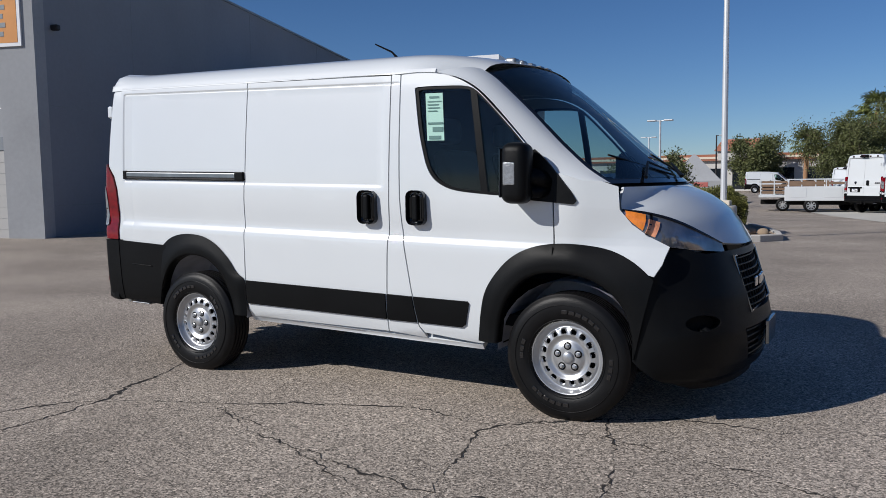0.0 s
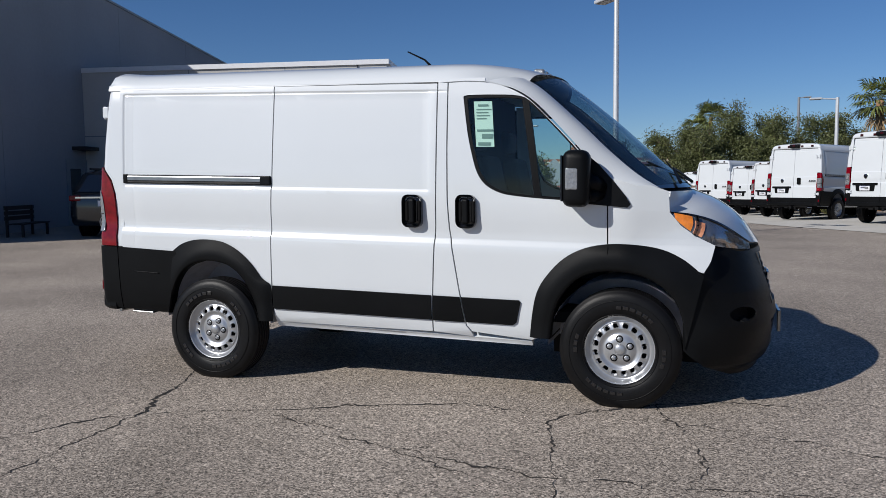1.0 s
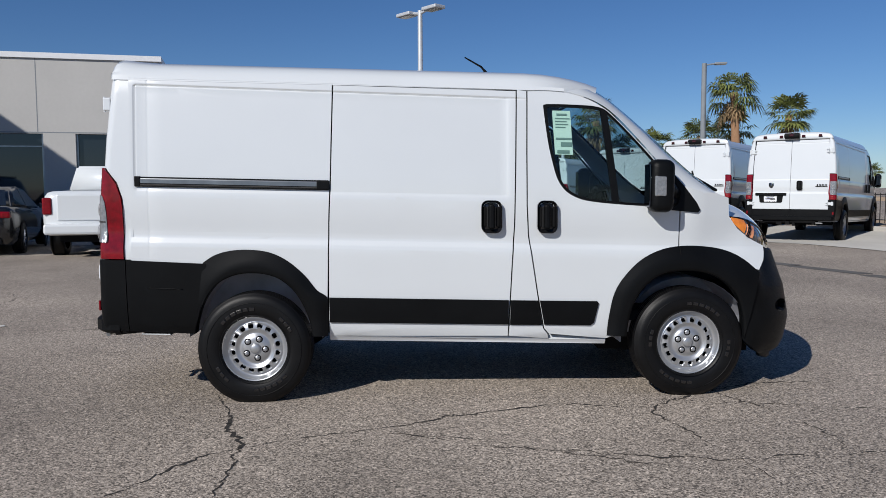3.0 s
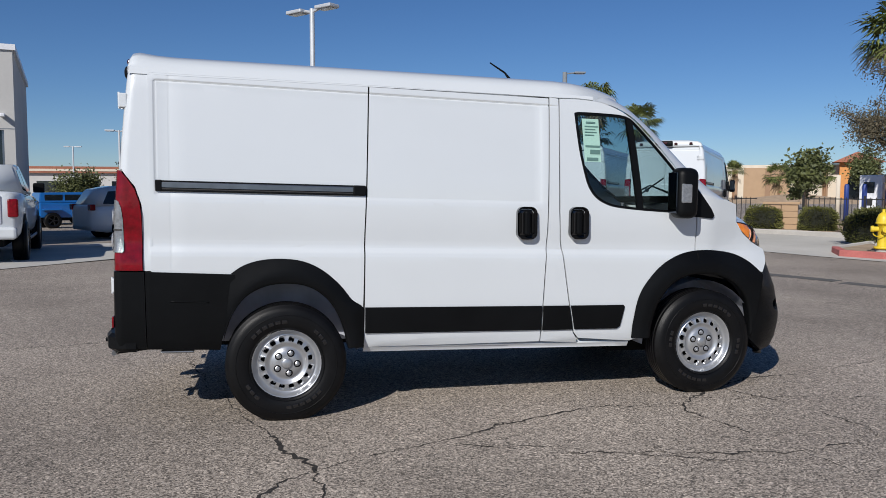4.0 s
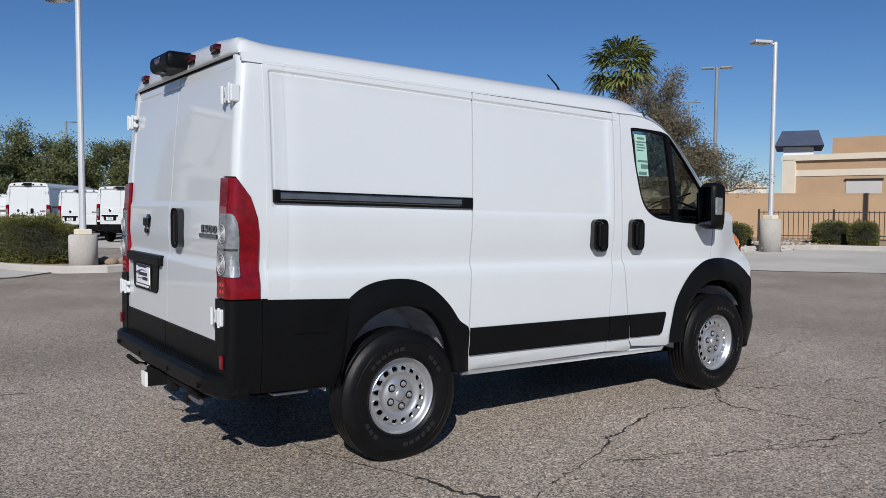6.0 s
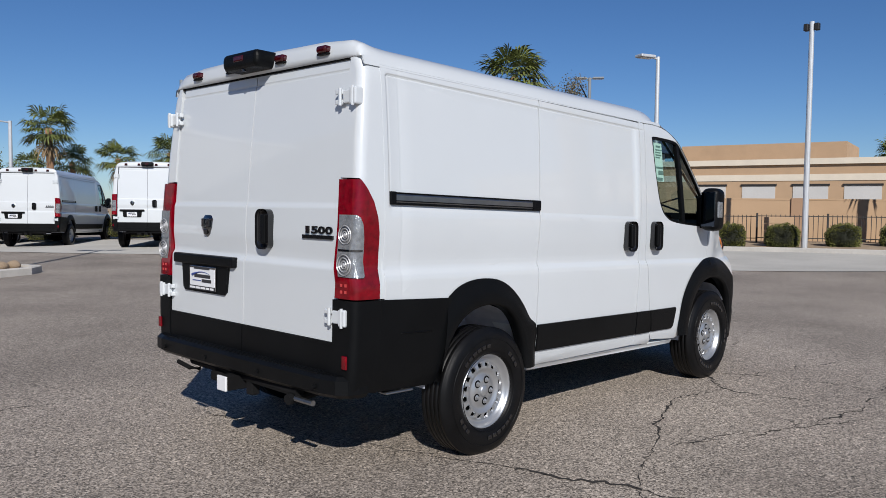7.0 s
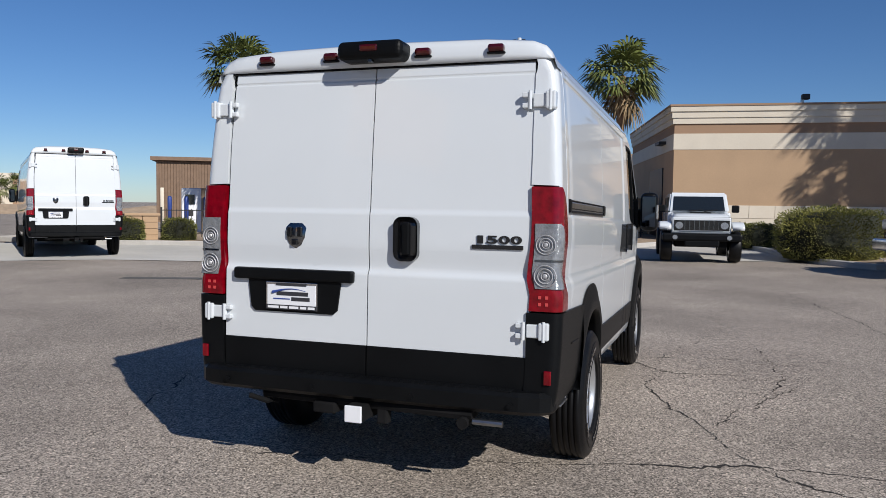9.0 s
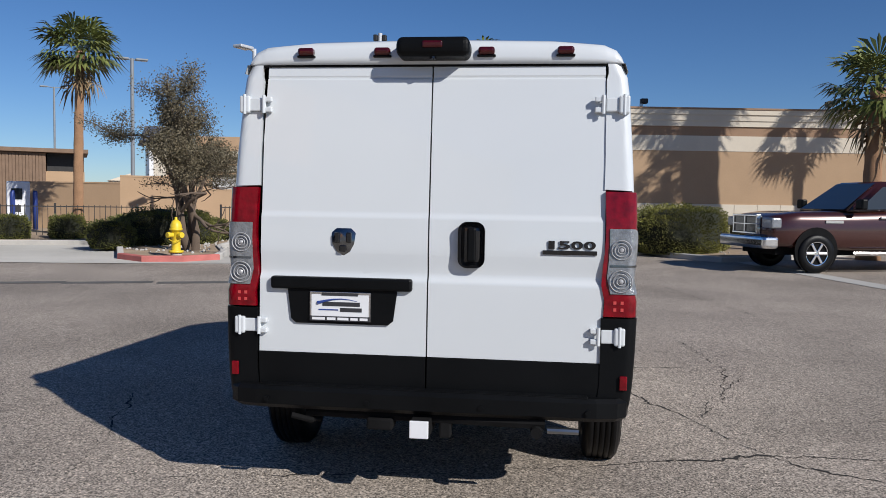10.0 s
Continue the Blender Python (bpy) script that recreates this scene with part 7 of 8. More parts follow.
def car_wheel(parent, x, y, r, w=0.22, rim=CHROME, spokes=5):
    s = -1 if y < 0 else 1
    wh = new("wheel")
    wh.parent = parent
    wh.matrix_basis = pose(x, y, r)
    bm = lathe(bmesh.new(), [(r * 0.62, 0.5 * w * s), (r * 0.72, 0.54 * w * s), (r * 0.93, 0.5 * w * s), (r, 0.38 * w * s), (r, -0.38 * w * s), (r * 0.93, -0.5 * w * s), (r * 0.6, -0.5 * w * s)], 32)
    bmesh.ops.recalc_face_normals(bm, faces=bm.faces)
    part("tyre", bm, RUBBER, wh, smooth=True)
    bm = bmesh.new()
    lathe(bm, [(r * 0.64, 0.46 * w * s), (r * 0.58, 0.44 * w * s), (r * 0.56, 0.25 * w * s)], 32)
    for k in range(spokes):
        a = 2 * math.pi * k / spokes
        b2 = boxed(r * 0.08, -0.02, -r * 0.07, r * 0.58, 0.02, r * 0.07, bevel=0.01)
        bmesh.ops.transform(b2, matrix=Matrix.Rotation(a, 4, "Y") @ Matrix.Translation((0, 0.40 * w * s, 0)), verts=b2.verts)
        tmp = bpy.data.meshes.new("t")
        b2.to_mesh(tmp)
        b2.free()
        bm.from_mesh(tmp)
        bpy.data.meshes.remove(tmp)
    lathe(bm, [(0.001, 0.44 * w * s), (r * 0.14, 0.43 * w * s), (r * 0.16, 0.3 * w * s)], 16)
    part("rim", bm, rim, wh)
    bm = lathe(bmesh.new(), [(0.001, 0.1 * w * s), (r * 0.6, 0.1 * w * s)], 24)
    part("brake_disc", bm, UNDER, wh)


def hull(stations, n=10, power=0.35):
    """A body shell lofted through (x, half width, bottom, top) stations, its upper edges rounded."""
    bm = bmesh.new()
    rows = []
    for x, w, z0, z1 in stations:
        pts = []
        h = z1 - z0
        sec = [(0.0, 0.0), (0.90, 0.0), (0.97, 0.10), (1.0, 0.30), (1.0, 0.55), (0.985, 0.75), (0.955, 0.88), (0.90, 0.955), (0.80, 0.985), (0.5, 1.0), (0.0, 1.0)]
        for a, b in sec + [(-a, b) for a, b in reversed(sec[1:-1])]:
            pts.append(bm.verts.new((x, a * w, z0 + b * h)))
        rows.append(pts)
    m = len(rows[0])
    for r0, r1 in zip(rows, rows[1:]):
        for k in range(m):
            bm.faces.new((r0[k], r0[(k + 1) % m], r1[(k + 1) % m], r1[k]))
    bm.faces.new(rows[0][::-1])
    bm.faces.new(rows[-1])
    bmesh.ops.recalc_face_normals(bm, faces=bm.faces)
    return bm


def greenhouse(prof, w0, w1):
    """A cab: the side outline (x, z) low to high, narrowing from half width w0 to w1."""
    zs = [p[1] for p in prof]
    zlo, zhi = min(zs), max(zs)
    wd = lambda z: w0 + (w1 - w0) * (z - zlo) / (zhi - zlo)
    bm = bmesh.new()
    a = [bm.verts.new((x, wd(z), z)) for x, z in prof]
    b = [bm.verts.new((x, -wd(z), z)) for x, z in prof]
    n = len(prof)
    bm.faces.new(a)
    bm.faces.new(b[::-1])
    for k in range(n):
        bm.faces.new((a[k], b[k], b[(k + 1) % n], a[(k + 1) % n]))
    bmesh.ops.recalc_face_normals(bm, faces=bm.faces)
    bmesh.ops.bevel(bm, geom=bm.edges[:], offset=0.04, segments=2, affect="EDGES")
    return bm, wd


def car(name, label, x, y, rz, paint, stations, cab, w0, w1, panes, wheels, r, ends=(), extra=None, scale=1.05, rim=CHROME, glass=DARKGLASS, roof=None):
    """A parked car from its stations, cab outline and side panes."""
    c = thing(name, label, "car", x, y, gz(x, y), rz)
    c.scale = (scale,) * 3
    part("body", hull(stations), paint, c, smooth=True)
    bm, wd = greenhouse(cab, w0, w1)
    part("cab", bm, roof or paint, c, smooth=True)
    for pane in panes:
        for s in (-1, 1):
            bm = skin([(px, pz) for px, pz in pane], lambda u, v: Vector((u, s * (wd(v) + 0.006), v)), (), (), ())
            bm.normal_update()
            if sum(f.normal.y for f in bm.faces) * s < 0:
                bmesh.ops.reverse_faces(bm, faces=bm.faces)
            lip(bm, 0.02)
            part("side_window", bm, glass, c)
    for (xa, za), (xb, zb) in ends:
        bm = bmesh.new()
        nx, nz = (zb - za), -(xb - xa)
        ln = math.hypot(nx, nz)
        o = 0.008 if (nx / ln) * (xa - 0) > 0 else -0.008
        q = []
        for t, k in ((0.08, 0), (0.9, 1)):
            px, pz = xa + (xb - xa) * t, za + (zb - za) * t
            wv = wd(pz) - 0.10
            q.append([(px + nx / ln * o, -wv, pz + nz / ln * o), (px + nx / ln * o, wv, pz + nz / ln * o)])
        bm.faces.new([bm.verts.new(v) for v in (q[0][0], q[0][1], q[1][1], q[1][0])])
        part("screen", bm, glass, c)
    for wx in wheels:
        for s in (-1, 1):
            yy = stations[len(stations) // 2][1]
            # flat near-black disc on the side paints the shaded wheel arch
            ob = lathe(bmesh.new(), [(0.001, 0), (r * 1.18, 0)], 24)
            bmesh.ops.translate(ob, verts=ob.verts, vec=(wx, s * (yy + 0.004), r))
            part("wheel_opening", ob, UNDER, c)
            car_wheel(c, wx, s * (yy - 0.085), r, rim=rim)
    if extra:
        extra(c)
    return c


def sedan_parts(c):
    for s in (-1, 1):
        part("tail_light", boxed(-2.42, min(s * 0.45, s * 0.86), 0.80, -2.22, max(s * 0.45, s * 0.86), 0.94, bevel=0.03), RED, c)
        part("mirror", boxed(0.62, min(s * 0.93, s * 1.08), 0.95, 0.74, max(s * 0.93, s * 1.08), 1.07, bevel=0.03), CARGREY, c)
        part("exhaust_tip", boxed(-2.44, s * 0.55 - 0.07, 0.28, -2.3, s * 0.55 + 0.07, 0.34, bevel=0.015), CHROME, c)
    part("chrome_strip", boxed(-2.43, -0.44, 0.84, -2.38, 0.44, 0.87), CHROME, c)
    part("number_plate", boxed(-2.44, -0.16, 0.66, -2.40, 0.16, 0.78), WHITEPL, c)
    part("rear_diffuser", boxed(-2.44, -0.7, 0.24, -2.30, 0.7, 0.36, bevel=0.02), BLACK, c)


car("sedan", "black sedan parked against the showroom", -10.75, 13.5, 106, CARBLACK,
    [(-2.40, 0.60, 0.42, 0.86), (-2.36, 0.84, 0.28, 1.00), (-2.15, 0.91, 0.22, 1.06), (-1.2, 0.925, 0.20, 1.04), (0.2, 0.93, 0.20, 0.98), (1.1, 0.92, 0.20, 0.93), (1.9, 0.89, 0.22, 0.80), (2.25, 0.78, 0.28, 0.70), (2.36, 0.55, 0.35, 0.62)],
    [(-2.0, 1.02), (-1.15, 1.43), (-0.3, 1.48), (0.35, 1.42), (1.25, 0.93)], 0.86, 0.62,
    [[(-1.55, 1.08), (-1.1, 1.36), (-0.42, 1.42), (-0.42, 1.04)], [(-0.36, 1.04), (-0.36, 1.42), (0.3, 1.36), (0.85, 1.02)]], (-1.42, 1.42), 0.33, [((-2.0, 1.02), (-1.15, 1.43))], sedan_parts)


def suv_parts(c):
    for s in (-1, 1):
        part("tail_light", boxed(-2.44, min(s * 0.62, s * 0.93), 0.95, -2.30, max(s * 0.62, s * 0.93), 1.10, bevel=0.03), RED, c)
        part("roof_rail", boxed(-1.9, s * 0.62 - 0.02, 1.74, 0.4, s * 0.62 + 0.02, 1.79, bevel=0.01), IRON, c)
    part("chrome_strip", boxed(-2.45, -0.75, 1.02, -2.40, 0.75, 1.06), CHROME, c)
    part("number_plate", boxed(-2.46, -0.16, 0.82, -2.41, 0.16, 0.96), WHITEPL, c)


car("suv", "black sport utility vehicle in the workshop's shade", -13.6, 13.3, 104, CARBLACK,
    [(-2.42, 0.75, 0.45, 1.05), (-2.38, 0.92, 0.34, 1.16), (-2.0, 0.97, 0.30, 1.18), (0.0, 0.98, 0.28, 1.14), (1.2, 0.97, 0.28, 1.10), (2.0, 0.93, 0.32, 1.0), (2.35, 0.75, 0.40, 0.85)],
    [(-2.35, 1.14), (-2.1, 1.66), (-1.6, 1.75), (0.2, 1.76), (1.1, 1.12)], 0.92, 0.68,
    [[(-2.0, 1.20), (-1.9, 1.6), (-1.1, 1.66), (-1.1, 1.18)], [(-1.04, 1.18), (-1.04, 1.66), (-0.1, 1.66), (-0.1, 1.16)], [(-0.04, 1.16), (-0.04, 1.66), (0.2, 1.64), (0.8, 1.16)]], (-1.5, 1.5), 0.38, [((-2.35, 1.14), (-2.1, 1.66))], suv_parts)


car("suv", "white sport utility vehicle far across the lot", -13.2, 44.6, 200, PAINT,
    [(-2.42, 0.75, 0.45, 1.05), (-2.38, 0.92, 0.34, 1.16), (-2.0, 0.97, 0.30, 1.18), (0.0, 0.98, 0.28, 1.14), (1.2, 0.97, 0.28, 1.10), (2.0, 0.93, 0.32, 1.0), (2.35, 0.75, 0.40, 0.85)],
    [(-2.35, 1.14), (-2.1, 1.66), (-1.6, 1.75), (0.2, 1.76), (1.1, 1.12)], 0.92, 0.68,
    [[(-2.0, 1.20), (-1.9, 1.6), (-1.1, 1.66), (-1.1, 1.18)], [(-1.04, 1.18), (-1.04, 1.66), (-0.1, 1.66), (-0.1, 1.16)], [(-0.04, 1.16), (-0.04, 1.66), (0.2, 1.64), (0.8, 1.16)]], (-1.5, 1.5), 0.38, [((-2.35, 1.14), (-2.1, 1.66))], suv_parts)


def minivan_parts(c):
    for s in (-1, 1):
        part("headlight", boxed(2.25, min(s * 0.5, s * 0.9), 0.72, 2.5, max(s * 0.5, s * 0.9), 0.88, bevel=0.04), CLEAR, c)
        part("tail_light", boxed(-2.62, min(s * 0.70, s * 0.96), 0.95, -2.45, max(s * 0.70, s * 0.96), 1.15, bevel=0.03), RED, c)
        part("mirror", boxed(1.15, min(s * 0.98, s * 1.14), 1.02, 1.30, max(s * 0.98, s * 1.14), 1.18, bevel=0.04), BLACK, c)
    for k in range(5):
        part("door_print", boxed(0.62 + 0.075 * k, -1.003, 0.80, 0.67 + 0.075 * k, -0.996, 0.87), REDPRINT, c)


car("minivan", "white minivan with dark windows and a red door mark", -5.0, 24.4, 30, PAINT,
    [(-2.6, 0.7, 0.45, 1.0), (-2.55, 0.92, 0.30, 1.12), (-2.1, 0.98, 0.24, 1.12), (0.0, 1.0, 0.22, 1.08), (1.3, 0.98, 0.22, 1.02), (2.0, 0.94, 0.24, 0.92), (2.42, 0.80, 0.30, 0.78), (2.56, 0.5, 0.38, 0.66)],
    [(-2.5, 1.08), (-2.2, 1.62), (-1.6, 1.74), (0.2, 1.76), (0.75, 1.66), (1.75, 1.0)], 0.93, 0.68,
    [[(-2.2, 1.16), (-1.98, 1.56), (-1.1, 1.64), (-1.1, 1.12)], [(-1.0, 1.12), (-1.0, 1.65), (0.1, 1.65), (0.1, 1.10)], [(0.2, 1.10), (0.2, 1.64), (0.6, 1.58), (1.35, 1.06)]], (-1.55, 1.54), 0.36, [((1.75, 1.0), (0.75, 1.66))], minivan_parts, scale=1.05, rim=CARGREY)


def off_roader(label, x, y, rz, paint):
    c = thing("off_road_car", label, "car", x, y, gz(x, y), rz)
    c.scale = (1.0, 1.08, 1.0)
    part("body", boxed(-1.85, -0.76, 0.55, 0.95, 0.76, 1.30, bevel=0.05), paint, c)
    part("bonnet", hull([(0.9, 0.74, 0.62, 1.32), (1.6, 0.70, 0.62, 1.27), (1.86, 0.66, 0.62, 1.18)]), paint, c, smooth=True)
    bm, wd = greenhouse([(-1.85, 1.28), (-1.8, 1.82), (0.52, 1.84), (0.86, 1.30)], 0.74, 0.68)
    part("hard_top", bm, paint, c)
    bm = bmesh.new()
    bm.faces.new([bm.verts.new(v) for v in ((0.848, -0.63, 1.345), (0.848, 0.63, 1.345), (0.602, 0.60, 1.735), (0.602, -0.60, 1.735))])
    part("windscreen", bm, DARKGLASS, c)
    for s in (-1, 1):
        for x0, x1 in ((-1.6, -0.75), (-0.65, 0.15)):
            part("side_window", boxed(x0, s * 0.715 - 0.01, 1.36, x1, s * 0.715 + 0.012, 1.72, bevel=0.01), DARKGLASS, c)
        fen = part("fender", hull([(1.05, 0.14, 0.88, 0.98), (1.2, 0.14, 0.98, 1.06), (1.75, 0.14, 0.98, 1.06), (1.95, 0.14, 0.85, 0.95)]), paint, c, smooth=True)
        fen.matrix_basis = pose(0, s * 0.84, 0)
        part("rear_fender", boxed(-1.75, s * 0.84 - 0.13, 0.92, -0.85, s * 0.84 + 0.13, 1.0, bevel=0.03), paint, c)
        lamp = part("headlight", tube(bmesh.new(), [(1.88, s * 0.52, 0.965), (1.935, s * 0.52, 0.965)], [0.098, 0.09], 20), CLEAR, c)
        part("lamp_ring", tube(bmesh.new(), [(1.87, s * 0.52, 0.965), (1.915, s * 0.52, 0.965)], [0.128, 0.122], 20), GLOSSBLACK, lamp)
        part("mirror", boxed(0.68, min(s * 0.80, s * 0.98), 1.30, 0.78, max(s * 0.80, s * 0.98), 1.50, bevel=0.03), BLACK, c)
        part("fog_lamp", tube(bmesh.new(), [(2.05, s * 0.62, 0.66), (2.12, s * 0.62, 0.66)], 0.06, 14), CLEAR, c)
    part("grille_surround", boxed(1.84, -0.68, 0.78, 1.89, 0.68, 1.19, bevel=0.04, segments=3), paint, c)
    gr = part("grille", boxed(1.87, -0.64, 0.825, 1.90, 0.64, 1.105, bevel=0.012), GLOSSBLACK, c, "black seven-slot grille")
    for k in range(8):
        yy = -0.39 + 0.78 * k / 7
        part("grille_bar", boxed(1.88, yy - 0.011, 0.845, 1.912, yy + 0.011, 1.085, bevel=0.006), DARKCHROME, gr)
    for z0, z1 in ((0.82, 0.835), (1.095, 1.11)):
        part("grille_trim", boxed(1.88, -0.5, z0, 1.912, 0.5, z1, bevel=0.004), DARKPOLE, gr)
    part("front_bumper", boxed(1.82, -0.92, 0.56, 2.10, 0.92, 0.76, bevel=0.05), BLACK, c)
    part("winch_plate", boxed(1.9, -0.4, 0.42, 2.08, 0.4, 0.58, bevel=0.03), BLACK, c)
    part("bonnet_vent", boxed(1.2, -0.25, 1.27, 1.5, 0.25, 1.318, bevel=0.008), GLOSSBLACK, c)
    for yy in (-0.25, 0.12):
        part("wiper", tube(bmesh.new(), [(0.90, yy, 1.335), (0.86, yy + 0.34, 1.375)], 0.012, 6), BLACK, c)
    part("underbody", boxed(-1.8, -0.6, 0.40, 1.8, 0.6, 0.62), UNDER, c)
    spare = part("spare_wheel", lathe(bmesh.new(), [(0.001, -0.12), (0.36, -0.12), (0.38, -0.08), (0.38, 0.08), (0.36, 0.12), (0.001, 0.12)], 24), RUBBER, c)
    spare.matrix_basis = pose(-2.0, 0, 1.0, 0, 0, 90)
    for wx in (-1.28, 1.45):
        for s in (-1, 1):
            car_wheel(c, wx, s * 0.80, 0.41, 0.27, rim=GLOSSBLACK)
    return c


off_roader("white off-road car with a black seven-slot grille", 17.2, -1.1, 186, PAINT)
off_roader("bright blue off-road car with a spare wheel behind", -10.7, 38.5, 28, CARBLUE)


def pickup(label, x, y, rz, paint, scale=1.06):
    c = thing("pickup_truck", label, "pickup truck", x, y, gz(x, y), rz)
    c.scale = (scale,) * 3
    part("body", hull([(-2.95, 0.86, 0.55, 1.30), (-2.88, 0.98, 0.50, 1.40), (-1.0, 1.0, 0.50, 1.40), (0.9, 1.0, 0.48, 1.32), (1.1, 1.0, 0.48, 1.32), (2.2, 0.99, 0.52, 1.30), (2.72, 0.95, 0.55, 1.22), (2.85, 0.85, 0.62, 1.12)]), paint, c, smooth=True)
    bm, wd = greenhouse([(-1.05, 1.38), (-0.95, 1.94), (0.25, 1.98), (1.15, 1.30)], 0.94, 0.74)
    part("cab", bm, paint, c, smooth=True)
    for pane in ([(-0.85, 1.42), (-0.8, 1.84), (-0.15, 1.86), (-0.15, 1.38)], [(-0.06, 1.38), (-0.06, 1.86), (0.22, 1.86), (0.86, 1.36)]):
        for s in (-1, 1):
            bm = skin(pane, lambda u, v: Vector((u, s * (wd(v) + 0.008), v)))
            bm.normal_update()
            if sum(f.normal.y for f in bm.faces) * s < 0:
                bmesh.ops.reverse_faces(bm, faces=bm.faces)
            lip(bm, 0.02)
            part("side_window", bm, GLASSCAR, c)
    bm = bmesh.new()
    bm.faces.new([bm.verts.new(v) for v in ((1.13, -0.82, 1.36), (1.13, 0.82, 1.36), (0.34, 0.68, 1.94), (0.34, -0.68, 1.94))])
    part("windscreen", bm, GLASSCAR, c)
    part("grille", boxed(2.80, -0.50, 0.82, 2.93, 0.50, 1.20, bevel=0.03), GLOSSBLACK, c)
    for z0, z1 in ((0.80, 0.84), (1.0, 1.03), (1.18, 1.22)):
        part("grille_bar", boxed(2.86, -0.53, z0, 2.96, 0.53, z1, bevel=0.008), CHROME, c)
    for yy in (-0.52, -0.02, 0.48):
        part("grille_bar", boxed(2.86, yy, 0.82, 2.955, yy + 0.045, 1.2, bevel=0.008), CHROME, c)
    part("front_bumper", boxed(2.68, -1.0, 0.50, 3.05, 1.0, 0.76, bevel=0.07, segments=3), CHROME, c)
    part("rear_bumper", boxed(-3.10, -0.95, 0.52, -2.85, 0.95, 0.74, bevel=0.05), CHROME if paint is not PAINT else PAINT, c)
    part("tailgate_panel", boxed(-2.975, -0.70, 0.80, -2.93, 0.70, 1.32, bevel=0.02), paint, c)
    for s in (-1, 1):
        part("headlight", boxed(2.62, min(s * 0.54, s * 0.97), 0.93, 2.86, max(s * 0.54, s * 0.97), 1.16, bevel=0.04), CLEAR, c)
        part("tail_light", boxed(-2.98, min(s * 0.80, s * 0.98), 0.92, -2.84, max(s * 0.80, s * 0.98), 1.26, bevel=0.03), RED, c)
        part("mirror", boxed(0.85, min(s * 0.98, s * 1.22), 1.36, 0.99, max(s * 0.98, s * 1.22), 1.58, bevel=0.03), BLACK, c)
        part("step_bar", tube(bmesh.new(), [(-0.9, s * 0.98, 0.42), (1.0, s * 0.98, 0.42)], 0.05, 8), CHROME, c)
        for xx in (-0.7, 0.2):
            part("door_handle", boxed(xx, s * 1.0 - 0.02, 1.16, xx + 0.2, s * 1.0 + 0.025, 1.21, bevel=0.01), CHROME, c)
        part("door_badge", boxed(1.25, s * 1.0 - 0.01, 1.06, 1.65, s * 1.0 + 0.006, 1.12), CHROME, c)
    part("underbody", boxed(-2.8, -0.7, 0.36, 2.6, 0.7, 0.58), UNDER, c)
    for wx in (-1.85, 1.85):
        for s in (-1, 1):
            # dark disc laid on the body, painting the shade inside the arch
            ob = lathe(bmesh.new(), [(0.001, 0), (0.49, 0)], 28)
            bmesh.ops.translate(ob, verts=ob.verts, vec=(wx, s * 1.006, 0.48))
            part("wheel_opening", ob, UNDER, c)
            car_wheel(c, wx, s * 0.92, 0.41, 0.26, rim=CHROME, spokes=6)
    return c


GLASSCAR = mat("car_glass", (0.03, 0.037, 0.042), 0.05, coat=0.6)
pickup("burgundy pickup truck with a chrome grille and bumper", 13.75, -8.4, 104, CARRED, 1.06)
pickup("white pickup truck seen from behind", -7.7, 13.9, 100, PAINT)

# the row of vans: tall ones first, low ones farther on
tall_van = cargo_van("white high-roof cargo van parked in a row", 1.04, 1.34, False)
low_van = cargo_van("white low-roof cargo van parked in a row", 0.6, 1.0, False)
RVH = 50.0
fwd = Vector((math.cos(radians(RVH)), math.sin(radians(RVH))))
for first, back, spots in ((tall_van, 3.49, ((9.26, 13.38), (8.26, 17.34), (7.19, 21.22), (5.23, 26.39), (2.4, 38.3))), (low_van, 3.05, ((4.6, 30.3), (3.8, 34.3), (1.3, 42.3)))):
    for i, (x, y) in enumerate(spots):
        m = pose(x + fwd.x * back, y + fwd.y * back, gz(x, y) + 0.01, 0, 0, RVH) @ Matrix.Scale(1.04 if first is tall_van else 1.0, 4)
        if i:
            copy_thing(first, m)
        else:
            first.matrix_basis = m
            tagged(first, group="row of white vans")
low_far = copy_thing(main_van, pose(-9.4, 98.7, gz(-9.4, 98.7), 0, 0, 8) @ Matrix.Scale(1.1, 4))
tagged(low_far, "white low-roof cargo van parked far off")


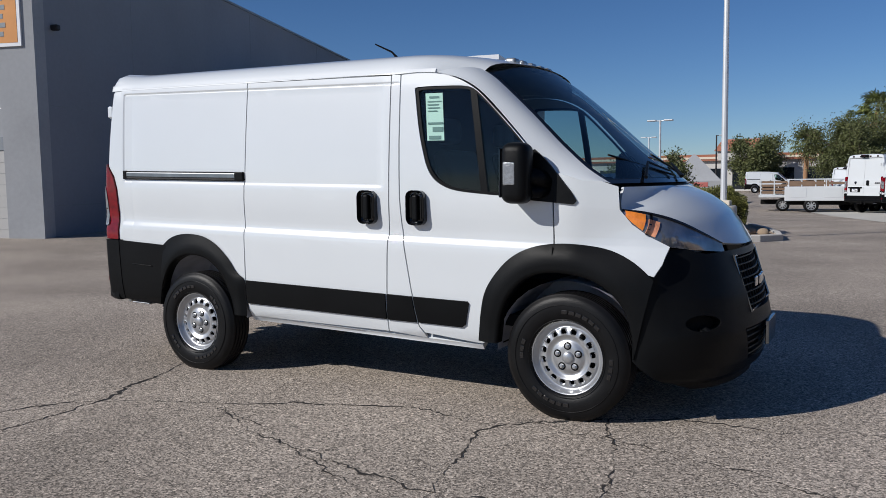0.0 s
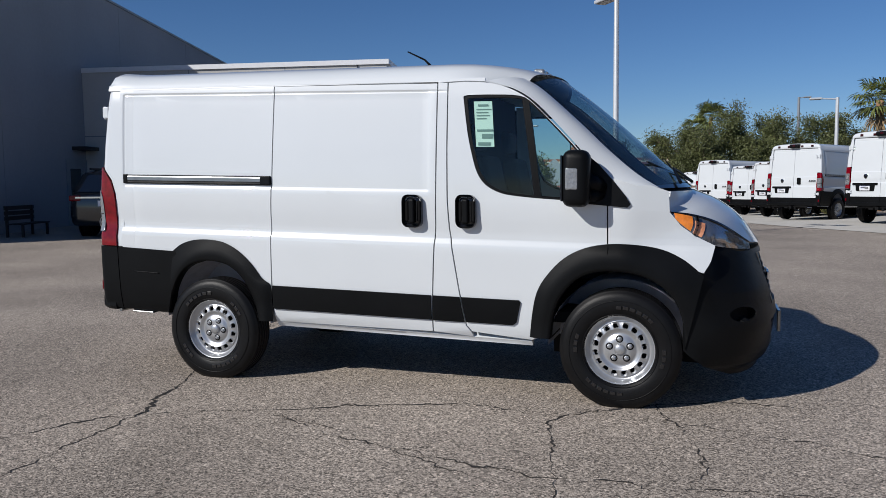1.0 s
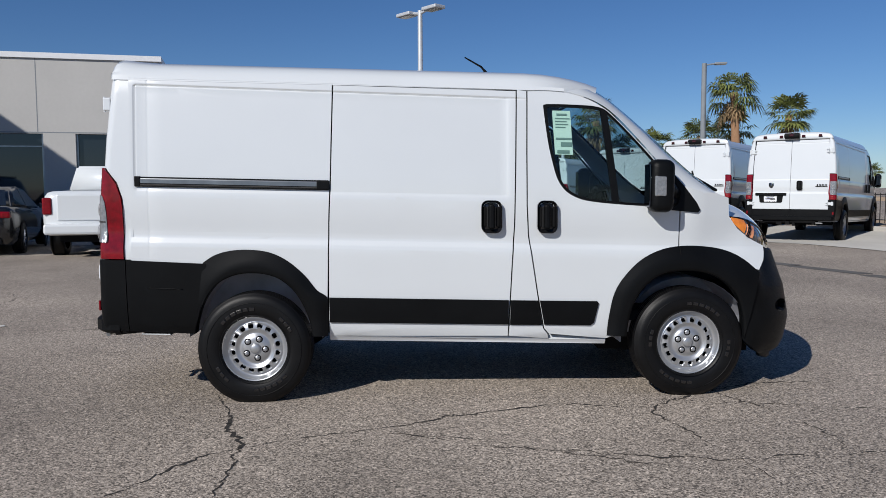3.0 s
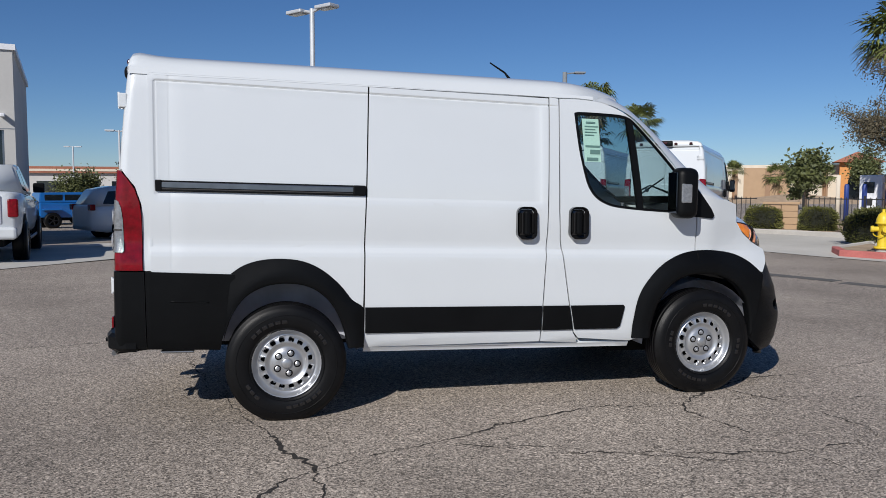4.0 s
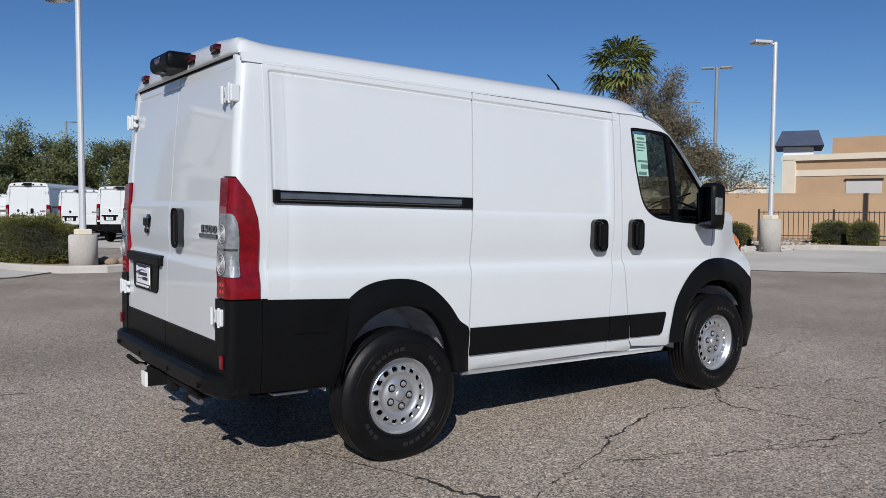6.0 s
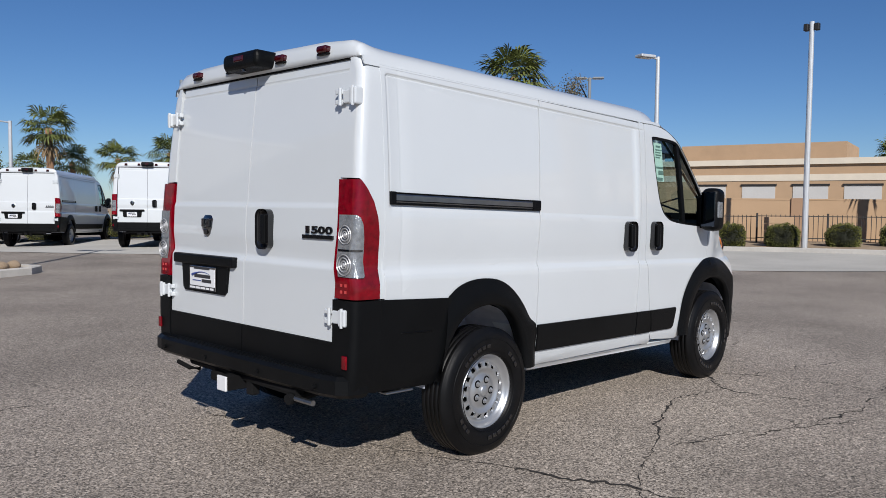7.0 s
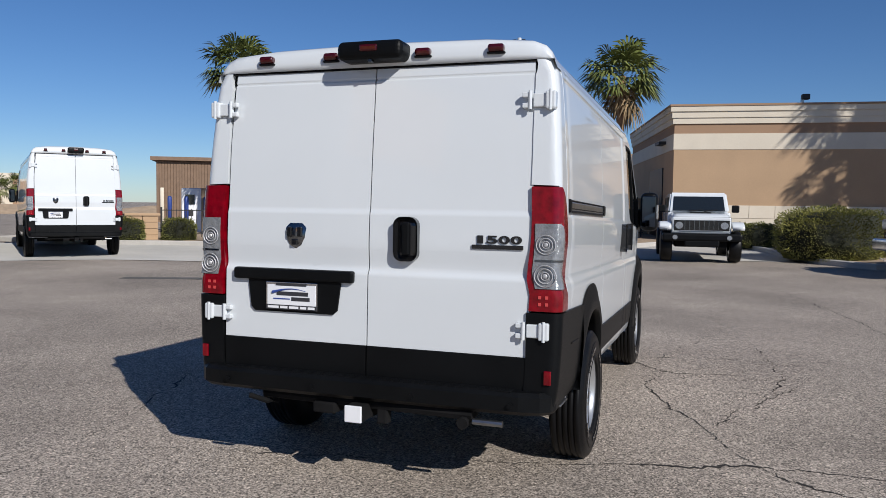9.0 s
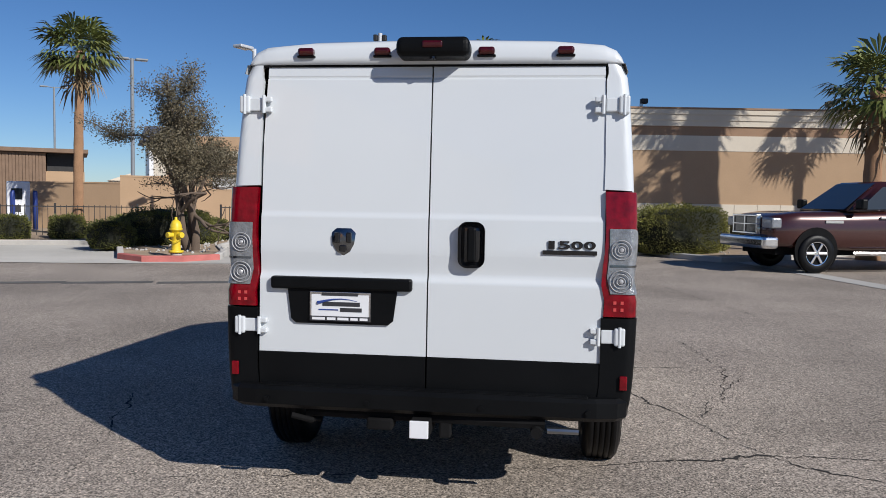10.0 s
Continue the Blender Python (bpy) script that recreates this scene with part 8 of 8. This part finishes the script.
def work_truck(label, x, y, rz, stake):
    c = thing("work_truck", label, "truck", x, y, gz(x, y), rz)
    part("cab", hull([(1.2, 0.88, 0.5, 1.75), (1.9, 0.9, 0.5, 1.8), (2.2, 0.9, 0.5, 1.35), (3.1, 0.88, 0.55, 1.2), (3.25, 0.8, 0.6, 1.05)]), PAINT, c, smooth=True)
    for s in (-1, 1):
        part("side_window", boxed(1.4, s * 0.885 - 0.01, 1.25, 1.95, s * 0.885 + 0.015, 1.62), DARKGLASS, c)
    if stake:
        part("flat_bed", boxed(-2.8, -1.05, 0.80, 1.1, 1.05, 0.95, bevel=0.02), PAINT, c)
        for s in (-1, 1):
            for k in range(4):
                part("stake_board", boxed(-2.75, s * 1.0 - 0.015, 1.02 + 0.2 * k, 1.05, s * 1.0 + 0.015, 1.13 + 0.2 * k), WOOD, c)
            for k in range(6):
                part("stake_post", boxed(-2.72 + 0.72 * k, s * 1.03 - 0.02, 0.9, -2.66 + 0.72 * k, s * 1.03 + 0.02, 1.85), PAINT, c)
    else:
        part("service_body", boxed(-2.8, -1.02, 0.62, 1.1, 1.02, 1.38, bevel=0.03), PAINT, c)
        for s in (-1, 1):
            for x0 in (-2.6, -0.9, 0.1):
                part("locker_door", boxed(x0, s * 1.02 - 0.01, 0.8, x0 + 0.85, s * 1.02 + 0.012, 1.3, bevel=0.006), PAINT, c)
            part("side_board", boxed(-2.7, s * 0.95 - 0.015, 1.48, 1.0, s * 0.95 + 0.015, 1.6), WOOD, c)
            part("ladder_rail", tube(bmesh.new(), [(-2.7, s * 0.95, 1.75), (1.4, s * 0.95, 1.75)], 0.03, 6), PAINT, c)
            for x0 in (-2.6, -0.8, 1.0):
                part("rack_post", tube(bmesh.new(), [(x0, s * 0.95, 1.35), (x0, s * 0.95, 1.75)], 0.03, 6), PAINT, c)
    part("chassis", boxed(-2.7, -0.5, 0.4, 3.0, 0.5, 0.65), UNDER, c)
    for wx in (-1.5, 2.3):
        for s in (-1, 1):
            car_wheel(c, wx, s * 0.86, 0.37, 0.24, rim=STEEL, spokes=8)
    return c


work_truck("white service body truck with a ladder rack", 1.15, 41.5, 6, False)
work_truck("white stake bed truck with brown boards", -0.6, 45.0, 6, True)
